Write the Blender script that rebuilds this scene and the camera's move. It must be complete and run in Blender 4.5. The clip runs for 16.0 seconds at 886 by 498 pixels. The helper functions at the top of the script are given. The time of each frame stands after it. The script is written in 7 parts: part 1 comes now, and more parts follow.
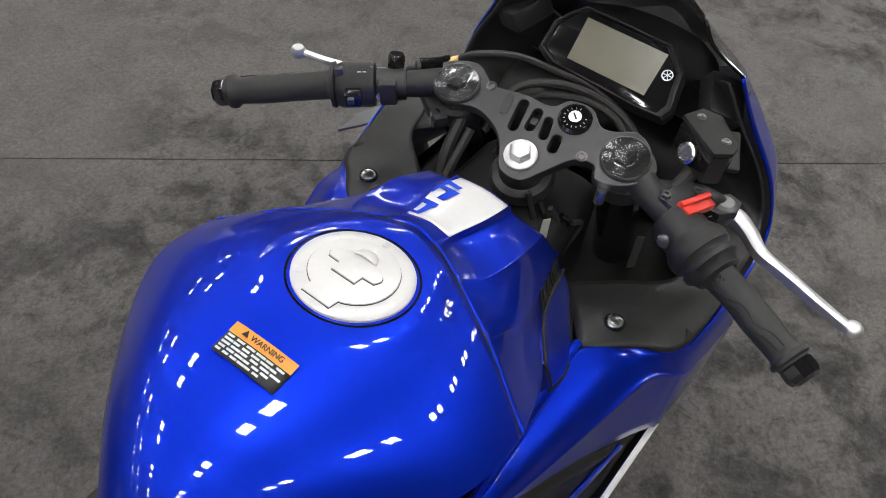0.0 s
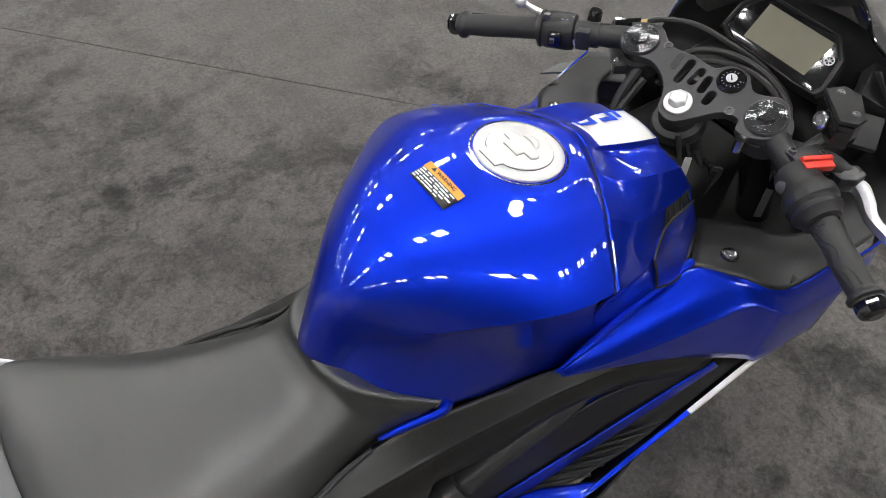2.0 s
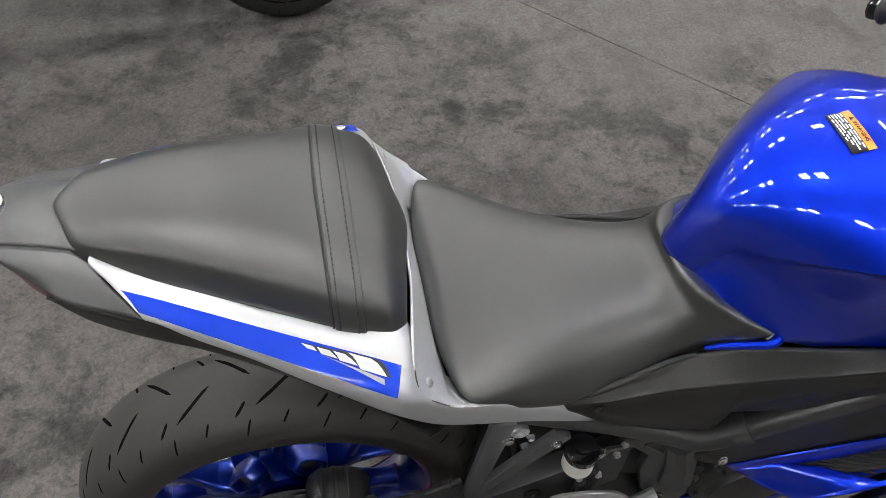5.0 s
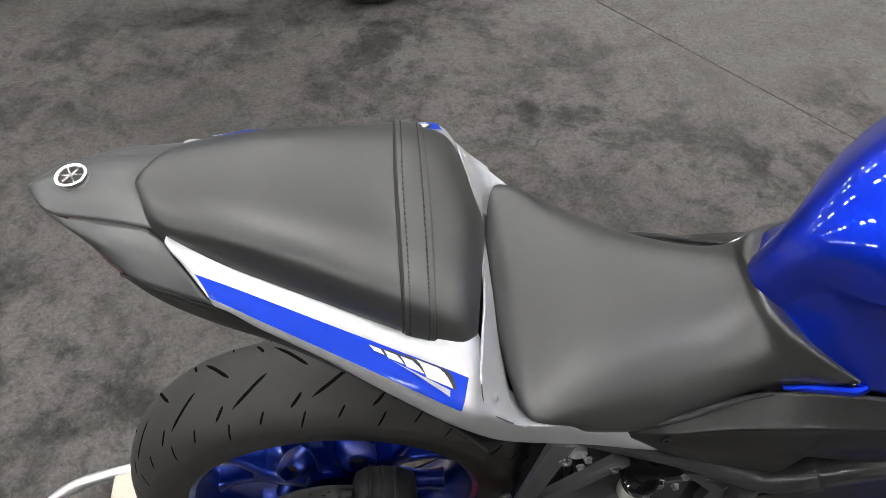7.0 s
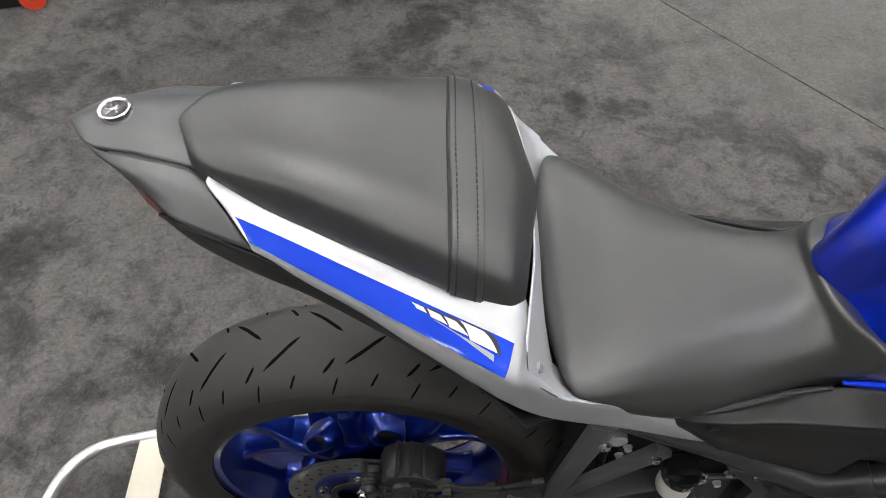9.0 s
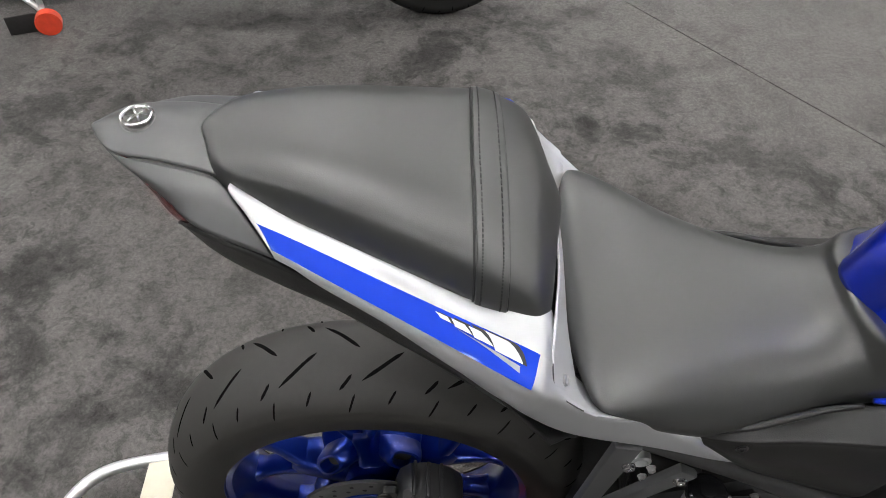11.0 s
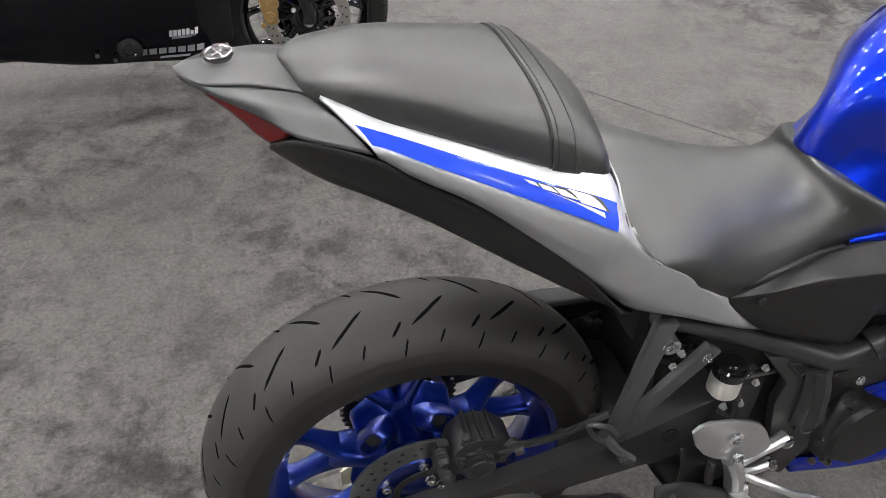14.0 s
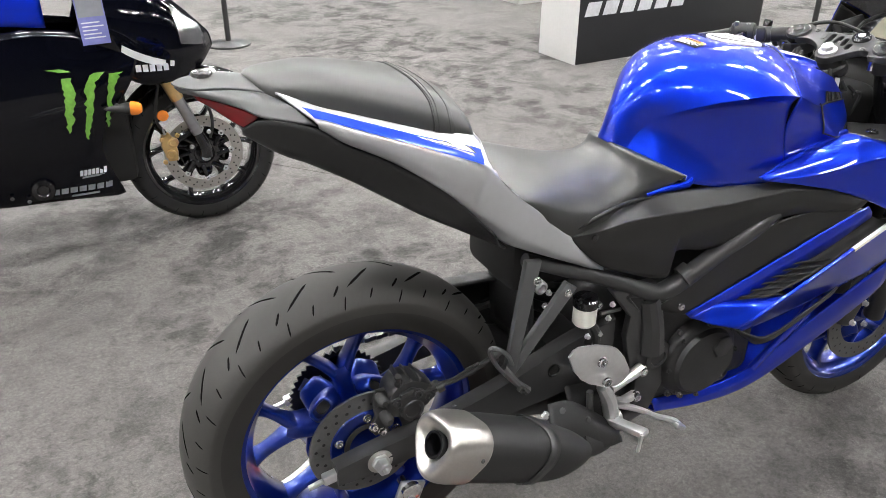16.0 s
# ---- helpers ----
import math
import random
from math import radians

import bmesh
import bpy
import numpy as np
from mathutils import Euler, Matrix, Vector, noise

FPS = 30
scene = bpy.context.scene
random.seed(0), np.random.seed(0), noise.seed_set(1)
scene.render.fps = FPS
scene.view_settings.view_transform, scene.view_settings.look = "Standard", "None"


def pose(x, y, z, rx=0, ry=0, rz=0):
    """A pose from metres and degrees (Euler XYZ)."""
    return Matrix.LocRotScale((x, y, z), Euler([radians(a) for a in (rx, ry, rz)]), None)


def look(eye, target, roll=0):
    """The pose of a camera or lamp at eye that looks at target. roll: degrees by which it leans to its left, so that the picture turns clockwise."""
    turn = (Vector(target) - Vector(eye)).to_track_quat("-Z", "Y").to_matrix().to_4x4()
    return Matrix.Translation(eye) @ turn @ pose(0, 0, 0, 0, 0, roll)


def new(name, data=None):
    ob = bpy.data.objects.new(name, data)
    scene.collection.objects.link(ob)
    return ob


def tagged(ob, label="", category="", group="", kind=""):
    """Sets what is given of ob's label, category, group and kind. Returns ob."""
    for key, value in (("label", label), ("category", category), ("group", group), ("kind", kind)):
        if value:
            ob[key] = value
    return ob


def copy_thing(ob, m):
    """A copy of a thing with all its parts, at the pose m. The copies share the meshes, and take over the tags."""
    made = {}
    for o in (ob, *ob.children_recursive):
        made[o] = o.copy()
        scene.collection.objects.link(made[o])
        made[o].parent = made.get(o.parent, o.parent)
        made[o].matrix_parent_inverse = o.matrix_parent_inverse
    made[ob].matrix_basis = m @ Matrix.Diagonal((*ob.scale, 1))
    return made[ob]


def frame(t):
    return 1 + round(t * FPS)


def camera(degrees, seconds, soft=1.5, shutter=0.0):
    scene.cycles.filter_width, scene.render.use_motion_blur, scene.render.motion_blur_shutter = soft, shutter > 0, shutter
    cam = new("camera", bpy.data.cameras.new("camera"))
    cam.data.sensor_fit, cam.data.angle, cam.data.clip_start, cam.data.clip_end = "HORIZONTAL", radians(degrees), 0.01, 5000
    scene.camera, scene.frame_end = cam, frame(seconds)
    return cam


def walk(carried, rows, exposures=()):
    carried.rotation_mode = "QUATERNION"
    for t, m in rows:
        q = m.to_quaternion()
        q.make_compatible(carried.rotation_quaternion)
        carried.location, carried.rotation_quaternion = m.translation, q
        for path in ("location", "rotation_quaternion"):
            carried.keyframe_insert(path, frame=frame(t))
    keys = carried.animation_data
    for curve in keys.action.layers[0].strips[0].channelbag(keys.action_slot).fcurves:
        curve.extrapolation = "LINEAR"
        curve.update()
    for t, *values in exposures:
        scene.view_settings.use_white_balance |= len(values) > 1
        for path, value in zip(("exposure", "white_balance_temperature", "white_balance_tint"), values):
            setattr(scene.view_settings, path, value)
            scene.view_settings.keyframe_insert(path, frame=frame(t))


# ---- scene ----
cam = camera(59.2, 16.0, soft=0.9)
PATH = [
    (0, (0.508, -0.265, 1.556), (1.653, 0.392, 0.053), 8.1),
    (0.5, (0.474, -0.325, 1.595), (1.54, 0.448, 0.09), 6.5),
    (1, (0.433, -0.381, 1.63), (1.407, 0.493, 0.117), 4.9),
    (1.5, (0.397, -0.425, 1.646), (1.278, 0.528, 0.124), 3.8),
    (2, (0.36, -0.469, 1.646), (1.151, 0.544, 0.113), 3.4),
    (2.5, (0.327, -0.516, 1.643), (1.016, 0.555, 0.101), 2.9),
    (3, (0.3, -0.548, 1.637), (0.886, 0.579, 0.091), 2.5),
    (3.5, (0.26, -0.551, 1.634), (0.738, 0.616, 0.082), 2.3),
    (4, (0.196, -0.566, 1.64), (0.571, 0.629, 0.08), 1.9),
    (4.5, (0.149, -0.569, 1.644), (0.451, 0.646, 0.085), 1.5),
    (5, (0.128, -0.557, 1.644), (0.39, 0.674, 0.09), 1.6),
    (7.5, (0.105, -0.526, 1.623), (0.207, 0.704, 0.05), 2.3),
    (8, (0.1, -0.528, 1.612), (0.187, 0.69, 0.028), 2.7),
    (8.5, (0.095, -0.53, 1.595), (0.166, 0.691, 0.013), 2.7),
    (9, (0.092, -0.534, 1.577), (0.138, 0.708, 0.01), 2.4),
    (11.5, (0.063, -0.546, 1.552), (0.091, 0.758, 0.036), 1.9),
    (12, (0.035, -0.56, 1.547), (0.087, 0.741, 0.029), 1.4),
    (12.5, (-0.022, -0.592, 1.541), (0.079, 0.712, 0.027), 1.2),
    (13, (-0.091, -0.636, 1.527), (0.117, 0.703, 0.056), 1.7),
    (13.5, (-0.136, -0.679, 1.498), (0.197, 0.738, 0.126), 1.9),
    (14, (-0.166, -0.717, 1.45), (0.259, 0.736, 0.144), 2.0),
    (14.5, (-0.195, -0.796, 1.412), (0.324, 0.737, 0.237), 2.1),
    (15, (-0.261, -0.928, 1.388), (0.345, 0.659, 0.332), 1.2),
    (15.5, (-0.313, -1.051, 1.383), (0.382, 0.545, 0.399), 0.5),
    (16, (-0.365, -1.126, 1.398), (0.421, 0.455, 0.457), 0.3),
]
EXPOSURES = [(0, -.42), (1.5, -.25), (3, -.05), (4, 0), (5, .02), (9, .03), (12.5, .06), (14.5, .49), (16, .84)]
walk(cam, [(t, look(eye, target, roll)) for t, eye, target, roll in PATH], EXPOSURES)

# ---- world ----
world = bpy.data.worlds.new("hall_air")
scene.world = world
world.use_nodes = True
world.node_tree.nodes["Background"].inputs[0].default_value = (0.55, 0.58, 0.62, 1)
world.node_tree.nodes["Background"].inputs[1].default_value = 0.01


# ---- materials ----
def mat(name, base, rough=0.5, metal=0.0, coat=0.0, dark=0.85, scale=(6.0, 60.0), mix=0.5, bump=0.0, bump_scale=300.0, rvar=0.05, spec=0.5, dist=0.0006, coat_rough=0.03):
    m = bpy.data.materials.new(name)
    m.use_nodes = True
    nt = m.node_tree
    b = nt.nodes["Principled BSDF"]
    b.inputs["Metallic"].default_value = metal
    b.inputs["Coat Weight"].default_value = coat
    b.inputs["Coat Roughness"].default_value = coat_rough
    b.inputs["Specular IOR Level"].default_value = spec
    tc = nt.nodes.new("ShaderNodeTexCoord")
    n1, n2 = nt.nodes.new("ShaderNodeTexNoise"), nt.nodes.new("ShaderNodeTexNoise")
    n1.inputs["Scale"].default_value, n2.inputs["Scale"].default_value = scale
    n1.inputs["Detail"].default_value, n2.inputs["Detail"].default_value = 4.0, 6.0
    for n in (n1, n2):
        nt.links.new(tc.outputs["Object"], n.inputs["Vector"])
    blend = nt.nodes.new("ShaderNodeMix")
    blend.inputs[0].default_value = mix
    nt.links.new(n1.outputs["Fac"], blend.inputs[2])
    nt.links.new(n2.outputs["Fac"], blend.inputs[3])
    ramp = nt.nodes.new("ShaderNodeValToRGB")
    ramp.color_ramp.elements[0].position, ramp.color_ramp.elements[1].position = 0.32, 0.68
    ramp.color_ramp.elements[0].color = (*[c * dark for c in base], 1)
    ramp.color_ramp.elements[1].color = (*[min(1.0, c * (2 - dark)) for c in base], 1)
    nt.links.new(blend.outputs[0], ramp.inputs[0])
    nt.links.new(ramp.outputs[0], b.inputs["Base Color"])
    rr = nt.nodes.new("ShaderNodeMapRange")
    rr.inputs["To Min"].default_value, rr.inputs["To Max"].default_value = max(0.02, rough - rvar), min(1.0, rough + rvar)
    nt.links.new(blend.outputs[0], rr.inputs["Value"])
    nt.links.new(rr.outputs[0], b.inputs["Roughness"])
    if bump:
        n3, bp = nt.nodes.new("ShaderNodeTexNoise"), nt.nodes.new("ShaderNodeBump")
        n3.inputs["Scale"].default_value = bump_scale
        n3.inputs["Detail"].default_value = 3.0
        bp.inputs["Strength"].default_value, bp.inputs["Distance"].default_value = bump, dist
        nt.links.new(tc.outputs["Object"], n3.inputs["Vector"])
        nt.links.new(n3.outputs["Fac"], bp.inputs["Height"])
        nt.links.new(bp.outputs[0], b.inputs["Normal"])
    return m


def flake(m, scale=2500.0, amount=0.25):
    """Metallic flake under the clear coat."""
    nt = m.node_tree
    v, bp, tc = nt.nodes.new("ShaderNodeTexVoronoi"), nt.nodes.new("ShaderNodeBump"), nt.nodes.new("ShaderNodeTexCoord")
    v.inputs["Scale"].default_value = scale
    bp.inputs["Strength"].default_value, bp.inputs["Distance"].default_value = amount, 0.0002
    nt.links.new(tc.outputs["Object"], v.inputs["Vector"])
    nt.links.new(v.outputs["Distance"], bp.inputs["Height"])
    nt.links.new(bp.outputs[0], nt.nodes["Principled BSDF"].inputs["Normal"])
    return m


def glow(name, colour, strength):
    m = bpy.data.materials.new(name)
    m.use_nodes = True
    b = m.node_tree.nodes["Principled BSDF"]
    b.inputs["Base Color"].default_value = (0.8, 0.8, 0.8, 1)
    b.inputs["Emission Color"].default_value = (*colour, 1)
    b.inputs["Emission Strength"].default_value = strength
    return m


def glass(name, colour, alpha_mix=0.6, rough=0.03):
    m = bpy.data.materials.new(name)
    m.use_nodes = True
    b = m.node_tree.nodes["Principled BSDF"]
    b.inputs["Base Color"].default_value = (*colour, 1)
    b.inputs["Roughness"].default_value = rough
    b.inputs["Transmission Weight"].default_value = alpha_mix
    b.inputs["IOR"].default_value = 1.3
    return m


BLUE = mat("blue_metallic_paint", (0.0009, 0.027, 0.55), 0.42, 0.88, 1.0, 0.97, (3, 400), rvar=0.03, coat_rough=0.015)
BLUE_WHEEL = mat("blue_wheel_paint", (0.002, 0.020, 0.22), 0.30, 0.78, 0.9, 0.93, (5, 80))
DECAL_BLUE = mat("blue_decal", (0.0015, 0.044, 0.56), 0.5, 0.0, 0.2, 0.97, spec=0.2, coat_rough=0.03)
SILVER = flake(mat("matt_silver_paint", (0.61, 0.62, 0.64), 0.40, 0.55, 0.0, 0.97, (3, 60)), 3000, 0.12)
WHITE = mat("white_paint", (0.72, 0.72, 0.72), 0.3, 0.0, 0.4, 0.97)
SEAT = mat("grey_seat_vinyl", (0.0210, 0.0219, 0.0214), 0.42, 0.0, 0.0, 0.93, (5, 120), 0.4, 0.16, 900.0, 0.04, 1.0, 0.0005)
STITCH = mat("seat_stitching", (0.02, 0.02, 0.021), 0.7)
TAIL = mat("grey_tail_plastic", (0.066, 0.067, 0.069), 0.44, 0.2, 0.0, 0.95, (4, 90), 0.5, 0.10, 1400.0, spec=0.9)
PLASTIC = mat("black_grained_plastic", (0.019, 0.019, 0.0195), 0.44, 0.0, 0.0, 0.85, (6, 90), 0.5, 0.3, 1100.0, spec=0.35)
PLASTIC2 = mat("dark_grey_panel_plastic", (0.0130, 0.0130, 0.0127), 0.42, 0.0, 0.0, 0.86, (6, 90), 0.5, 0.30, 700.0, spec=0.48)
SIDEWALL = mat("tyre_sidewall_rubber", (0.0105, 0.0098, 0.0090), 0.52, 0.0, 0.0, 0.85, (7, 140), 0.5, 0.12, 900.0, spec=0.6)
BLACK_RUBBER = mat("black_tyre_rubber", (0.009, 0.009, 0.0088), 0.62, 0.0, 0.0, 0.8, (7, 140), 0.5, 0.18, 700.0, spec=0.5)
LINING = mat("dark_grey_lining", (0.026, 0.026, 0.026), 0.5, 0.0, 0.0, 0.88, (6, 90), 0.5, 0.25, 900.0, spec=0.4)
GLOSS = mat("gloss_black", (0.008, 0.008, 0.009), 0.12, 0.0, 0.6, 0.9)
BLACK = mat("black_void", (0.006, 0.006, 0.006), 0.7)
RUBBER = mat("tyre_rubber", (0.019, 0.0178, 0.0160), 0.66, 0.0, 0.0, 0.8, (7, 140), 0.5, 0.18, 700.0, spec=0.8)
GRIP = mat("grip_rubber", (0.020, 0.020, 0.020), 0.58, 0.0, 0.0, 0.85, (9, 200), 0.5, 0.3, 900.0)
FRAME = mat("black_frame_paint", (0.038, 0.038, 0.039), 0.42, 0.2, 0.1, 0.9, (6, 60), 0.5, 0.08, 900.0)
FRAME2 = mat("grey_bracket_paint", (0.105, 0.107, 0.11), 0.42, 0.4, 0.0, 0.93, (6, 60))
CLAMP = mat("charcoal_clamp_paint", (0.060, 0.060, 0.063), 0.40, 0.5, 0.0, 0.92, (6, 90), 0.5, 0.1, 1500.0)
ALLOY = mat("satin_alloy", (0.72, 0.72, 0.73), 0.36, 0.9, 0.0, 0.93, (8, 120))
BRUSHED = mat("brushed_steel", (0.58, 0.56, 0.53), 0.33, 0.95, 0.0, 0.93, (5, 200), 0.5, 0.05, 600.0)
CHROME = mat("chrome", (0.82, 0.82, 0.83), 0.16, 1.0, 0.0, 0.97)
GROOVE = mat("groove_shade", (0.007, 0.007, 0.007), 0.9, spec=0.0)
TURNED = mat("lathe_turned_alloy", (0.12, 0.12, 0.123), 0.22, 0.95, 0.0, 0.95, (20, 100), rvar=0.01)
STEEL = mat("disc_steel", (0.13, 0.13, 0.13), 0.38, 0.7, 0.0, 0.85, (9, 120))
DARK_METAL = mat("cast_black_metal", (0.031, 0.031, 0.032), 0.45, 0.3, 0.0, 0.8, (10, 120), 0.5, 0.35, 400.0)
MUFFLER = mat("matt_black_muffler", (0.028, 0.028, 0.029), 0.5, 0.3, 0.0, 0.88, (7, 80), 0.5, 0.15, 700.0)
CAPW = mat("satin_silver_cap", (0.66, 0.66, 0.655), 0.36, 0.3, 0.0, 0.97, (8, 150))
RED = mat("red_switch_plastic", (0.72, 0.045, 0.03), 0.4, 0.0, 0.1, 0.95)
RED_LENS = mat("red_lamp_lens", (0.13, 0.003, 0.005), 0.12, 0.0, 0.45, 0.85)
ORANGE = mat("amber_lens", (0.85, 0.24, 0.03), 0.25, 0.0, 0.5, 0.92)
LABEL_ORANGE = mat("orange_label", (0.85, 0.32, 0.04), 0.45, 0.0, 0.1, 0.97)
LABEL_BLACK = mat("black_label", (0.02, 0.02, 0.022), 0.5)
LCD = mat("lcd_panel", (0.17, 0.165, 0.125), 0.22, 0.0, 0.7, 0.95, (5, 20))
RESIN = mat("milky_resin", (0.62, 0.61, 0.56), 0.4, 0.0, 0.0, 0.95)
GOLD = mat("gold_anodised", (0.72, 0.50, 0.22), 0.3, 0.8, 0.0, 0.9)
TITAN = mat("grey_fork_tube", (0.42, 0.42, 0.43), 0.3, 0.9)
NAVY = mat("black_livery_paint", (0.0015, 0.0018, 0.004), 0.10, 0.0, 0.3, 0.9, spec=0.2)
GREEN = mat("green_decal", (0.17, 0.40, 0.06), 0.35, 0.0, 0.3, 0.75, (20, 90))
GREYSWOOSH = mat("grey_decal", (0.36, 0.38, 0.44), 0.4, 0.0, 0.5, 0.96)
PURPLE = mat("violet_card", (0.16, 0.17, 0.42), 0.5)
PRINT = mat("pale_print", (0.62, 0.63, 0.66), 0.5)
GREYPRINT = mat("grey_print", (0.22, 0.23, 0.25), 0.5)
STAND_PAINT = mat("pearl_stand_paint", (0.60, 0.57, 0.47), 0.32, 0.2, 0.3, 0.95)
CASTER = mat("red_caster", (0.75, 0.07, 0.03), 0.4, 0.0, 0.1)
BOX_W = mat("white_box_board", (0.62, 0.62, 0.61), 0.55, 0.0, 0.0, 0.96)
BOX_B = mat("black_box_board", (0.022, 0.023, 0.026), 0.4, 0.0, 0.0, 0.9)
HALL = mat("hall_wall_paint", (0.06, 0.06, 0.065), 0.8, 0.0, 0.0, 0.8, (0.4, 4))
CEIL = mat("dark_ceiling", (0.035, 0.035, 0.04), 0.9, 0.0, 0.0, 0.7, (0.3, 3))
SCREEN = glass("smoked_screen", (0.12, 0.12, 0.125), 0.75, 0.05)
LAMP_SKIRT = mat("lamp_skirt_white", (0.42, 0.42, 0.42), 0.6)
LAMP = glow("lamp_diffuser", (1.0, 0.985, 0.96), 98.0)


def carpet_material():
    """Short grey pile: pale and even in parts, trodden into dark blotches in others."""
    m = bpy.data.materials.new("grey_carpet")
    m.use_nodes = True
    nt = m.node_tree
    b = nt.nodes["Principled BSDF"]
    b.inputs["Roughness"].default_value = 0.75
    b.inputs["Specular IOR Level"].default_value = 0.2
    b.inputs["Sheen Weight"].default_value = 0.8
    b.inputs["Sheen Roughness"].default_value = 0.35
    tc = nt.nodes.new("ShaderNodeTexCoord")

    def cloud(scale, detail, rough, warp=0.0):
        n = nt.nodes.new("ShaderNodeTexNoise")
        n.inputs["Scale"].default_value, n.inputs["Detail"].default_value = scale, detail
        n.inputs["Roughness"].default_value, n.inputs["Distortion"].default_value = rough, warp
        nt.links.new(tc.outputs["Object"], n.inputs["Vector"])
        return n.outputs["Fac"]

    def span(a, lo, hi, to_lo, to_hi):
        r = nt.nodes.new("ShaderNodeMapRange")
        r.interpolation_type = "SMOOTHSTEP"
        for k, v in zip(("From Min", "From Max", "To Min", "To Max"), (lo, hi, to_lo, to_hi)):
            r.inputs[k].default_value = v
        nt.links.new(a, r.inputs["Value"])
        return r.outputs[0]

    def calc(op, a, c):
        x = nt.nodes.new("ShaderNodeMath")
        x.operation = op
        for k, v in enumerate((a, c)):
            if isinstance(v, float):
                x.inputs[k].default_value = v
            else:
                nt.links.new(v, x.inputs[k])
        return x.outputs[0]

    trodden = span(cloud(0.75, 3, 0.5, 0.4), 0.36, 0.58, 0.25, 1.0)
    blotch = calc("MULTIPLY", span(cloud(4.8, 8, 0.66, 0.35), 0.42, 0.64, 0.0, 1.0), trodden)
    fleck = calc("MULTIPLY", span(cloud(21.0, 6, 0.72, 0.8), 0.47, 0.66, 0.0, 1.0), span(trodden, 0.2, 1.0, 0.35, 1.0))
    pile = span(cloud(95.0, 5, 0.8, 0.6), 0.30, 0.70, 0.70, 1.34)
    shade = calc("MULTIPLY", calc("SUBTRACT", 1.0, calc("MULTIPLY", blotch, 0.68)), calc("SUBTRACT", 1.0, calc("MULTIPLY", fleck, 0.40)))
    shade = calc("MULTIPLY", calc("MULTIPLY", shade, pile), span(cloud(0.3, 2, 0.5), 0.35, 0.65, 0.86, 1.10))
    for tone, socket in (((0.108, 0.102, 0.099), "Base Color"), ((0.58, 0.565, 0.55), "Sheen Tint")):
        tint = nt.nodes.new("ShaderNodeMix")
        tint.data_type, tint.blend_type = "RGBA", "MULTIPLY"
        tint.inputs[0].default_value = 1.0
        tint.inputs[6].default_value = (*tone, 1)
        nt.links.new(shade, tint.inputs[7])
        nt.links.new(tint.outputs[2], b.inputs[socket])
    bp = nt.nodes.new("ShaderNodeBump")
    bp.inputs["Strength"].default_value, bp.inputs["Distance"].default_value = 0.6, 0.003
    nt.links.new(cloud(260.0, 4, 0.7, 0.5), bp.inputs["Height"])
    nt.links.new(bp.outputs[0], b.inputs["Normal"])
    return m


CARPET = carpet_material()


# ---- mesh helpers ----
WORLD_OF = {}


def thing(name, at, label, category, group="", kind=""):
    ob = new(name)
    ob.location = at
    ob.empty_display_size = 0.1
    WORLD_OF[ob] = Matrix.Translation(at)
    return tagged(ob, label, category, group, kind)


def add(name, vf, material, parent=None, label="", smooth=35, solid=0.0, bev=0.0, offset=-1.0, inner=None, pose_m=None):
    """One mesh object from (verts, faces) under parent."""
    verts, faces = vf
    me = bpy.data.meshes.new(name)
    me.from_pydata([tuple(float(c) for c in v) for v in verts], [], [tuple(int(i) for i in f) for f in faces])
    bm = bmesh.new()
    bm.from_mesh(me)
    bmesh.ops.remove_doubles(bm, verts=bm.verts, dist=1e-6)
    bmesh.ops.recalc_face_normals(bm, faces=bm.faces)
    bm.to_mesh(me)
    bm.free()
    if smooth:
        me.shade_smooth()
        me.set_sharp_from_angle(angle=radians(smooth))
    me.materials.append(material)
    if inner:
        me.materials.append(inner)
    ob = new(name, me)
    if parent:
        ob.parent = parent
        ob.matrix_parent_inverse = WORLD_OF.get(parent, Matrix()).inverted()
    if pose_m is not None:
        ob.matrix_basis = pose_m
    WORLD_OF[ob] = Matrix() if pose_m is None else pose_m.copy()
    if solid:
        s = ob.modifiers.new("thickness", "SOLIDIFY")
        s.thickness, s.offset = solid, offset
        if inner:
            s.material_offset, s.material_offset_rim = 1, 0
    if bev:
        b = ob.modifiers.new("edges", "BEVEL")
        b.width, b.segments, b.limit_method, b.angle_limit = bev, 2, "ANGLE", radians(40)
    if label:
        ob["label"] = label
    return ob


def crom(p, n):
    """Smooth interpolation along the first axis, n steps between control points."""
    p = np.asarray(p, float)
    q = np.concatenate([[2 * p[0] - p[1]], p, [2 * p[-1] - p[-2]]])
    out = []
    for i in range(len(p) - 1):
        a, b, c, d = q[i:i + 4]
        for k in range(n):
            t = k / n
            out.append(0.5 * (2 * b + (c - a) * t + (2 * a - 5 * b + 4 * c - d) * t * t + (3 * b - a - 3 * c + d) * t ** 3))
    out.append(p[-1])
    return np.array(out)


def net(grid, nu=6, nv=6):
    g = crom(np.array(grid, float), nu)
    return np.swapaxes(crom(np.swapaxes(g, 0, 1), nv), 0, 1)


def skin(g, closed=False):
    """Quads over a net of points (rows, columns, 3)."""
    g = np.asarray(g, float)
    r, c = g.shape[:2]
    faces = []
    for i in range(r - 1):
        for j in range(c if closed else c - 1):
            k = (j + 1) % c
            faces.append((i * c + j, i * c + k, (i + 1) * c + k, (i + 1) * c + j))
    return g.reshape(-1, 3), faces


def loft(grid, nu=6, nv=6):
    return skin(net(grid, nu, nv))


def flip(vf):
    v = np.array(vf[0], float)
    v[:, 1] *= -1
    return v, [tuple(reversed(f)) for f in vf[1]]


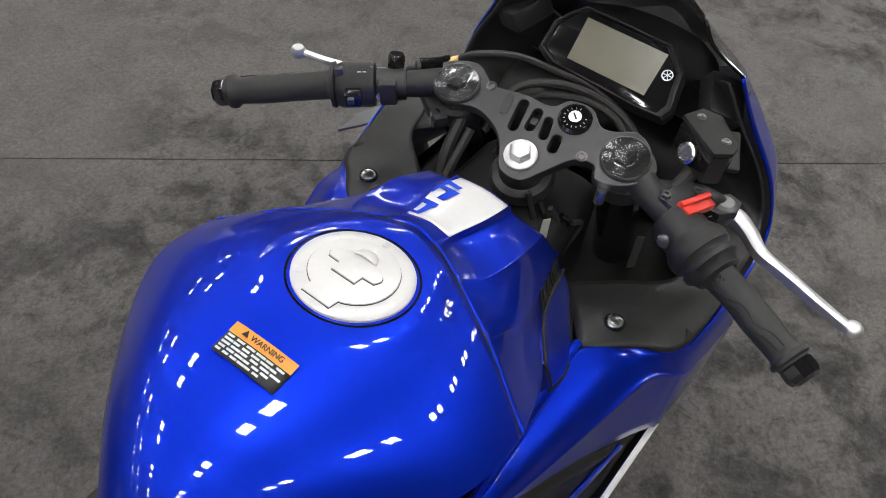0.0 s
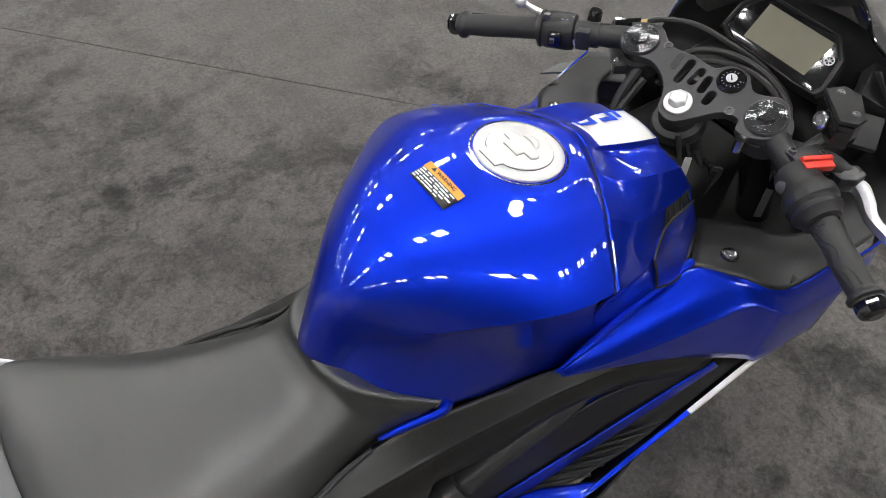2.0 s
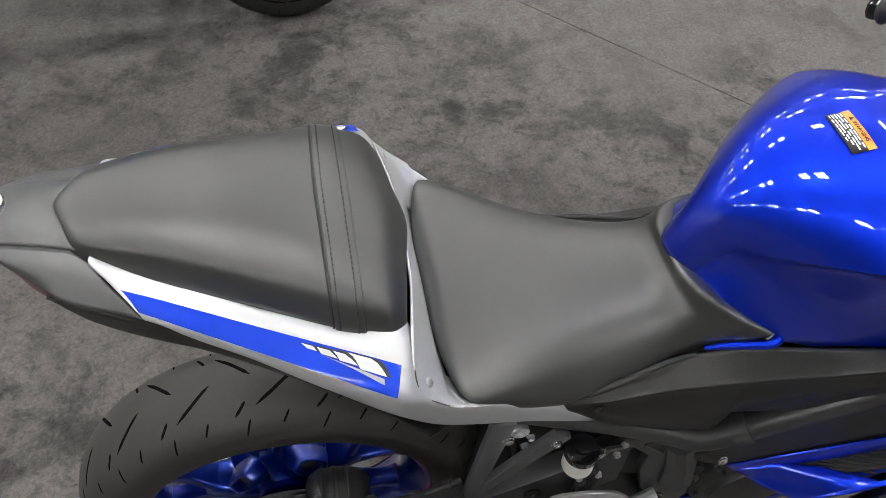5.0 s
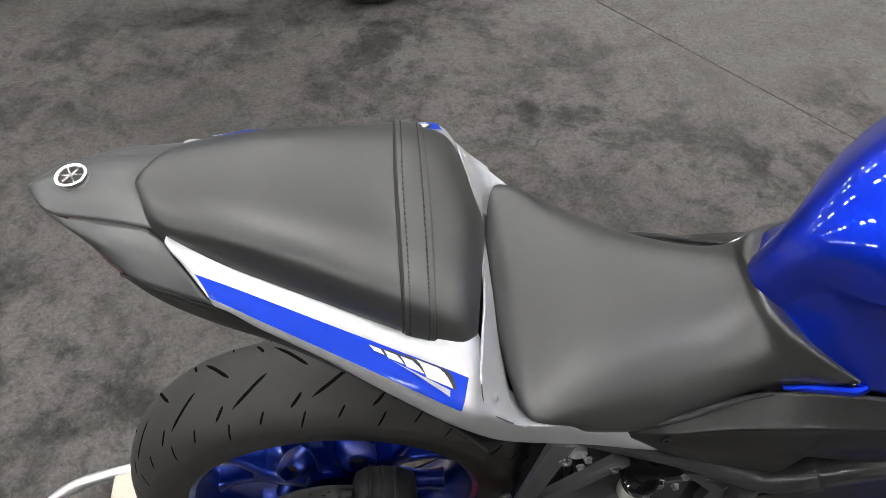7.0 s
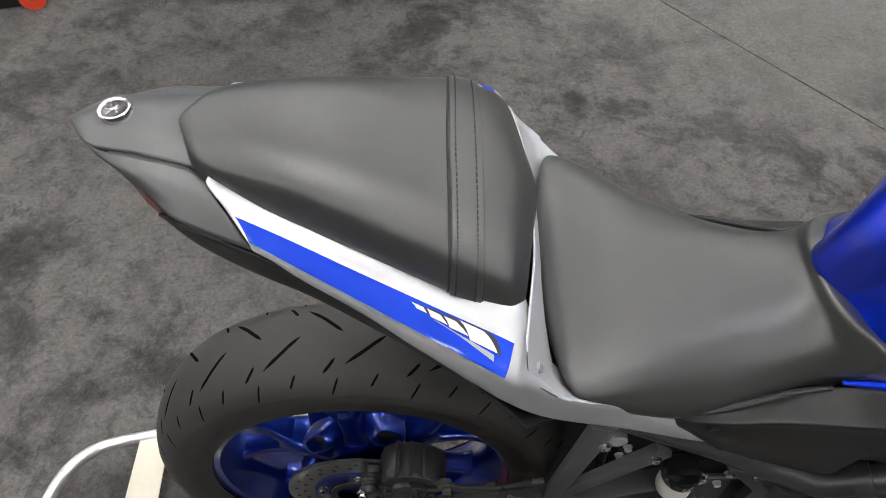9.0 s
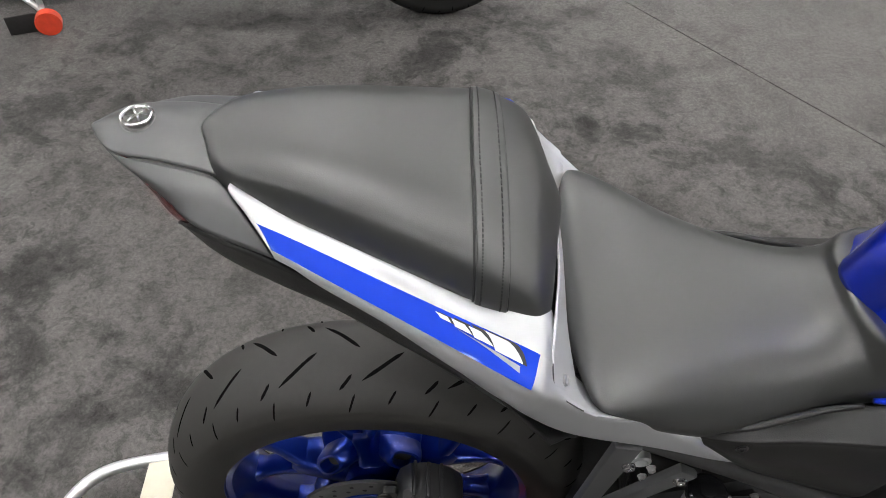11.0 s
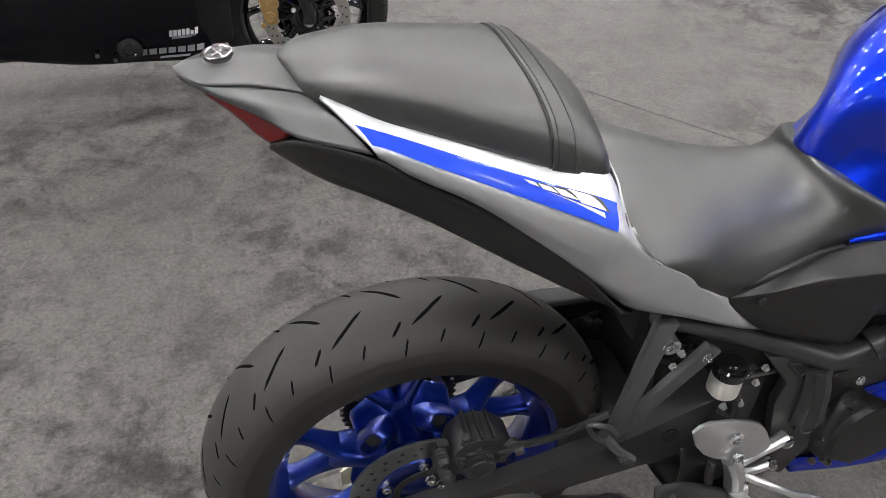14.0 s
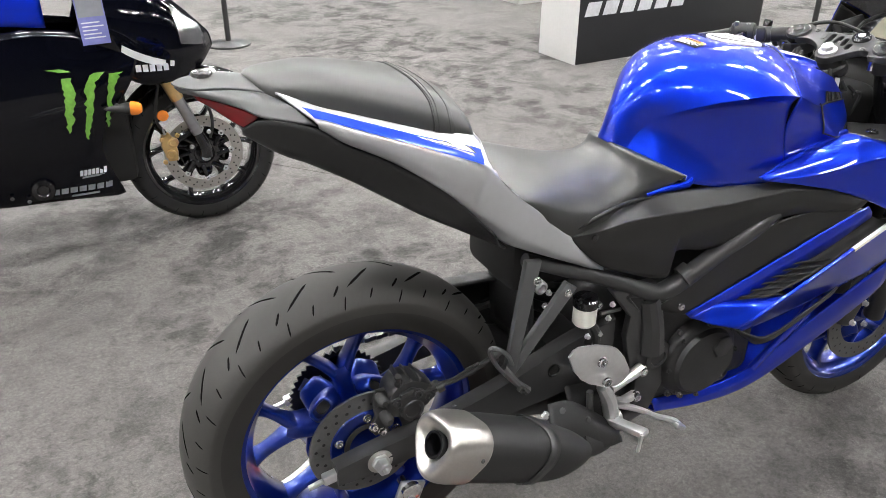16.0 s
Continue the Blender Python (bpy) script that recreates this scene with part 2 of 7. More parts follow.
def both(grid):
    """Half sections from the middle outwards, to full ones."""
    g = np.array(grid, float)
    m = g[:, :0:-1].copy()
    m[:, :, 1] *= -1
    return np.concatenate([m, g], axis=1)


def crisp(grid, col, near=0.12):
    """Doubles a column so that the loft keeps an edge there; near: one value, or one for each row."""
    g = np.array(grid, float)
    near = np.ones((len(g), 1)) * np.reshape(near, (-1, 1))
    a = g[:, col] + (g[:, col - 1] - g[:, col]) * near
    b = g[:, col] + (g[:, col + 1] - g[:, col]) * near
    return np.concatenate([g[:, :col], a[:, None], g[:, col:col + 1], b[:, None], g[:, col + 1:]], axis=1)


def merge(*vfs):
    verts, faces = [], []
    for v, f in vfs:
        k = len(verts)
        verts += [tuple(x) for x in v]
        faces += [tuple(i + k for i in q) for q in f]
    return verts, faces


def tube(points, r, n=10, smooth_steps=5, caps=True):
    p = crom(points, smooth_steps) if smooth_steps else np.array(points, float)
    rr = np.interp(np.linspace(0, 1, len(p)), np.linspace(0, 1, len(np.atleast_1d(r))), np.atleast_1d(r))
    rows, side = [], None
    for i in range(len(p)):
        d = p[min(i + 1, len(p) - 1)] - p[max(i - 1, 0)]
        d /= np.linalg.norm(d) + 1e-12
        if side is None:
            side = np.cross(d, (0, 0, 1)) if abs(d[2]) < 0.95 else np.cross(d, (1, 0, 0))
        side = side - d * (side @ d)
        side /= np.linalg.norm(side)
        up = np.cross(d, side)
        rows.append([p[i] + rr[i] * (math.cos(a) * side + math.sin(a) * up) for a in np.linspace(0, 2 * math.pi, n, endpoint=False)])
    v, f = skin(rows, True)
    if caps:
        k = len(rows) - 1
        f = f + [tuple(reversed(range(n))), tuple(range(k * n, k * n + n))]
    return v, f


def turned(profile, n=32):
    """Lathe about the y axis from (radius, y) pairs; closed where the radius is 0."""
    a = np.linspace(0, 2 * math.pi, n, endpoint=False)
    return skin([[(r * math.cos(t), y, r * math.sin(t)) for t in a] for r, y in profile], True)


def basis(origin, x, y):
    """A pose from an origin and two directions."""
    x = Vector(x).normalized()
    z = x.cross(Vector(y)).normalized()
    y = z.cross(x)
    m = Matrix((x, y, z)).transposed().to_4x4()
    m.translation = origin
    return m


def moved(vf, m):
    return [tuple(m @ Vector(v)) for v in vf[0]], vf[1]


def block(size, m=Matrix(), bev=0.0, seg=2):
    bm = bmesh.new()
    bmesh.ops.create_cube(bm, size=1.0)
    for v in bm.verts:
        v.co = Vector((v.co.x * size[0], v.co.y * size[1], v.co.z * size[2]))
    if bev:
        bmesh.ops.bevel(bm, geom=bm.edges[:], offset=bev, segments=seg, profile=0.5, affect="EDGES")
    bm.verts.index_update()
    out = [tuple(m @ v.co) for v in bm.verts], [tuple(v.index for v in f.verts) for f in bm.faces]
    bm.free()
    return out


def prism(poly, depth, m=Matrix(), bev=0.0):
    """A plate: polygon in local x, y, from z = 0 up to depth."""
    bm = bmesh.new()
    lo = [bm.verts.new((x, y, 0)) for x, y in poly]
    f = bm.faces.new(lo)
    top = bmesh.ops.extrude_face_region(bm, geom=[f])
    bmesh.ops.translate(bm, vec=(0, 0, depth), verts=[v for v in top["geom"] if isinstance(v, bmesh.types.BMVert)])
    bmesh.ops.recalc_face_normals(bm, faces=bm.faces)
    if bev:
        hor = [e for e in bm.edges if abs(e.verts[0].co.z - e.verts[1].co.z) < 1e-7]
        bmesh.ops.bevel(bm, geom=hor, offset=bev, segments=2, profile=0.5, affect="EDGES")
    bm.verts.index_update()
    out = [tuple(m @ v.co) for v in bm.verts], [tuple(v.index for v in q.verts) for q in bm.faces]
    bm.free()
    return out


def ring_pts(r, n=32, cx=0.0, cy=0.0):
    return [(cx + r * math.cos(a), cy + r * math.sin(a)) for a in np.linspace(0, 2 * math.pi, n, endpoint=False)]


def disc(origin, axis, profile, n=32):
    """A turned piece with its axis along a direction, from (radius, height) pairs."""
    ax = Vector(axis).normalized()
    side = Vector((0, 0, 1)) if abs(ax.z) < 0.9 else Vector((1, 0, 0))
    x = side.cross(ax).normalized()
    m = Matrix((x, ax, x.cross(ax))).transposed().to_4x4()
    m.translation = origin
    return moved(turned(profile, n), m)


def bolt(name, at, axis, r, h, material, parent, hexed=True, label=""):
    p = [(0, 0), (r * 1.25, 0), (r * 1.25, h * 0.25), (r, h * 0.3), (r, h * 0.9), (r * 0.85, h), (r * 0.5, h), (r * 0.45, h * 0.6), (0, h * 0.6)]
    return add(name, disc(at, axis, p, 6 if hexed else 20), material, parent, label, smooth=30)


def words(text, size, m, material, parent, name="lettering", depth=0.0004):
    cu = bpy.data.curves.new(name, "FONT")
    cu.body, cu.size, cu.extrude, cu.align_x, cu.align_y = text, size, depth, "CENTER", "CENTER"
    tmp = bpy.data.objects.new(name, cu)
    scene.collection.objects.link(tmp)
    me = bpy.data.meshes.new_from_object(tmp.evaluated_get(bpy.context.evaluated_depsgraph_get()))
    bpy.data.objects.remove(tmp)
    vf = [tuple(m @ v.co) for v in me.vertices], [tuple(p.vertices) for p in me.polygons]
    bpy.data.meshes.remove(me)
    bpy.data.curves.remove(cu)
    return add(name, vf, material, parent, smooth=0)


def patch(g, u0, u1, v0, v1, lift):
    """A piece of a dense net, raised along its normals."""
    g = np.asarray(g)
    r, c = g.shape[:2]
    i0, i1, j0, j1 = round(u0 * (r - 1)), round(u1 * (r - 1)), round(v0 * (c - 1)), round(v1 * (c - 1))
    du, dv = np.gradient(g, axis=0), np.gradient(g, axis=1)
    n = np.cross(du, dv)
    n /= np.linalg.norm(n, axis=2, keepdims=True) + 1e-12
    if (n * (g - g.reshape(-1, 3).mean(0))).sum() < 0:
        n = -n
    return (g + n * lift)[i0:i1 + 1, j0:j1 + 1]

# ---- the hall ----
SEAM = np.array((1.165, 1.538)), np.array((0.6587, -0.7524))
HX, HY, HZ = 34.0, 30.0, 10.5


def carpet_half(side):
    """The carpet on one side of the seam, out to the walls, 8 mm thick."""
    o, d = SEAM
    nrm = np.array((-d[1], d[0])) * side
    a, b = o - d * 60 + nrm * 0.0022, o + d * 60 + nrm * 0.0022
    poly = [a, b, b + nrm * 60, a + nrm * 60]
    for axis, lim, s in ((0, HX, 1), (0, -HX, -1), (1, HY, 1), (1, -HY, -1)):
        out = []
        for p, q in zip(poly, poly[1:] + poly[:1]):
            ip, iq = (p[axis] - lim) * s <= 0, (q[axis] - lim) * s <= 0
            if ip:
                out.append(p)
            if ip != iq:
                out.append(p + (q - p) * (lim - p[axis]) / (q[axis] - p[axis]))
        poly = out
    return prism([tuple(p) for p in poly], 0.008, Matrix.Translation((0, 0, -0.008)))


for s in (1, -1):
    tagged(add("floor", carpet_half(s), CARPET, smooth=0), "mottled grey show hall carpet with a butted seam", "floor", kind="structure")
tagged(add("ground", block((2 * HX, 2 * HY, 0.1), Matrix.Translation((0, 0, -0.062))), BLACK, smooth=0), "dark slab under the carpet", "floor", kind="structure")
# walls added out of view; the south one stands near to keep that side dark
for nm, sz, at in (("wall_north", (2 * HX, 0.3, HZ), (0, HY + 0.15, HZ / 2)), ("wall_south", (2 * HX, 0.3, HZ), (0, -15.15, HZ / 2)),
                   ("wall_east", (0.3, 2 * HY, HZ), (HX + 0.15, 0, HZ / 2)), ("wall_west", (0.3, 2 * HY, HZ), (-HX - 0.15, 0, HZ / 2))):
    tagged(add(nm, block(sz, Matrix.Translation(at)), HALL, smooth=0), "plain grey hall wall added out of view", "wall", kind="structure")
tagged(add("ceiling", block((2 * HX, 2 * HY, 0.2), Matrix.Translation((0, 0, HZ + 0.1))), CEIL, smooth=0), "dark exhibition hall ceiling", "ceiling", kind="structure")

# pairs of square hall lamps hung in rows
lamp = thing("ceiling_light", (0, 0, 9.5), "square white high-bay lamp hung from the hall ceiling", "ceiling light", "hall lamps")
add("housing", block((0.92, 0.92, 0.10), Matrix.Translation((0, 0, 9.57)), 0.01), GLOSS, lamp)
for dx in (-0.21, 0.21):
    add("diffuser", block((0.36, 0.74, 0.02), Matrix.Translation((dx, 0, 9.508))), LAMP, lamp, smooth=0)
# pale skirts, added to hold back the lamps' low-angle light
for at, sx, sy in (((0, -.44), .92, .03), ((0, .44), .92, .03), ((-.445, 0), .03, .84), ((.445, 0), .03, .84), ((0, 0), .03, .84)):
    add("reflector", block((sx, sy, 0.07), Matrix.Translation((at[0], at[1], 9.48))), LAMP_SKIRT, lamp, smooth=0)
add("hanger", tube([(0, 0, 9.62), (0, 0, 10.5)], 0.012, 6, 0), FRAME, lamp)
LAMP_SPOTS = [(x + dx, y) for x in np.arange(-30, 31, 6.0) for y in np.arange(-6.8, 29, 7.8) for dx in (-0.80, 0.80)]
for i, (x, y) in enumerate(LAMP_SPOTS):
    if i:
        copy_thing(lamp, Matrix.Translation((x, y, 9.5)))
lamp.location = (LAMP_SPOTS[0][0], LAMP_SPOTS[0][1], 9.5)

# ---- the blue motorcycle ----
bike = thing("motorcycle", (0.6, 0, 0), "blue and silver sport motorcycle on a rear paddock stand", "motorcycle")


def pair(name, vf, material, label="", parent=None, **kw):
    """A right part and its mirror on the left."""
    return [add(name, vf, material, parent or bike, label, **kw), add(name, flip(vf), material, parent or bike, label, **kw)]


# fuel tank
# rear to front: crown x, z; crease x, y, z; then the lower side at three heights
TANK = [
    [(0.530, 0.886), (0.556, -0.042, 0.876), (0.584, -0.088, 0.856), (0.632, -0.119, 0.834), (0.650, -0.123, 0.820)],
    [(0.549, 0.944), (0.585, -0.051, 0.920), (0.613, -0.088, 0.884), (0.660, -0.123, 0.832), (0.674, -0.126, 0.814)],
    [(0.584, 0.997), (0.617, -0.086, 0.950), (0.650, -0.100, 0.900), (0.698, -0.128, 0.828), (0.705, -0.131, 0.806)],
    [(0.635, 1.033), (0.660, -0.123, 0.970), (0.690, -0.117, 0.906), (0.745, -0.135, 0.822), (0.748, -0.136, 0.803)],
    [(0.709, 1.050), (0.715, -0.158, 0.984), (0.735, -0.136, 0.907), (0.785, -0.142, 0.820), (0.787, -0.144, 0.801)],
    [(0.802, 1.051), (0.766, -0.180, 0.990), (0.785, -0.151, 0.903), (0.820, -0.147, 0.820), (0.822, -0.149, 0.800)],
    [(0.915, 1.028), (0.822, -0.183, 0.982), (0.832, -0.159, 0.902), (0.862, -0.151, 0.824), (0.865, -0.152, 0.806)],
]
ROUND = [0.20, 0.25, 0.35, 0.42, 0.42, 0.40, 0.30]


def spline(p, u, s):
    """Smooth curve through the points p at the stations s."""
    p = np.asarray(p, float)
    n, h = len(p), np.diff(s)
    a, r = np.eye(n), np.zeros_like(p)
    for i in range(1, n - 1):
        a[i, i - 1:i + 2] = h[i - 1], 2 * (h[i - 1] + h[i]), h[i]
        r[i] = 6 * ((p[i + 1] - p[i]) / h[i] - (p[i] - p[i - 1]) / h[i - 1])
    m = np.linalg.solve(a, r)
    k = np.clip(np.searchsorted(s, u, "right") - 1, 0, n - 2)
    d, t = h[k][:, None], (u - s[k])[:, None]
    return p[k] + t * ((p[k + 1] - p[k]) / d - d * (2 * m[k] + m[k + 1]) / 6) + t ** 2 * m[k] / 2 + t ** 3 * (m[k + 1] - m[k]) / (6 * d)


TANK_S = np.r_[0, np.cumsum([math.dist(a[1], b[1]) for a, b in zip(TANK, TANK[1:])])]
TANK_S = TANK_S / TANK_S[-1]


def dome(u, v):
    """The tank's upper shell: one even bulge between the creases."""
    crown = spline([r[0] for r in TANK], u, TANK_S)
    edge = spline([r[1] for r in TANK], u, TANK_S)
    q = spline([[a] for a in ROUND], u, TANK_S)
    v = np.reshape(v, (1, -1))
    m = .85 * np.reshape(u, (-1, 1)) ** 4
    x = crown[:, :1] + (edge[:, :1] - crown[:, :1]) * ((1 - m) * v ** 2 + m * (np.sqrt(v ** 2 + .01) - .1) / .905)
    z = crown[:, 1:] + (edge[:, 2:] - crown[:, 1:]) * ((1 - q) * v ** 2 + q * v ** 4)
    return np.stack([x, edge[:, 1:2] * v, z], -1)


def flank(u, n):
    """The hollow side below the crease, n steps from crease to lower edge."""
    low = [spline([r[c] for r in TANK], u, TANK_S) for c in (2, 3, 4)]
    edge = dome(u, [1.0])[:, 0]
    hollow = edge + (low[0] - edge) * .30
    k = np.clip((u - .25) / .3, 0, 1)
    hollow[:, 1] += .010 * k * k * (3 - 2 * k)
    return crom(np.stack([edge, hollow, *low]), n).swapaxes(0, 1)


tu = np.linspace(0, 1, 72)
shell = dome(tu, np.linspace(-1, 1, 65))
side = flank(tu, 8)[:, 1:]
tank_net = np.concatenate([side[:, ::-1] * (1, -1, 1), shell, side], axis=1)
cap_r = np.hypot(tank_net[..., 0] - .826, tank_net[..., 1])
seat_w = np.clip((.092 - cap_r) / .034, 0, 1) * (tank_net[..., 2] > .98)
seat_w = seat_w * seat_w * (3 - 2 * seat_w)
tank_net[..., 2] += seat_w * (1.0432 - .145 * (tank_net[..., 0] - .826) - tank_net[..., 2])
tank = add("fuel_tank", skin(tank_net), BLUE, bike, "glossy metallic blue painted fuel tank", smooth=13, solid=0.003)
# seam to front: middle, plateau edge, foot of its step, upper ridge, lower ridge, shoulder, then down the side
COVER = [
    [(0, 0, 0)] * 6 + [(.832, -.159, .902), (.862, -.151, .824), (.865, -.152, .806)],
    [(.948, 0, 1.012), (.945, -.025, 1.011), (.946, -.033, 1.003), (.925, -.076, 1.006), (.920, -.119, .978), (.905, -.160, .948), (.915, -.163, .905), (.935, -.155, .850), (.937, -.152, .832)],
    [(.992, 0, 1.002), (.992, -.033, 1.000), (.993, -.041, .991), (.988, -.080, .986), (.985, -.108, .952), (.977, -.120, .930), (.981, -.158, .880), (.995, -.150, .862), (1.000, -.145, .850)],
    [(1.038, 0, .988), (1.036, -.034, .986), (1.037, -.041, .976), (1.045, -.074, .962), (1.058, -.090, .934), (1.048, -.103, .926), (1.055, -.118, .885), (1.062, -.105, .870), (1.064, -.100, .862)],
]
COVER[0][:6] = [tuple(q) for q in dome(np.ones(1), [0, .14, .19, .34, .63, 1.0])[0] + (.003, 0, -.001)]
half_cover = np.array(COVER)
for c in (5, 4, 3, 1):
    half_cover = crisp(half_cover, c, 0.12)
cover_net = net(both(half_cover), 10, 4)
COL = {c: (64 + 4 * k) / 128 for c, k in ((1, 2), (2, 4), (3, 6), (4, 9), (5, 12), (6, 14), (7, 15))}
cover = add("tank_cover", skin(cover_net), BLUE, bike, "metallic blue front tank cover", smooth=25, solid=0.003)

# white panel with blue strokes on the plateau of the cover
def on_cover(a, b, lift):
    """A point of the plateau: a from rear to front, b from its right edge to its left edge."""
    g = cover_net
    x, y = (.335 + .63 * a) * (g.shape[0] - 1), (COL[1] + (1 - 2 * COL[1]) * b) * (g.shape[1] - 1)
    i, k = min(int(x), g.shape[0] - 2), min(int(y), g.shape[1] - 2)
    p, q = x - i, y - k
    return g[i, k] * (1 - p) * (1 - q) + g[i + 1, k] * p * (1 - q) + g[i, k + 1] * (1 - p) * q + g[i + 1, k + 1] * p * q + np.array((0, 0, lift))


def on_panel_top(corners, lift, n=12):
    a, b, c, d = [np.array(q, float) for q in corners]
    return skin([[on_cover(*((a * (1 - s) + d * s) * (1 - t) + (b * (1 - s) + c * s) * t), lift) for t in np.linspace(0, 1, n + 1)] for s in np.linspace(0, 1, n + 1)])


white_panel = add("tank_panel", on_panel_top([(-.12, .09), (-.15, .91), (1.02, .72), (1.01, .05)], .0012, 16), WHITE, bike, "white panel with blue marks on the tank", solid=.0008)
for q in ([(-.10, .66), (-.12, .88), (-.03, .87), (-.03, .65)], [(-.03, .80), (-.03, .87), (.22, .84), (.22, .77)], [(-.03, .65), (-.03, .72), (.26, .68), (.26, .61)], [(.18, .61), (.18, .84), (.27, .83), (.27, .60)],
          [(.36, .60), (.36, .67), (.64, .63), (.64, .56)], [(.42, .76), (.42, .82), (.78, .77), (.78, .71)], [(.56, .58), (.56, .80), (.65, .79), (.65, .57)], [(.70, .60), (.74, .77), (.82, .76), (.78, .59)]):
    add("mark", on_panel_top(q, .0024, 4), DECAL_BLUE, white_panel)
# raised field and louvre on each side of the cover
for f in (lambda q: q, flip):
    field = patch(cover_net, 12 / 30, 1.0, COL[5] + .012, COL[6] + .010, .0030)
    add("cover_field", f(skin(field)), BLUE, cover, "flat blue side field of the tank cover", smooth=30, solid=.004, bev=.0012)
    edge = [*field[::-1, -1], *field[0, ::-1], *field[:, 0]]
    add("field_seam", f(tube(edge, .0018, 6, 0)), BLACK, cover)
    slit = patch(cover_net, 20 / 30, 29 / 30, COL[4] + .012, COL[5] - .008, .0010)
    lv = add("louvre", f(skin(slit)), BLACK, cover, "dark louvre slot")
    for k in range(5):
        i = 1 + round(k * (slit.shape[0] - 3) / 4)
        add("louvre_rib", f(tube([slit[i, 0], slit[min(i + 1, slit.shape[0] - 1), -1]], .0016, 6, 0)), GLOSS, lv)
    seam = patch(cover_net, 0, 0, COL[1] - .03, COL[5] - .03, .0006)[0]
    add("cover_seam", f(tube(seam, .0016, 8, 0)), BLUE, cover, "raised blue edge along the seam")
    add("seam_gap", f(tube(seam - np.array((.0022, 0, -.0002)), .0010, 6, 0)), BLACK, cover)

# filler cap
CAP = basis((.826, -.001, 1.0440), (1, 0, -.145), (0, 1, 0))
capv = lambda prof, n=48: moved(turned(prof, n), CAP @ pose(0, 0, 0, 90))
cap = add("fuel_cap", capv([(0, .004), (.044, .004), (.0505, .0035), (.0530, .0015), (.0535, -.006)], 64), CAPW, bike, "silver round filler cap with a lock flap", smooth=40)
add("ring_gap", capv([(.0545, -.0035), (.0560, -.0005), (.0580, -.0005), (.0590, -.004)], 64), GLOSS, cap)
lid = [(.039 * math.cos(a), .039 * math.sin(a)) for a in np.linspace(radians(-160), radians(154), 48)] + [(-.0460, .0170), (-.0468, -.0124)]
add("lid", prism(lid, .0018, CAP @ Matrix.Translation((0, 0, .0042)), .0006), CAPW, cap)
flap = [(.0037, .0292), (-.0022, .0262), (-.0030, .0146), (-.0134, .0143), (-.0136, -.0106), (-.0036, -.0110), (-.0030, -.0228), (.0034, -.0252)] + [(.0034 + .0122 * math.sin(a), -.0252 + .0544 * (1 - math.cos(a)) / 2) for a in np.linspace(.25, 2.9, 16)]
add("key_flap", prism(flap, .0022, CAP @ Matrix.Translation((0, 0, .0060)), .0006), CAPW, cap)
hump = [[tuple(CAP @ Vector((.0140 + .0135 * math.cos(b) * math.sin(a), .0020 + .0125 * math.cos(a), .0055 + .0052 * math.sin(b) * math.sin(a)))) for b in np.linspace(-.1, math.pi / 2, 8)] for a in np.linspace(.02, math.pi - .02, 18)]
add("flap_hump", skin(hump), CAPW, cap, smooth=60, solid=.001)
outline = lambda pts, z: [tuple(CAP @ Vector((x, y, z))) for x, y in pts]
add("lid_groove", tube(outline([*lid, lid[0]], .0043), .0006, 6, 0), DARK_METAL, cap)
add("flap_groove", tube(outline([*flap, flap[0]], .0061), .0006, 6, 0), DARK_METAL, cap)
for a in (2, 133, 221):
    at = CAP @ Vector((.0455 * math.cos(radians(a)), .0455 * math.sin(radians(a)), .004))
    bolt("screw", at, CAP.to_3x3() @ Vector((0, 0, 1)), .0030, .0005, CAPW, cap, False)

# warning label
LB = basis((.714, .001, 1.0520), (0, -1, 0), (1, 0, 0.122))


def bent(x0, x1, y0, y1, lift, n=10):
    """A strip of the label, following the round of the tank."""
    return skin([[tuple(LB @ Vector((x0 + (x1 - x0) * i / n, y, lift - 1.92 * (x0 + (x1 - x0) * i / n) ** 2))) for i in range(n + 1)] for y in (y0, y1)])


label = add("warning_label", bent(-.032, .032, -.015, .006, .0006), LABEL_BLACK, bike, "black and orange warning label on the tank", smooth=60, solid=.0005)
add("orange_band", bent(-.032, .032, .004, .014, .0010), LABEL_ORANGE, label, smooth=60)
words("\u25b2 WARNING", .0068, LB @ Matrix.Translation((0, .009, .0012)), LABEL_BLACK, label)
for k in range(5):
    w = (.060, .056, .060, .052, .046)[k]
    x = -.030
    for j in range(6):
        seg = w / 6 * (0.68 + 0.27 * ((k * 7 + j * 5) % 4) / 3)
        add("print_bar", bent(x, x + seg, .0010 - .0034 * k, .0030 - .0034 * k, .0011, 2), PRINT, label, smooth=0)
        x += w / 6

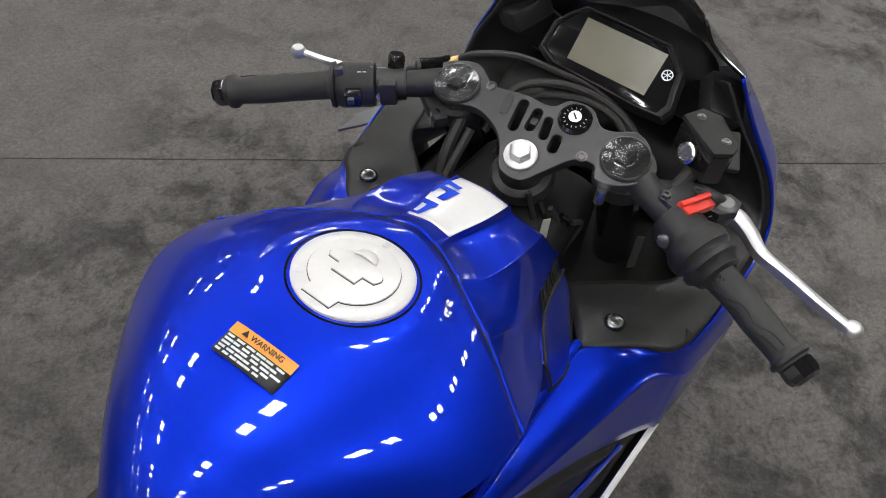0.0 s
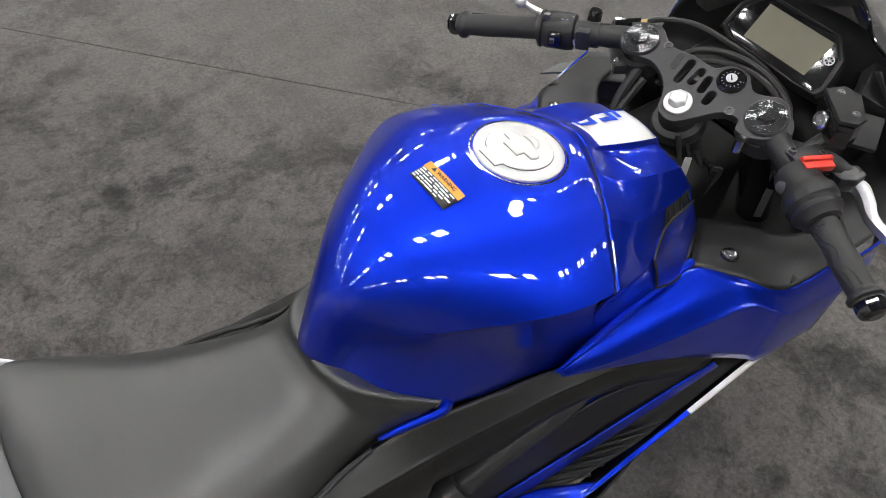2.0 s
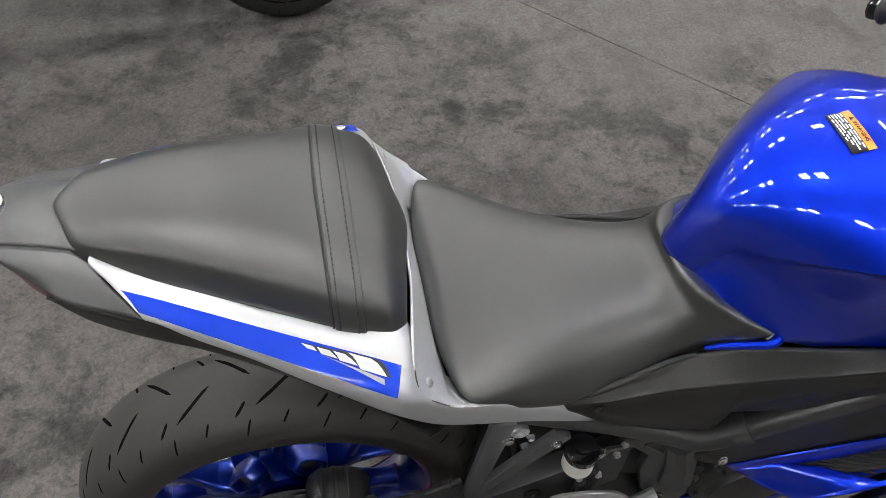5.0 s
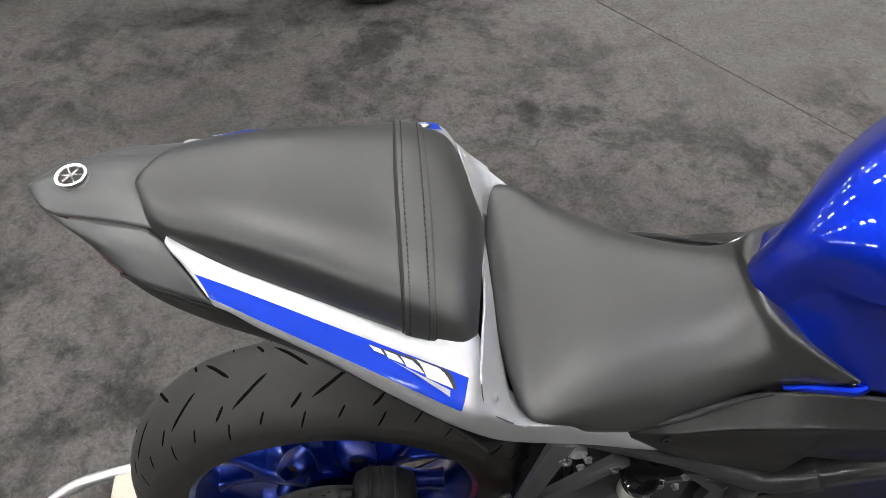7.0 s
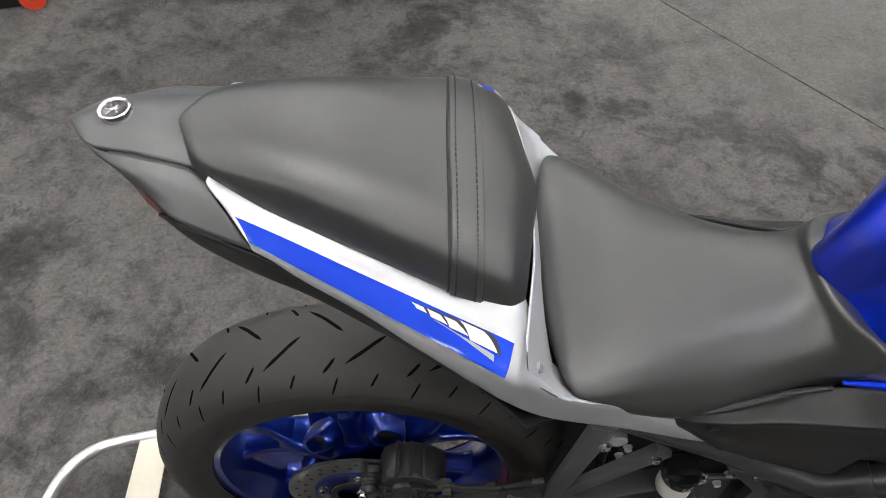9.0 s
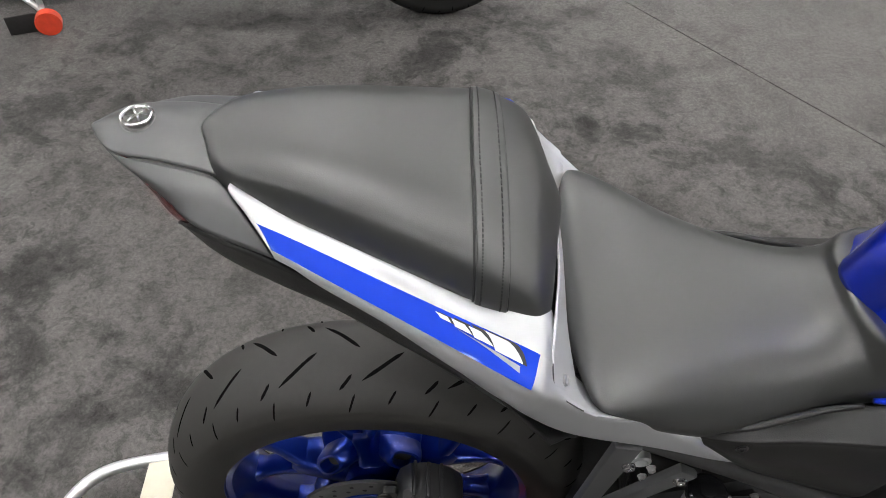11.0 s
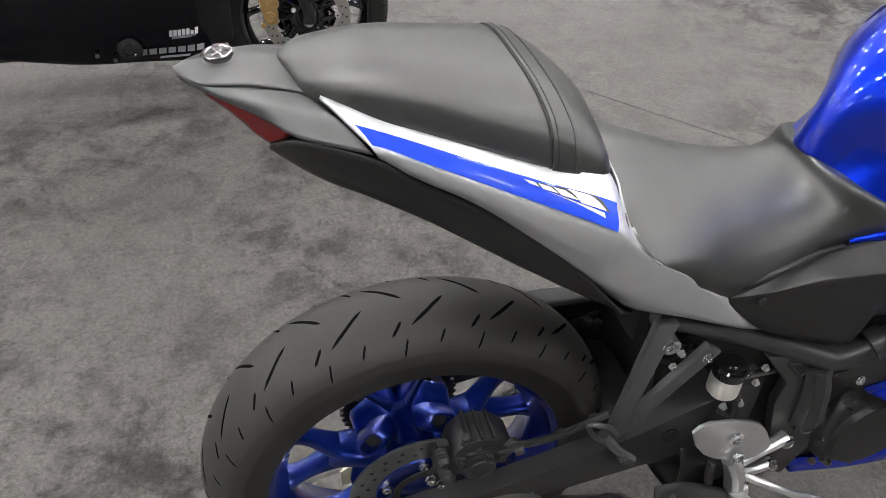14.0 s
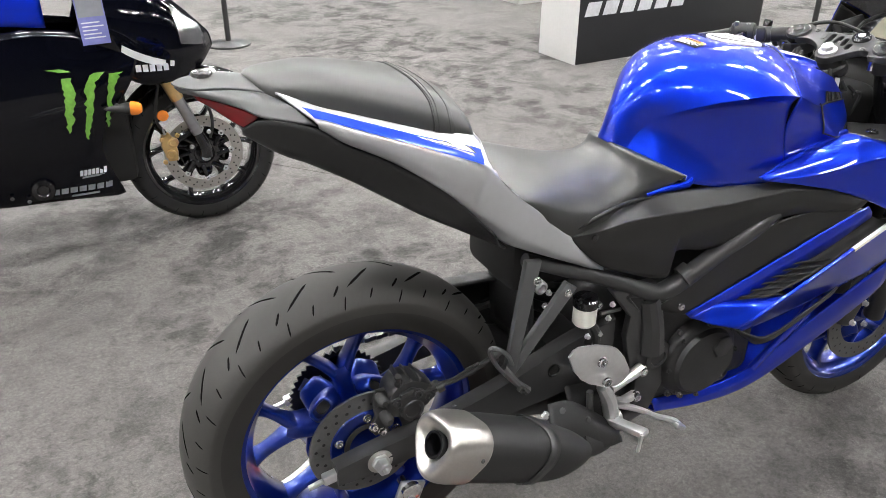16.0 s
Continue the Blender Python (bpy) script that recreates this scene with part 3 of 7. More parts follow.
# seats
SEAT_R = [
    [(.234, 0, .845), (.234, -.070, .843), (.246, -.125, .832), (.270, -.138, .812), (.280, -.128, .792)],
    [(.221, 0, .880), (.222, -.080, .880), (.238, -.158, .880), (.268, -.156, .845), (.285, -.136, .792)],
    [(.243, 0, .897), (.244, -.085, .896), (.256, -.165, .886), (.287, -.158, .842), (.298, -.134, .786)],
    [(.305, 0, .893), (.305, -.088, .889), (.304, -.148, .874), (.314, -.162, .838), (.325, -.138, .782)],
    [(.370, 0, .877), (.370, -.076, .873), (.367, -.122, .856), (.371, -.150, .818), (.380, -.138, .772)],
    [(.440, 0, .862), (.440, -.060, .858), (.440, -.099, .842), (.446, -.132, .804), (.455, -.124, .770)],
    [(.500, 0, .858), (.500, -.048, .854), (.504, -.084, .839), (.508, -.111, .806), (.515, -.106, .778)],
    [(.527, 0, .872), (.530, -.042, .866), (.545, -.080, .848), (.560, -.101, .822), (.575, -.106, .800)],
    [(.535, 0, .888), (.540, -.040, .882), (.560, -.076, .874), (.600, -.107, .853), (.634, -.123, .836)],
    [(.552, 0, .886), (.558, -.036, .880), (.578, -.068, .870), (.618, -.097, .849), (.646, -.115, .832)],
]
seat = add("rider_seat", loft(both(SEAT_R), 8, 8), SEAT, bike, "dark grey vinyl rider seat with scooped sides", smooth=60, solid=0.012)
# rear to front: x of crown and edge, crown height, half width, base height
PILLION = [(-.133, -.122, 1.079, .036, 1.064), (-.130, -.112, 1.0925, .050, 1.061), (-.105, -.090, 1.0965, .064, 1.058), (-.045, -.034, 1.0975, .083, 1.046),
           (.015, .020, 1.089, .101, 1.031), (.075, .078, 1.076, .120, 1.016), (.113, .115, 1.067, .132, 1.008), (.148, .146, 1.052, .137, .999),
           (.182, .172, 1.031, .137, .990), (.204, .186, 1.000, .121, .984), (.196, .178, .986, .112, .986)]
SEAT_P = [[(xc + (xe - xc) * a, -w * a, b + (c - b) * h) for a, h in ((0, 1.0), (.45, .95), (.78, .77), (.92, .56), (1.0, .17), (.985, -.10))] for xc, xe, c, w, b in PILLION]
pillion_net = net(both(SEAT_P), 20, 8)
pillion = add("pillion_seat", skin(pillion_net), SEAT, bike, "dark grey vinyl pillion seat with a stitched strap", smooth=60, solid=0.012)
strap = add("strap", skin(patch(pillion_net, .598, .688, .03, .97, .0026)), SEAT, pillion, "stitched vinyl seat strap", smooth=60, solid=0.002, bev=0.0008)
for u in (.595, .690):
    add("strap_edge", tube(patch(pillion_net, u, u, .03, .97, .0006)[0], .0012, 6, 0), STITCH, strap)
STITCHES = []
for u in (.615, .668):
    row = patch(pillion_net, u, u, .05, .95, .0028)[0]
    for k in range(0, len(row) - 1):
        a, b = row[k], row[k + 1]
        n = max(1, int(np.linalg.norm(b - a) / .006))
        for j in range(n):
            p, q = a + (b - a) * (j + .15) / n, a + (b - a) * (j + .78) / n
            STITCHES.append(tube([p, q], .0008, 5, 0))
tagged(add("stitching", merge(*STITCHES), STITCH, pillion, "fine dark seam stitching"), kind="stuff")

# tail
TC = [
    [(-.231, 0, 1.089), (-.230, -.004, 1.088), (-.229, -.006, 1.086)],
    [(-.212, 0, 1.095), (-.211, -.014, 1.091), (-.206, -.0315, 1.085)],
    [(-.170, 0, 1.0970), (-.168, -.022, 1.092), (-.163, -.041, 1.084)],
    [(-.130, 0, 1.0890), (-.127, -.026, 1.084), (-.120, -.0465, 1.076)],
    [(-.095, 0, 1.0720), (-.092, -.028, 1.070), (-.095, -.052, 1.068)],
]
tail = add("tail_cowl", loft(both(TC), 8, 6), TAIL, bike, "matt grey tail cowl above the rear lamp", smooth=50, solid=0.003)
TS = [
    [(-.229, -.007, 1.084), (-.226, -.010, 1.081), (-.222, -.013, 1.077)],
    [(-.204, -.0330, 1.083), (-.199, -.038, 1.078), (-.190, -.042, 1.072)],
    [(-.163, -.0425, 1.082), (-.160, -.060, 1.075), (-.155, -.068, 1.062)],
    [(-.120, -.0480, 1.0745), (-.118, -.072, 1.066), (-.124, -.090, 1.050)],
    [(-.102, -.060, 1.068), (-.083, -.086, 1.058), (-.060, -.110, 1.036)],
]
pair("tail_side", loft(TS, 8, 6), TAIL, "matt grey tail side cover", smooth=50, solid=0.003)
emblem = add("tail_badge", disc((-.188, 0, 1.0962), (-.06, 0, 1), [(0, .003), (.011, .003), (.0125, .0045), (.0145, .0045), (.016, .002), (.0165, -.002)], 40), CHROME, bike, "round chrome badge on the tail")
add("badge_face", disc((-.188, 0, 1.0962), (-.06, 0, 1), [(0, .0036), (.0128, .0036), (.0130, .0030)], 32), DARK_METAL, emblem, "dark badge face")
for a in range(3):
    m = Matrix.Translation((-.188, 0, 1.0998)) @ pose(0, 0, 0, 0, -3.5, 120 * a)
    add("spoke", block((.0205, .0019, .0020), m, .0006), CHROME, emblem)
LMP = [
    [(-.207, -.021, 1.073), (-.204, -.024, 1.068), (-.198, -.027, 1.065)],
    [(-.187, -.039, 1.069), (-.183, -.042, 1.059), (-.178, -.042, 1.050)],
    [(-.158, -.061, 1.061), (-.160, -.060, 1.049), (-.164, -.056, 1.040)],
    [(-.131, -.082, 1.051), (-.140, -.075, 1.041), (-.152, -.064, 1.032)],
]
pair("tail_lamp", loft(LMP, 6, 5), RED_LENS, "dark red tail lamp lens", smooth=60, solid=0.004)
UT = [
    [(-.152, -.063, 1.031), (-.150, -.054, 1.021), (-.146, -.036, 1.016), (-.142, 0, 1.014)],
    [(-.124, -.087, 1.047), (-.112, -.078, 1.002), (-.096, -.055, .982), (-.094, 0, .980)],
    [(-.060, -.107, 1.031), (-.060, -.096, .985), (-.062, -.070, .967), (-.060, 0, .965)],
    [(-.016, -.109, 1.000), (-.010, -.100, .955), (-.004, -.082, .934), (-.004, 0, .930)],
    [(.040, -.125, .972), (.048, -.112, .918), (.060, -.095, .892), (.060, 0, .885)],
    [(.082, -.138, .947), (.095, -.122, .890), (.110, -.108, .860), (.110, 0, .852)],
    [(.132, -.158, .910), (.150, -.140, .852), (.170, -.122, .828), (.170, 0, .815)],
    [(.200, -.180, .836), (.222, -.155, .803), (.245, -.130, .785), (.245, 0, .770)],
]
ut = np.array(UT)[:, ::-1]
add("undertail", loft(both(ut), 6, 5), PLASTIC, bike, "black plastic undertail fairing", smooth=50, solid=0.003)

# silver side panels with the blue decal
SP = [
    [(-.096, -.040, 1.066), (-.099, -.065, 1.076), (-.080, -.087, 1.059), (-.063, -.106, 1.044), (-.058, -.112, 1.038), (-.055, -.108, 1.030)],
    [(-.044, -.050, 1.046), (-.045, -.074, 1.053), (-.045, -.098, 1.048), (-.045, -.1150, 1.040), (-.043, -.116, 1.030), (-.040, -.108, 1.018)],
    [(-.007, -.060, 1.036), (-.011, -.088, 1.043), (-.010, -.109, 1.037), (-.018, -.1255, 1.030), (-.019, -.125, 1.016), (-.017, -.112, 1.002)],
    [(.049, -.070, 1.020), (.045, -.107, 1.027), (.043, -.126, 1.020), (.035, -.1465, 1.012), (.034, -.145, .994), (.038, -.128, .974)],
    [(.106, -.085, 1.004), (.102, -.124, 1.011), (.100, -.144, 1.002), (.092, -.169, .992), (.086, -.166, .968), (.080, -.147, .948)],
    [(.174, -.112, .998), (.172, -.136, .996), (.172, -.168, .981), (.163, -.196, .966), (.150, -.187, .932), (.132, -.163, .908)],
    [(.196, -.130, .954), (.195, -.144, .956), (.194, -.166, .946), (.190, -.190, .940), (.172, -.177, .890), (.160, -.160, .875)],
    [(.222, -.126, .880), (.223, -.144, .882), (.227, -.168, .892), (.2327, -.1825, .898), (.210, -.175, .856), (.196, -.158, .838)],
    [(.272, -.128, .832), (.276, -.144, .845), (.281, -.158, .854), (.287, -.1655, .851), (.256, -.164, .818), (.236, -.150, .800)],
    [(.347, -.126, .798), (.345, -.138, .805), (.346, -.146, .803), (.346, -.151, .792), (.332, -.147, .764), (.320, -.136, .752)],
    [(.427, -.124, .735), (.425, -.128, .735), (.424, -.132, .728), (.420, -.136, .719), (.416, -.135, .711), (.410, -.131, .706)],
    [(.473, -.118, .680), (.471, -.120, .680), (.471, -.121, .678), (.470, -.122, .676), (.468, -.121, .675), (.466, -.119, .674)],
]
side_net = net(crisp(SP, 2, 0.15), 8, 6)
side_panels = [add("side_panel", skin(side_net), SILVER, bike, "matt silver tail side panel with a blue decal", smooth=50, solid=0.003),
               add("side_panel", flip(skin(side_net)), SILVER, bike, "matt silver tail side panel with a blue decal", smooth=50, solid=0.003)]
cols = side_net.shape[1]


def on_panel(u, w, lift=.0012):
    """A point on the side panel: u along its rows, w across, 0 to 1."""
    g = side_net
    x, y = u * (g.shape[0] - 1), w * (g.shape[1] - 1)
    i, j = min(int(x), g.shape[0] - 2), min(int(y), g.shape[1] - 2)
    a, b = x - i, y - j
    p = g[i, j] * (1 - a) * (1 - b) + g[i + 1, j] * a * (1 - b) + g[i, j + 1] * (1 - a) * b + g[i + 1, j + 1] * a * b
    n = np.cross(g[i + 1, j] - g[i, j], g[i, j + 1] - g[i, j])
    n = n / (np.linalg.norm(n) + 1e-12)
    if n[1] > 0:
        n = -n
    return p + n * lift


def panel_shape(top, bottom, lift, n=16):
    """A decal between two lines of (u, w) points."""
    rows = []
    for k in range(n + 1):
        a = np.array([np.interp(k / n * (len(top) - 1), range(len(top)), [p[i] for p in top]) for i in (0, 1)])
        b = np.array([np.interp(k / n * (len(bottom) - 1), range(len(bottom)), [p[i] for p in bottom]) for i in (0, 1)])
        rows.append([on_panel(*(a + (b - a) * s / 8), lift) for s in range(9)])
    return skin(rows)


W1, W2 = 3 / 7.0, 5 / 7.0
DT, DB = W1 + .015, W2 - .012
for k, sp in enumerate(side_panels):
    f = flip if k else (lambda q: q)
    add("decal", f(panel_shape([(.0127, DT), (.4545, DT)], [(.020, DB), (.4545, DB)], .0024, 96)), DECAL_BLUE, sp, "blue stripe decal", smooth=60)
    add("decal_edge", f(panel_shape([(.0045, DT - .01), (.0136, DT)], [(.010, DB), (.021, DB)], .0027, 4)), WHITE, sp, smooth=60)
    across = lambda h: (W1 + (.016 + .81 * h) / .15 / 7) if .016 + .81 * h < .15 else 4 / 7 + (.016 + .81 * h - .15) / .85 / 7
    at_x = lambda x: float(np.interp(x, side_net[:, round(DT * (cols - 1)), 0], np.linspace(0, 1, side_net.shape[0])))
    for a, b, c, d, h0, h1 in ((.081, .092, .096, .087, .22, .42), (.095, .107, .115, .100, .20, .48), (.110, .121, .134, .117, .17, .52), (.123, .144, .160, .136, .12, .60)):
        a, b, c, d = at_x(a), at_x(b), at_x(c), at_x(d)
        add("mark_shadow", f(panel_shape([(a + .002, across(h0 - .06)), (b + .005, across(h0 - .06))], [(d + .002, across(h1)), (c + .005, across(h1))], .0029, 5)), LABEL_BLACK, sp, smooth=60)
        add("decal_mark", f(panel_shape([(a, across(h0)), (b, across(h0))], [(d, across(h1)), (c, across(h1))], .0034, 5)), WHITE, sp, smooth=60)
    add("decal_mark", f(panel_shape([(at_x(.100), across(.50)), (at_x(.158), across(.68))], [(at_x(.124), across(.62)), (at_x(.159), across(.86))], .0028, 8)), GREYSWOOSH, sp, smooth=60)

# silver bridge between the seats
# from the middle outwards: pillion foot, hollow, seat back, foot behind the seat
BR = [
    [(.200, 0, .990), (.210, 0, .955), (.217, 0, .905), (.228, 0, .850)],
    [(.198, -.070, .988), (.208, -.070, .952), (.217, -.070, .900), (.228, -.070, .848)],
    [(.191, -.122, .986), (.203, -.120, .950), (.218, -.118, .897), (.231, -.116, .846)],
    [(.188, -.142, .984), (.201, -.142, .949), (.219, -.142, .895), (.234, -.138, .846)],
    [(.186, -.158, .973), (.200, -.159, .943), (.223, -.161, .896), (.240, -.155, .866)],
    [(.186, -.172, .962), (.201, -.172, .936), (.223, -.173, .903), (.2385, -.168, .884)],
    [(.188, -.1860, .946), (.203, -.1865, .931), (.219, -.1860, .915), (.2345, -.1835, .901)],
]
bridge_net = net(np.concatenate([np.array(BR)[:0:-1] * (1, -1, 1), np.array(BR)]), 6, 6)
bridge = add("seat_bridge", skin(bridge_net), SILVER, bike, "matt silver panel between the seats", smooth=60, solid=0.002)
for f in (lambda q: q, flip):
    half = bridge_net[bridge_net.shape[0] // 2 + 6:]
    add("plate_seam", f(tube([*half[22:, 0], *half[-1, :13]], .0007, 6, 0)), TAIL, bridge, "shadow gap round the panel")
i_, k_ = bridge_net.shape[0] // 2 + 28, 6
n_ = np.cross(bridge_net[i_ + 1, k_] - bridge_net[i_, k_], bridge_net[i_, k_ + 1] - bridge_net[i_, k_])
n_ = n_ / np.linalg.norm(n_) * np.sign(n_[2])
for s in (-1, 1):
    bolt("panel_screw", bridge_net[i_, k_] * (1, -s, 1), n_ * (1, -s, 1), .0050, .0028, ALLOY, bridge, False)

# ---- fairing ----
WING = [
    [(.788, -.166, .824), (.789, -.168, .822), (.790, -.170, .820), (.792, -.171, .818)],
    [(.858, -.166, .843), (.862, -.181, .834), (.868, -.193, .820), (.872, -.195, .803)],
    [(.930, -.163, .862), (.942, -.190, .853), (.952, -.214, .830), (.952, -.221, .784)],
    [(1.003, -.161, .877), (1.024, -.198, .869), (1.040, -.236, .845), (1.022, -.246, .757)],
    [(1.050, -.205, .869), (1.066, -.232, .858), (1.080, -.258, .830), (1.065, -.262, .735)],
    [(1.095, -.251, .862), (1.102, -.260, .850), (1.105, -.268, .820), (1.090, -.270, .724)],
    [(1.190, -.268, .890), (1.197, -.276, .870), (1.200, -.282, .820), (1.190, -.280, .730)],
]
wing_net = net(crisp(WING, 2, 0.2), 8, 6)
pair("upper_fairing", skin(wing_net), BLUE, "metallic blue upper side fairing", smooth=50, solid=0.003, inner=PLASTIC)
LIP = [(.786, -.162, .822), (.858, -.160, .842), (.930, -.157, .861), (1.000, -.156, .877), (1.012, -.158, .880)]
pair("fairing_lip", tube(LIP, [.002, .006, .007, .006, .004], 10), BLUE, "blue raised fairing lip")
# nose cowl, open to the rear
COWL = [
    [(1.100, -.256, .863), (1.230, -.268, .852), (1.335, -.264, .856), (1.338, -.238, .925), (1.328, -.186, 1.000), (1.314, -.156, 1.058), (1.308, -.112, 1.082), (1.312, -.084, 1.110), (1.340, 0, 1.128)],
    [(1.160, -.262, .820), (1.300, -.264, .830), (1.400, -.246, .855), (1.405, -.225, .915), (1.400, -.180, .975), (1.392, -.140, 1.022), (1.390, -.105, 1.044), (1.392, -.070, 1.062), (1.410, 0, 1.074)],
    [(1.240, -.264, .770), (1.380, -.248, .800), (1.470, -.222, .835), (1.478, -.195, .885), (1.474, -.150, .935), (1.470, -.115, .970), (1.468, -.085, .988), (1.470, -.050, 1.000), (1.480, 0, 1.006)],
    [(1.340, -.262, .740), (1.470, -.215, .775), (1.545, -.170, .810), (1.552, -.148, .845), (1.550, -.110, .885), (1.546, -.080, .910), (1.545, -.055, .922), (1.546, -.030, .930), (1.552, 0, .934)],
    [(1.440, -.220, .730), (1.570, -.140, .760), (1.625, -.100, .785), (1.630, -.085, .805), (1.630, -.065, .830), (1.628, -.045, .845), (1.628, -.030, .853), (1.628, -.016, .858), (1.630, 0, .860)],
]
cowl = np.array(COWL)
side_cowl = net(cowl[:, :6], 6, 6)
pair("nose_cowl", skin(side_cowl), BLUE, "blue nose cowl with a black inner lining", smooth=50, solid=0.004, inner=PLASTIC)
top_cowl = net(both(cowl[:, 5:][:, ::-1]), 6, 6)
add("windscreen", skin(top_cowl), SCREEN, bike, "smoked clear windscreen", smooth=60, solid=0.003)
add("screen_edge", tube([(1.3135, -.156, 1.058), (1.3075, -.112, 1.082), (1.3115, -.084, 1.110), (1.3395, 0, 1.128), (1.3115, .084, 1.110), (1.3075, .112, 1.082), (1.3135, .156, 1.058)], .0022, 8), GLOSS, bike)
# black liners inside the nose
LINER = [
    [(1.100, -.248, .866), (1.230, -.258, .862), (1.325, -.252, .868), (1.330, -.226, .930), (1.318, -.176, 1.000), (1.306, -.146, 1.050)],
    [(1.180, -.205, .868), (1.280, -.215, .868), (1.350, -.215, .876), (1.358, -.195, .930), (1.350, -.155, .985), (1.340, -.125, 1.025)],
    [(1.260, -.140, .860), (1.340, -.150, .866), (1.390, -.150, .880), (1.395, -.135, .920), (1.390, -.110, .955), (1.380, -.090, .985)],
]
pair("nose_liner", loft(LINER, 6, 6), LINING, "black inner nose lining", smooth=50, solid=0.003)
add("air_box", block((.20, .30, .10), Matrix.Translation((1.40, 0, .87)), .03, 3), BLACK, bike, "dark inner nose structure")
add("headstock", block((.16, .16, .22), Matrix.Translation((1.125, 0, .82)), .03, 3), BLACK, bike, "black steering head")
add("air_deflector", prism([(0, 0), (.045, -.0015), (.110, .026), (.125, .060), (.058, .038)], .004, basis((1.137, .2895, .838), (1, 0, .03), (0, -1, .05)), .001), TAIL, bike, "black plastic air deflector")
add("radiator", block((.05, .34, .30), Matrix.Translation((1.16, 0, .62)) @ pose(0, 0, 0, 0, 14, 0), .01), BLACK, bike, "black radiator behind the front wheel")
# added black sheet: hides the carpet and stands for unlit depth
add("well_dark_sheet", block((.34, .40, .01), Matrix.Translation((1.24, 0, .79)), .003), BLACK, bike, "black sheet for the unlit depth below the steering")
add("nose_shade", loft([[(1.34, -.12, .955), (1.34, 0, .96), (1.34, .12, .955)], [(1.42, -.11, .985), (1.42, 0, .992), (1.42, .11, .985)], [(1.49, -.06, .975), (1.49, 0, .98), (1.49, .06, .975)]], 5, 5), PLASTIC, bike, "black dash shelf", solid=.003)
# inner panels beside the forks, with a bright screw
INNER = [
    [(1.008, -.160, .878), (1.048, -.130, .874), (1.082, -.104, .872)],
    [(1.052, -.206, .871), (1.088, -.180, .876), (1.120, -.150, .876)],
    [(1.093, -.250, .864), (1.130, -.225, .874), (1.165, -.200, .878)],
    [(1.190, -.262, .890), (1.215, -.240, .890), (1.235, -.215, .890)],
]
pair("inner_panel", loft(INNER, 6, 6), PLASTIC2, "dark grey plastic panel beside the fork", smooth=50, solid=0.003)
for s in (-1, 1):
    bolt("fairing_screw", (1.064, s * .175, .8765), (0, 0, 1), .0075, .004, CHROME, bike, False)
    add("screw_cup", disc((1.064, s * .175, .8762), (0, 0, 1), [(.0075, .001), (.011, .0015), (.0125, -.001)], 24), GLOSS, bike)
# the left side of the nose stands a little closer in
for name in ("upper_fairing.001", "nose_cowl.001", "nose_liner.001", "inner_panel.001"):
    for v in bpy.data.objects[name].data.vertices:
        along_x = min(1, max(0, (v.co.x - 1.03) / .08))
        below = min(1, max(0, (1.02 - v.co.z) / .10))
        v.co.y *= 1 - (.105 if "cowl" in name else .085) * along_x * below
# black side covers under tank and seat
SC = [
    [(.366, -.136, .784), (.372, -.140, .776), (.382, -.142, .764), (.392, -.140, .752)],
    [(.425, -.128, .790), (.430, -.146, .777), (.440, -.150, .742), (.447, -.140, .702)],
    [(.500, -.114, .799), (.502, -.149, .785), (.505, -.153, .728), (.508, -.142, .672)],
    [(.592, -.118, .812), (.594, -.153, .781), (.598, -.158, .712), (.603, -.147, .641)],
    [(.618, -.121, .812), (.618, -.154, .780), (.616, -.159, .738), (.611, -.152, .697)],
    [(.665, -.128, .810), (.665, -.158, .780), (.668, -.164, .736), (.672, -.157, .691)],
    [(.725, -.138, .806), (.722, -.165, .781), (.722, -.171, .742), (.722, -.163, .692)],
    [(.800, -.152, .804), (.797, -.175, .786), (.795, -.183, .757), (.798, -.176, .722)],
    [(.905, -.190, .800), (.902, -.200, .790), (.890, -.205, .765), (.872, -.195, .740)],
    [(1.012, -.240, .764), (1.008, -.242, .760), (1.000, -.242, .754), (.990, -.240, .748)],
]
pair("side_cover", loft(crisp(SC, 1, 0.2), 6, 6), PLASTIC2, "black grained plastic side cover", smooth=50, solid=0.003)
pair("cover_trim", tube([(.368, -.139, .787), (.398, -.141, .796), (.430, -.139, .803), (.470, -.131, .808), (.510, -.121, .808), (.550, -.115, .807)], [.003, .0042, .0046, .0046, .004, .003], 10), PLASTIC, "dark piping under the seat")
for s in (-1, 1):
    bolt("cover_screw", (.421, s * .1485, .768), (0, s, .1), .006, .002, GLOSS, bike, False)
# tank tail lip under the seat tip
pair("tank_lip", tube([(.563, -.109, .808), (.600, -.117, .816), (.640, -.126, .822), (.652, -.127, .832)], [.003, .006, .007, .004], 8), BLUE, "blue tank tail lip")
# grey panel between the frame and the blue strip
GP = [
    [(.585, -.158, .582), (.612, -.165, .567), (.646, -.170, .556)],
    [(.690, -.172, .656), (.720, -.180, .630), (.745, -.188, .608)],
    [(.790, -.184, .716), (.820, -.194, .690), (.840, -.208, .660)],
    [(.880, -.200, .742), (.905, -.210, .726), (.925, -.224, .706)],
    [(.990, -.236, .750), (1.000, -.238, .748), (1.008, -.242, .746)],
]
pair("frame_cover", loft(GP, 6, 5), PLASTIC2, "black plastic frame cover", smooth=50, solid=0.003)
for s in (-1, 1):
    bolt("panel_screw", (.633, s * .171, .580), (0, s, .3), .0062, .0040, CHROME, bike, False)
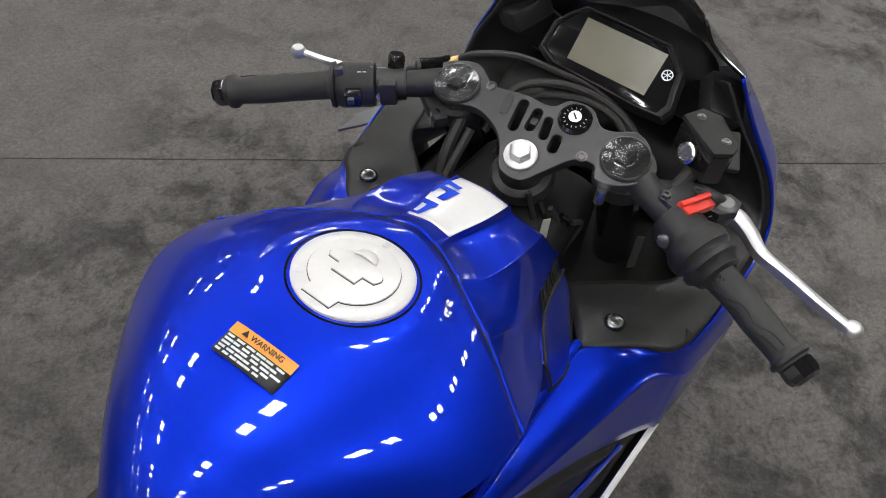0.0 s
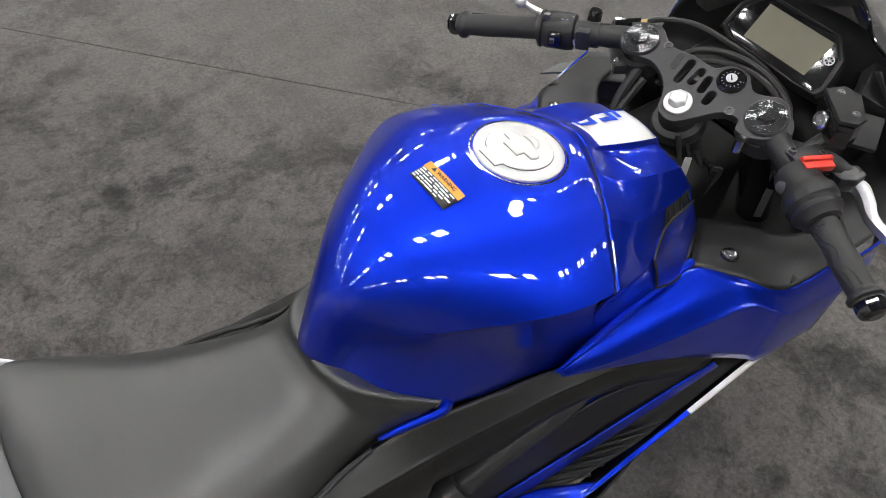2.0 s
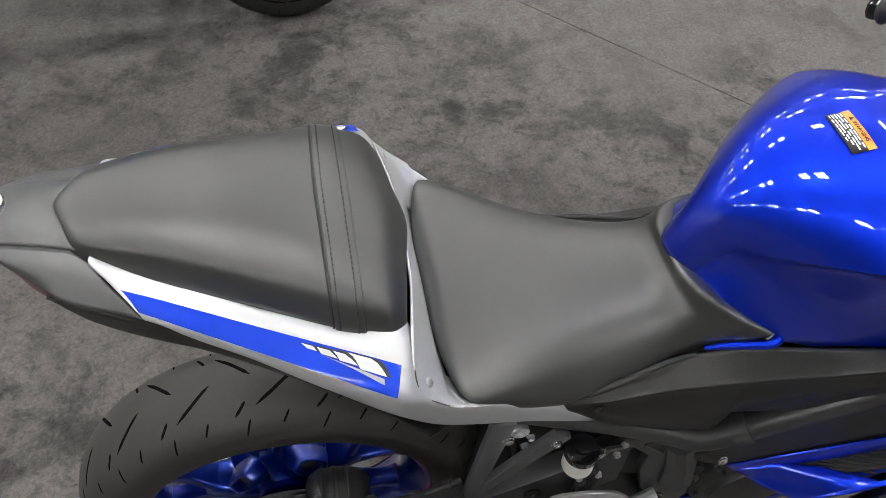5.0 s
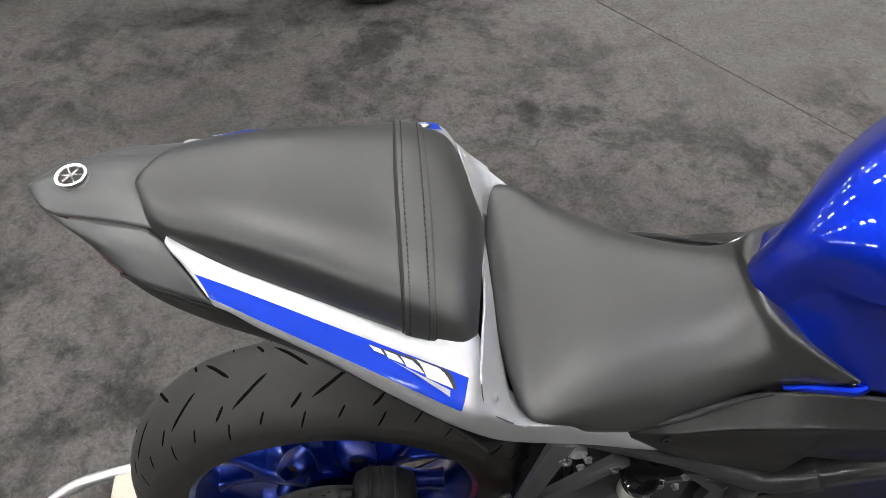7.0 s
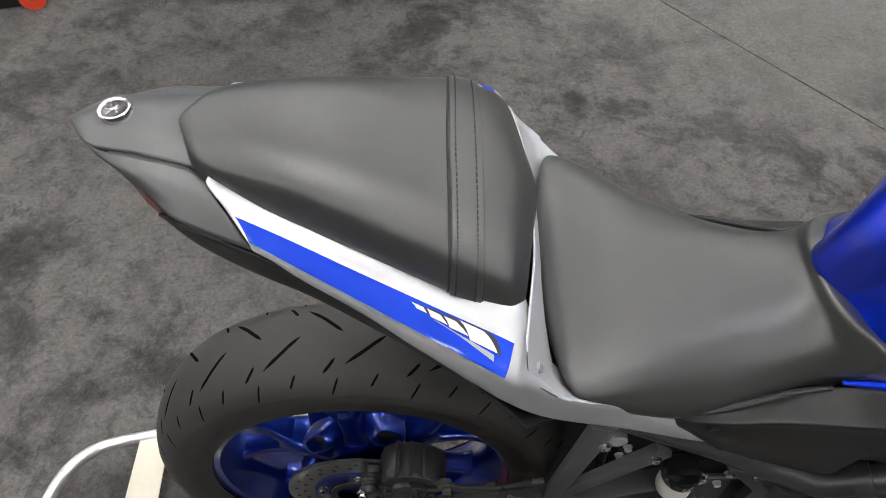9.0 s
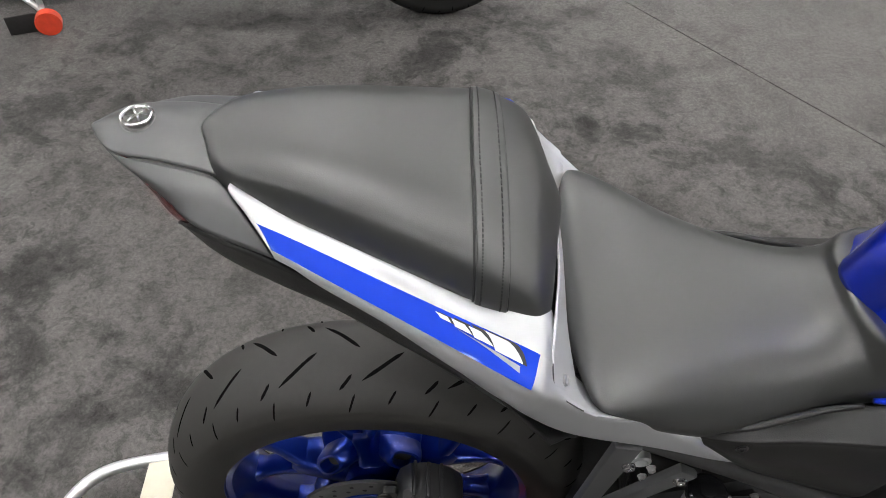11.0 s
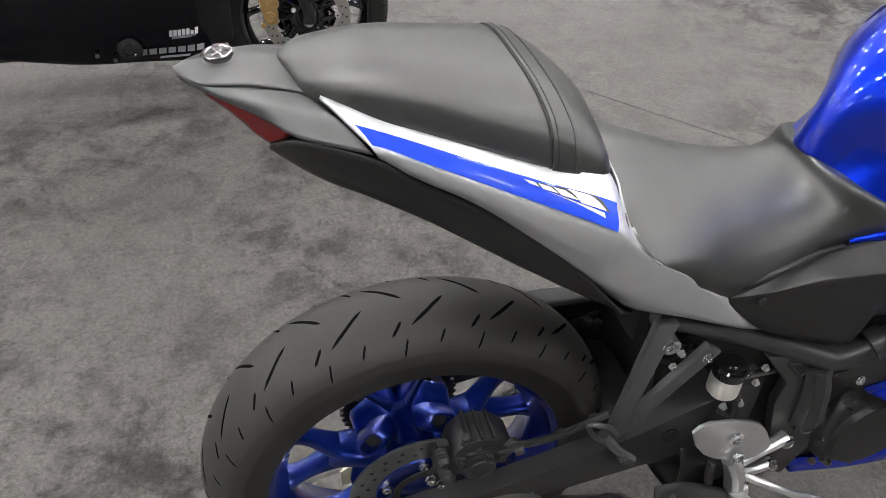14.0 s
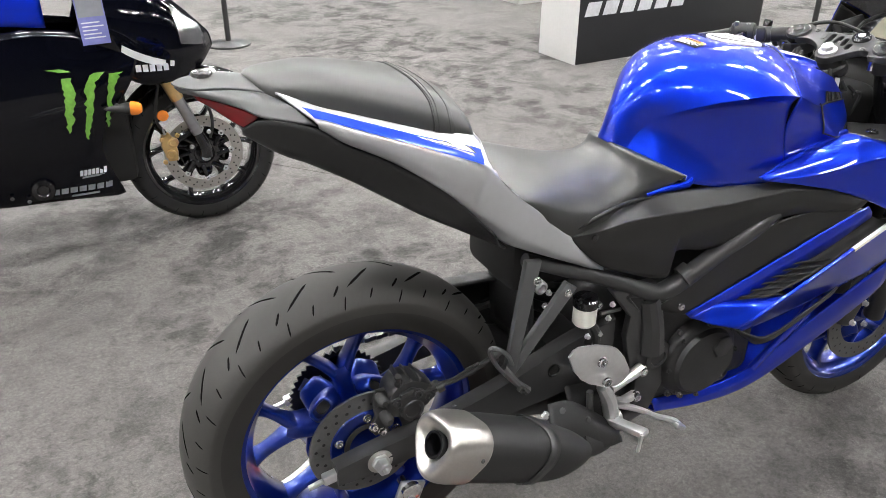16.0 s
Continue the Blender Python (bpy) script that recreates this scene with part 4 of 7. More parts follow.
# blue strip above the vent
ST = [
    [(.646, -.173, .560), (.654, -.177, .552), (.664, -.178, .546)],
    [(.745, -.192, .611), (.756, -.199, .595), (.769, -.198, .575)],
    [(.840, -.212, .664), (.852, -.218, .646), (.867, -.214, .622)],
    [(.930, -.229, .710), (.942, -.234, .692), (.957, -.228, .668)],
    [(1.012, -.246, .752), (1.022, -.249, .738), (1.034, -.243, .722)],
]
pair("fairing_strip", loft(ST, 6, 5), BLUE, "metallic blue fairing strip", smooth=40, solid=0.003)
# blue facet and outer blade
FACET = [
    [(.655, -.176, .551), (.672, -.188, .546), (.690, -.204, .541), (.733, -.232, .534)],
    [(.690, -.187, .568), (.712, -.203, .562), (.735, -.220, .556), (.760, -.240, .552)],
    [(.712, -.190, .577), (.745, -.212, .578), (.775, -.230, .580), (.800, -.248, .583)],
    [(.770, -.205, .580), (.795, -.220, .584), (.820, -.235, .590), (.842, -.252, .598)],
]
pair("fairing_facet", loft(FACET, 5, 5), BLUE, "metallic blue fairing tail facet", smooth=30, solid=0.003)
BLADE = [
    [(.735, -.230, .535), (.737, -.234, .532), (.745, -.234, .527), (.752, -.228, .522)],
    [(.800, -.246, .585), (.802, -.251, .580), (.812, -.237, .550), (.822, -.222, .520)],
    [(.885, -.250, .624), (.888, -.256, .618), (.900, -.236, .570), (.915, -.214, .522)],
    [(.978, -.256, .671), (.981, -.262, .665), (1.000, -.238, .600), (1.020, -.210, .535)],
    [(1.085, -.262, .722), (1.088, -.268, .716), (1.110, -.243, .640), (1.130, -.212, .560)],
    [(1.180, -.268, .755), (1.184, -.273, .748), (1.205, -.248, .670), (1.225, -.215, .590)],
    [(1.300, -.255, .770), (1.304, -.262, .760), (1.320, -.250, .690), (1.335, -.220, .620)],
]
blade_net = net(BLADE, 8, 6)
pair("lower_fairing", skin(blade_net), BLUE, "metallic blue lower side fairing with a white stripe", smooth=40, solid=0.003, inner=BLACK)
WS = patch(blade_net, 3 / 6 - .002, 4 / 6 + .002, 0.0, .36, .0012)
for f in (lambda q: q, flip):
    add("stripe", f(skin(WS)), WHITE, bike, "white stripe on the fairing edge", smooth=40)
    add("silver_field", f(skin(patch(blade_net, 4 / 6, 1.0, .34, .62, .0012))), SILVER, bike, "silver field on the fairing side", smooth=40)
# dark vent between strip and blade, with slats
VENT = [
    [(.715, -.186, .574), (.740, -.200, .566), (.770, -.215, .568)],
    [(.850, -.200, .636), (.870, -.215, .615), (.888, -.240, .618)],
    [(.945, -.215, .684), (.965, -.225, .662), (.982, -.248, .664)],
    [(1.030, -.232, .730), (1.060, -.240, .712), (1.088, -.255, .714)],
]
pair("vent_recess", loft(VENT, 5, 5), BLACK, "dark fairing vent", smooth=40, solid=0.002)
for k in range(6):
    x, z = .758 + .021 * k, .582 + .0122 * k
    pair("vent_slat", tube([(x, -.196 - .004 * k, z), (x + .080, -.232 - .002 * k, z + .006)], .0023, 8, 0), BLACK, "thin black vent slat")
WL = [
    [(.726, -.228, .534), (.742, -.230, .520), (.762, -.222, .502)],
    [(.787, -.256, .513), (.796, -.250, .494), (.804, -.234, .478)],
    [(.900, -.246, .532), (.905, -.238, .510), (.910, -.222, .490)],
    [(1.020, -.225, .552), (1.020, -.218, .532), (1.020, -.208, .514)],
]
pair("winglet", loft(WL, 5, 4), PLASTIC, "black plastic fairing winglet", smooth=40, solid=0.004)
# belly pan
BELLY = [
    [(.640, -.120, .312), (.645, -.128, .295), (.650, -.118, .280), (.650, 0, .275)],
    [(.760, -.128, .300), (.765, -.137, .280), (.770, -.122, .262), (.770, 0, .255)],
    [(.870, -.132, .305), (.875, -.142, .282), (.880, -.124, .258), (.880, 0, .248)],
    [(.960, -.140, .345), (.965, -.148, .312), (.968, -.128, .280), (.970, 0, .262)],
    [(1.040, -.160, .420), (1.050, -.160, .370), (1.055, -.138, .330), (1.060, 0, .310)],
    [(1.110, -.200, .520), (1.125, -.185, .440), (1.130, -.150, .390), (1.135, 0, .370)],
    [(1.180, -.225, .590), (1.195, -.205, .500), (1.195, -.160, .450), (1.200, 0, .430)],
]
add("belly_pan", loft(both(np.array(BELLY)[:, ::-1]), 6, 6), BLUE, bike, "metallic blue belly pan", smooth=50, solid=0.003)
pair("belly_strut", tube([(.905, -.150, .330), (.945, -.168, .400), (.985, -.185, .470), (1.000, -.195, .520)], [.010, .008, .010, .012], 8), BLUE, "blue fairing strut")

# ---- frame and engine ----
pair("frame_rail", tube([(.300, -.112, .735), (.380, -.118, .700), (.470, -.126, .662), (.560, -.136, .618), (.597, -.142, .606), (.640, -.148, .622), (.720, -.158, .672), (.830, -.170, .740), (.960, -.150, .830), (1.06, -.06, .90)], [.013, .014, .015, .018, .020, .020, .019, .019, .018], 12), FRAME, "black tubular frame rail")
pair("frame_plate", prism([(0, 0), (.075, -.002), (.10, -.10), (.13, -.26), (.10, -.33), (.055, -.30), (.050, -.14), (.02, -.05)], .030, basis((.520, -.110, .628), (1, 0, 0), (0, 0, 1)), .006), FRAME, "black frame side plate")
FW = basis((0, -.124, 0), (1, 0, 0), (0, 0, 1))
for web in pair("frame_web", prism([(.478, .640), (.590, .612), (.612, .574), (.596, .531), (.604, .440), (.580, .398), (.550, .438), (.530, .518), (.534, .567)], .018, FW, .004), FRAME, "black cast frame web with a pocket"):
    side = -1 if web.name == "frame_web" else 1
    rim = [(.518, .617), (.568, .607), (.551, .578), (.518, .617)]
    add("pocket_rim", tube([(x, side * .1425, z) for x, z in rim], .0028, 8, 0), FRAME, web)
    # black plate on the web's face carries the shade of the pocket
    add("pocket_shade", prism(rim[:3], .0006, basis((0, side * .1421, 0), (1, 0, 0), (0, 0, 1))), BLACK, web)
    add("pivot_boss", disc((.618, side * .136, .446), (0, side, 0), [(.027, 0), (.027, .010), (.019, .013), (.017, .008), (0, .008)], 28), FRAME, web)
    add("pivot_bore", disc((.618, side * .145, .446), (0, side, 0), [(.0165, 0), (.0165, .0006), (0, .0006)], 24), DARK_METAL, web)
pair("swingarm_hole", disc((.366, -.1345, .489), (0, -1, 0), [(.013, 0), (.0145, .003), (.012, .004), (.010, .001), (0, .001)], 24), BLACK, "dark hole in the swingarm")
pair("frame_gusset", tube([(.575, -.140, .600), (.590, -.140, .540), (.600, -.138, .470)], [.022, .026, .030], 10), FRAME, "black frame gusset")
pair("spar_joint", tube([(.640, -.152, .633), (.658, -.154, .645)], .0235, 12, 0), FRAME)
add("engine_block", block((.34, .25, .30), Matrix.Translation((.76, 0, .445)), .035, 3), DARK_METAL, bike, "black engine block")
add("engine_top", block((.24, .24, .20), Matrix.Translation((.84, 0, .62)) @ pose(0, 0, 0, 0, 25, 0), .03, 3), DARK_METAL, bike, "black cylinder head")
clutch = add("clutch_cover", disc((.742, -.118, .405), (0, -1, 0), [(.100, 0), (.098, .022), (.090, .032), (.080, .036), (.074, .046), (.030, .050), (0, .050)], 40), DARK_METAL, bike, "round black clutch cover")
for a in range(0, 360, 45):
    bolt("cover_bolt", (.742 + .092 * math.cos(radians(a)), -.150, .405 + .092 * math.sin(radians(a))), (0, -1, 0), .005, .006, DARK_METAL, clutch)
add("oil_cap", disc((.775, -.166, .440), (0, -1, 0), [(.026, 0), (.026, .006), (.020, .009), (0, .009)], 6), DARK_METAL, clutch)
add("pump_cover", disc((.628, -.118, .440), (0, -1, 0), [(.036, 0), (.034, .016), (.022, .020), (.018, .016), (0, .016)], 28), DARK_METAL, bike, "small round engine cover")
add("sump", block((.30, .22, .08), Matrix.Translation((.74, 0, .31)), .02), DARK_METAL, bike)
for q in ((.660, -.150, .500), (.655, -.150, .345), (.690, -.152, .330)):
    bolt("engine_bolt", q, (0, -1, 0), .006, .008, STEEL, bike)
add("gearbox", block((.16, .20, .20), Matrix.Translation((.56, 0, .45)), .03, 3), DARK_METAL, bike, "black gearbox casing")
add("rear_shock", tube([(.40, 0, .46), (.45, 0, .70)], .030, 14, 0), DARK_METAL, bike, "black rear shock absorber")
add("battery_box", block((.22, .18, .14), Matrix.Translation((.40, 0, .72)), .02), BLACK, bike, "dark box under the seat")
add("inner_guard", loft([[(.300, -.085, .80), (.300, 0, .80), (.300, .085, .80)], [(.330, -.085, .70), (.335, 0, .70), (.330, .085, .70)], [(.345, -.085, .60), (.352, 0, .60), (.345, .085, .60)], [(.355, -.085, .48), (.362, 0, .48), (.355, .085, .48)]], 5, 4), PLASTIC, bike, "black inner mudguard", smooth=60, solid=0.004)
add("hugger", loft([[(.17, .110, .50), (.17, .104, .598), (.17, .055, .606)], [(.28, .110, .50), (.28, .104, .594), (.28, .055, .602)], [(.40, .110, .49), (.40, .104, .584), (.40, .055, .592)]], 5, 4), PLASTIC, bike, "black chain guard", solid=0.004)

# ---- swingarm, rear wheel ----
AX, AZ = 0.0, 0.413
for s in (-1, 1):
    arm = [(-.075, s * .118, .398), (.00, s * .120, .408), (.12, s * .122, .428), (.26, s * .122, .455), (.40, s * .115, .480), (.52, s * .10, .490)]
    rows = []
    hh = [.020, .028, .031, .042, .062, .068]
    for (x, y, z), h in zip(arm, hh):
        w = .016
        rows.append([(x, y - w, z - h * .9), (x, y - w * 1.1, z), (x, y - w, z + h * .9), (x, y, z + h), (x, y + w, z + h * .9), (x, y + w, z - h * .9), (x, y, z - h)])
    v, f = skin(crom(rows, 5), True)
    n = 7
    f = f + [tuple(reversed(range(n))), tuple(range(len(v) - n, len(v)))]
    add("swingarm", (v, f), FRAME, bike, "black steel swingarm", smooth=45)
    bolt("axle_nut", (AX + .004, s * .136, AZ - .005), (0, s, 0), .014, .026, ALLOY, bike, True, "bright axle nut")
    add("axle_washer", disc((AX + .004, s * .134, AZ - .005), (0, s, 0), [(.024, 0), (.024, .004), (0, .004)], 24), BRUSHED, bike)
    add("chain_adjuster", block((.030, .016, .020), Matrix.Translation((-.084, s * .120, .394)) @ pose(0, 0, 0, 0, -10, 0), .003), ALLOY, bike, "bright chain adjuster block")
    add("adjuster_bolt", tube([(-.125, s * .120, .384), (-.080, s * .120, .394)], .005, 8, 0), ALLOY, bike)
    spool = add("paddock_spool", disc((.045, s * .134, .345), (0, s, 0), [(.010, 0), (.010, .020), (.017, .022), (.017, .030), (.013, .032), (0, .032)], 24), CHROME, bike, "paddock stand spool")
add("arm_brace", block((.10, .22, .07), Matrix.Translation((.42, 0, .49)), .02), FRAME, bike)


def tyre_profile(r, w, nv):
    """Height above the axle and side offset across a tyre, bead to bead."""
    h = .085 if w > .12 else .064
    s = np.linspace(-1, 1, nv + 1)
    a = s * 1.62
    rc = w * 0.54
    y = rc * np.sin(np.clip(a, -1.35, 1.35)) * (w / 2) / (rc * math.sin(1.35))
    drop = rc * (1 - np.cos(np.clip(a, -1.35, 1.35))) * .62
    rad = r - drop
    side = np.abs(s) > .84
    k = (np.abs(s) - .84) / .16
    rad = np.where(side, rad - k * (h - drop.max() * .85), rad)
    y = np.where(side, y * (1 - .10 * k ** 2), y)
    return rad, y


def tyre(r, w, nu=180, nv=56):
    """A tyre about the y axis; r outer radius, w width."""
    rad, y = tyre_profile(r, w, nv)
    th = np.linspace(0, 2 * math.pi, nu + 1)
    return skin([[(p * math.cos(t), q, p * math.sin(t)) for p, q in zip(rad, y)] for t in th])


def tread(r, w, pitches):
    """Tapered dark strokes laid on the tread for its grooves, mirrored half a pitch on."""
    rad, y = tyre_profile(r, w, 400)
    arc = np.concatenate([[0], np.cumsum(np.hypot(np.diff(rad), np.diff(y)))])
    arc -= arc[200]
    P = 2 * math.pi / pitches
    P0 = radians(12)
    strokes = [((.00, .002), (.12, .013), (.26, .026), (.46, .042), .0050), ((.58, .034), (.64, .043), (.72, .053), .0042), ((.06, .052), (.10, .061), (.14, .070), .0032), ((.54, .058), (.58, .070), (.62, .082), .0030)]
    out = []
    for k in range(pitches):
        for sgn in (1, -1):
            for *pts, wd in strokes:
                c = crom([(u * P * r, v, 0) for u, v in pts], 5)
                row = []
                for i, q in enumerate(c):
                    d = c[min(i + 1, len(c) - 1)] - c[max(i - 1, 0)]
                    n = np.array((-d[1], d[0])) / (np.hypot(d[0], d[1]) + 1e-12)
                    t = i / (len(c) - 1)
                    hw = wd / 2 * min(1.0, 0.15 + 5 * t, 0.15 + 5 * (1 - t))
                    line = []
                    for e in (-hw, hw):
                        th = (q[0] + n[0] * e) / r + k * P + P0 + (P / 2 if sgn > 0 else 0)
                        v = -sgn * (q[1] + n[1] * e)
                        R, Y = np.interp(v, arc, rad) + .00035, np.interp(v, arc, y)
                        line.append((R * math.cos(th), Y - sgn * .0002, R * math.sin(th)))
                    row.append(line)
                out.append(skin(row))
    return merge(*out)


def wheel(parent, cx, cz, r, w, rim_r, rim_w, paint, spokes=5, pitches=16, y0=0.0, groove=True, phase=0.0, rubber=RUBBER):
    m = Matrix.Translation((cx, y0, cz))
    ty = add("tyre", moved(tyre(r, w, 180 if groove else 110, 56 if groove else 30), m), rubber, parent, "black road tyre with cut grooves", smooth=60)
    # darker, smoother rubber from the shoulder to the bead
    ty.data.materials.append(SIDEWALL if rubber is RUBBER else rubber)
    for face in ty.data.polygons:
        if math.hypot(face.center.x - cx, face.center.z - cz) < rim_r + .030:
            face.material_index = 1
    # ribbons lie on the surface; the grooves' shade is in their colour
    tagged(add("tread_pattern", moved(tread(r, w, pitches), m), GROOVE, ty, "dark ribbons with the shade of the tread grooves", smooth=0), kind="stuff")
    rw = rim_w / 2
    prof = [(rim_r, -rw), (rim_r + .001, -rw + .004), (rim_r - .010, -rw + .008), (rim_r - .014, -rw + .020), (rim_r - .030, -rw * .35), (rim_r - .032, 0), (rim_r - .030, rw * .35), (rim_r - .014, rw - .020), (rim_r - .010, rw - .008), (rim_r + .001, rw - .004), (rim_r, rw)]
    rim = add("rim", moved(turned(prof, 96), m), paint, parent, "painted cast alloy rim", smooth=40, solid=0.005)
    add("hub", moved(turned([(0, -.062), (.030, -.062), (.034, -.050), (.050, -.044), (.052, -.020), (.040, 0), (.052, .020), (.050, .044), (.034, .050), (.030, .062), (0, .062)], 40), m), paint, parent, "painted wheel hub", smooth=40)
    for k in range(spokes):
        a0 = 2 * math.pi * k / spokes + phase

        def at(rad, da, y):
            return (cx + rad * math.cos(a0 + da), y0 + y, cz + rad * math.sin(a0 + da))

        def bar(stations, n=14):
            """A rounded arm through (radius, turn, half width, half depth)."""
            rows = []
            for rad, da, hw, ty_ in crom(stations, 5):
                rows.append([at(rad, da + hw / rad * np.sign(math.cos(t)) * abs(math.cos(t)) ** .6, ty_ * np.sign(math.sin(t)) * abs(math.sin(t)) ** .6) for t in np.linspace(0, 2 * math.pi, n, endpoint=False)])
            return skin(rows, True)

        sp = add("spoke", bar([(.040, 0, .028, .036), (.070, 0, .020, .034), (.095, 0, .017, .031), (.120, 0, .020, .026), (.132, 0, .016, .020)]), paint, parent, smooth=50)
        for sgn in (-1, 1):
            add("spoke_fork", bar([(.105, .05 * sgn, .010, .026), (.130, .13 * sgn, .0105, .022), (.155, .215 * sgn, .0090, .018), (.180, .275 * sgn, .0095, .018), (rim_r - .028, .31 * sgn, .015, .024)]), paint, sp, smooth=50)
        mid = a0 + math.pi / spokes
        er, et = Vector((math.cos(mid), 0, math.sin(mid))), Vector((-math.sin(mid), 0, math.cos(mid)))
        for sy in (-1, 1):
            axis = Vector((0, sy, 0)) * .80 + er * .60
            M = basis(Vector((cx, y0 + sy * .014, cz)) + er * .076, et, axis.cross(et) * 1.0)
            if (M.to_3x3() @ Vector((0, 0, 1))).dot(axis) < 0:
                M = M @ Matrix.Diagonal((1, 1, -1, 1))
            oval = [(.0165 * np.sign(math.cos(t)) * abs(math.cos(t)) ** .7, .0095 * np.sign(math.sin(t)) * abs(math.sin(t)) ** .7) for t in np.linspace(0, 2 * math.pi, 28, endpoint=False)]
            add("lug", skin([[tuple(M @ Vector((x * g, y_ * (g + .35 * (g - 1)), z_))) for x, y_ in oval] for g, z_ in ((2.3, -.030), (1.9, .010), (1.65, .026), (1.35, .032), (1.1, .032), (1.0, .028), (.95, .006))], True), paint, sp, smooth=50)
            add("lug_hole", skin([[tuple(M @ Vector((x * g, y_ * g, .012))) for x, y_ in oval] for g in (1.0, .02)], True), BLACK, sp)
    return rim


def brake_disc(parent, cx, cy, cz, r, inner, material, holes=18, wavy=False):
    rows = []
    n = 120
    for rr, yy in ((inner, .0025), (inner, -.0025), (r, -.0025), (r, .0025), (inner, .0025)):
        row = []
        for a in np.linspace(0, 2 * math.pi, n, endpoint=False):
            q = rr + (.0025 * math.sin(a * 10) if wavy and rr == r else 0)
            row.append((cx + q * math.cos(a), cy + yy, cz + q * math.sin(a)))
        rows.append(row)
    d = add("brake_disc", skin(rows, True), material, parent, "drilled steel brake disc", smooth=30)
    hv = []
    for k in range(holes):
        a = 2 * math.pi * k / holes
        for j, q in enumerate((.35, .68)):
            rad = inner + (r - inner) * q
            b = a + j * .17
            hv.append(disc((cx + rad * math.cos(b), cy - .0026, cz + rad * math.sin(b)), (0, -1, 0), [(.0033, .0003), (0, .0003)], 8))
    tagged(add("drill_pattern", merge(*hv), BLACK, d, smooth=0), kind="stuff")
    return d


wheel(bike, AX, AZ, .316, .142, .229, .118, BLUE_WHEEL, 5, 18, phase=.48)
brake_disc(bike, AX, -.082, AZ, .110, .072, STEEL, 22)
add("disc_carrier", disc((AX, -.070, AZ), (0, -1, 0), [(.073, .012), (.070, .016), (.050, .016), (.048, .004), (.030, .004), (0, .004)], 40), BLUE_WHEEL, bike, "blue disc carrier")
for a in range(5):
    q = 2 * math.pi * a / 5 + .3
    bolt("disc_bolt", (AX + .058 * math.cos(q), -.087, AZ + .058 * math.sin(q)), (0, -1, 0), .0065, .007, CHROME, bike, False)
add("sensor_ring", disc((AX, -.088, AZ), (0, -1, 0), [(.046, 0), (.046, .003), (.036, .003), (.036, 0)], 60), DARK_METAL, bike, "black sensor ring")
# sprocket and chain on the far side
teeth = []
for k in range(86):
    rr = .092 if k % 2 else .099
    teeth.append((rr * math.cos(2 * math.pi * k / 86), rr * math.sin(2 * math.pi * k / 86)))
add("sprocket", prism(teeth, .006, Matrix.Translation((AX, .085, AZ)) @ pose(0, 0, 0, 90)), DARK_METAL, bike, "dark steel rear sprocket", smooth=0)
for k in range(6):
    q = 2 * math.pi * k / 6 + .2
    bolt("sprocket_nut", (AX + .055 * math.cos(q), .079, AZ + .055 * math.sin(q)), (0, -1, 0), .008, .010, ALLOY, bike)
    add("sprocket_window", prism([(.064, -.012), (.082, -.016), (.084, .012), (.070, .014)], .001, Matrix.Translation((AX, .0785, AZ)) @ pose(0, 0, 0, 90) @ pose(0, 0, 0, 0, 0, 60 * k + 30)), ALLOY, bike, smooth=0)
chain = []
for (x0, z0), (x1, z1) in (((AX, AZ + .099), (.56, .52)), ((AX, AZ - .099), (.56, .45))):
    n = int(math.hypot(x1 - x0, z1 - z0) / .0127)
    ang = math.degrees(math.atan2(z1 - z0, x1 - x0))
    for k in range(n):
        t = (k + .5) / n
        chain.append(block((.0118, .014 if k % 2 else .010, .0095), Matrix.Translation((x0 + (x1 - x0) * t, .088, z0 + (z1 - z0) * t)) @ pose(0, 0, 0, 0, -ang, 0)))
tagged(add("chain", merge(*chain), STEEL, bike, "dark drive chain", smooth=0), kind="stuff")
# rear caliper with hose
CB = basis((0, -.062, 0), (1, 0, 0), (0, 0, 1))
cal = add("rear_caliper", prism([(.030, .500), (.036, .528), (.052, .546), (.078, .549), (.104, .538), (.124, .516), (.126, .500), (.108, .484), (.086, .472), (.058, .470), (.038, .480)], .056, CB, .007), DARK_METAL, bike, "black cast rear brake caliper", smooth=40)
add("caliper_cover", prism([(.046, .504), (.052, .530), (.074, .538), (.098, .526), (.110, .508), (.096, .500), (.070, .498)], .010, CB @ Matrix.Translation((0, 0, .055)), .004), DARK_METAL, cal, smooth=40)
add("piston_housing", disc((.074, -.112, .492), (0, -1, 0), [(.023, 0), (.023, .014), (.020, .017), (.015, .018), (.014, .015), (0, .015)], 28), DARK_METAL, cal, smooth=30)
for k in range(3):
    add("caliper_rib", block((.0045, .050, .012), Matrix.Translation((.058 + .018 * k, -.090, .550 - .004 * k)) @ pose(0, 0, 0, 0, 12, 0), .0015), DARK_METAL, cal)
add("caliper_bracket", prism([(.000, .452), (.012, .478), (.008, .512), (.016, .534), (.032, .534), (.040, .512), (.036, .486), (.044, .462), (.030, .440), (.010, .438)], .012, basis((0, -.092, 0), (1, 0, 0), (0, 0, 1)), .003), DARK_METAL, cal, smooth=40)
for q, r in (((.018, -.104, .526), .0105), ((.026, -.104, .482), .0115)):
    boot = [(r * .8, 0)]
    for k in range(4):
        boot += [(r, .003 + .006 * k), (r * .74, .006 + .006 * k)]
    add("slide_boot", disc(q, (.05, -1, .05), [*boot, (r * .5, .028), (0, .028)], 20), GRIP, cal, "ribbed rubber pin boot", smooth=30)
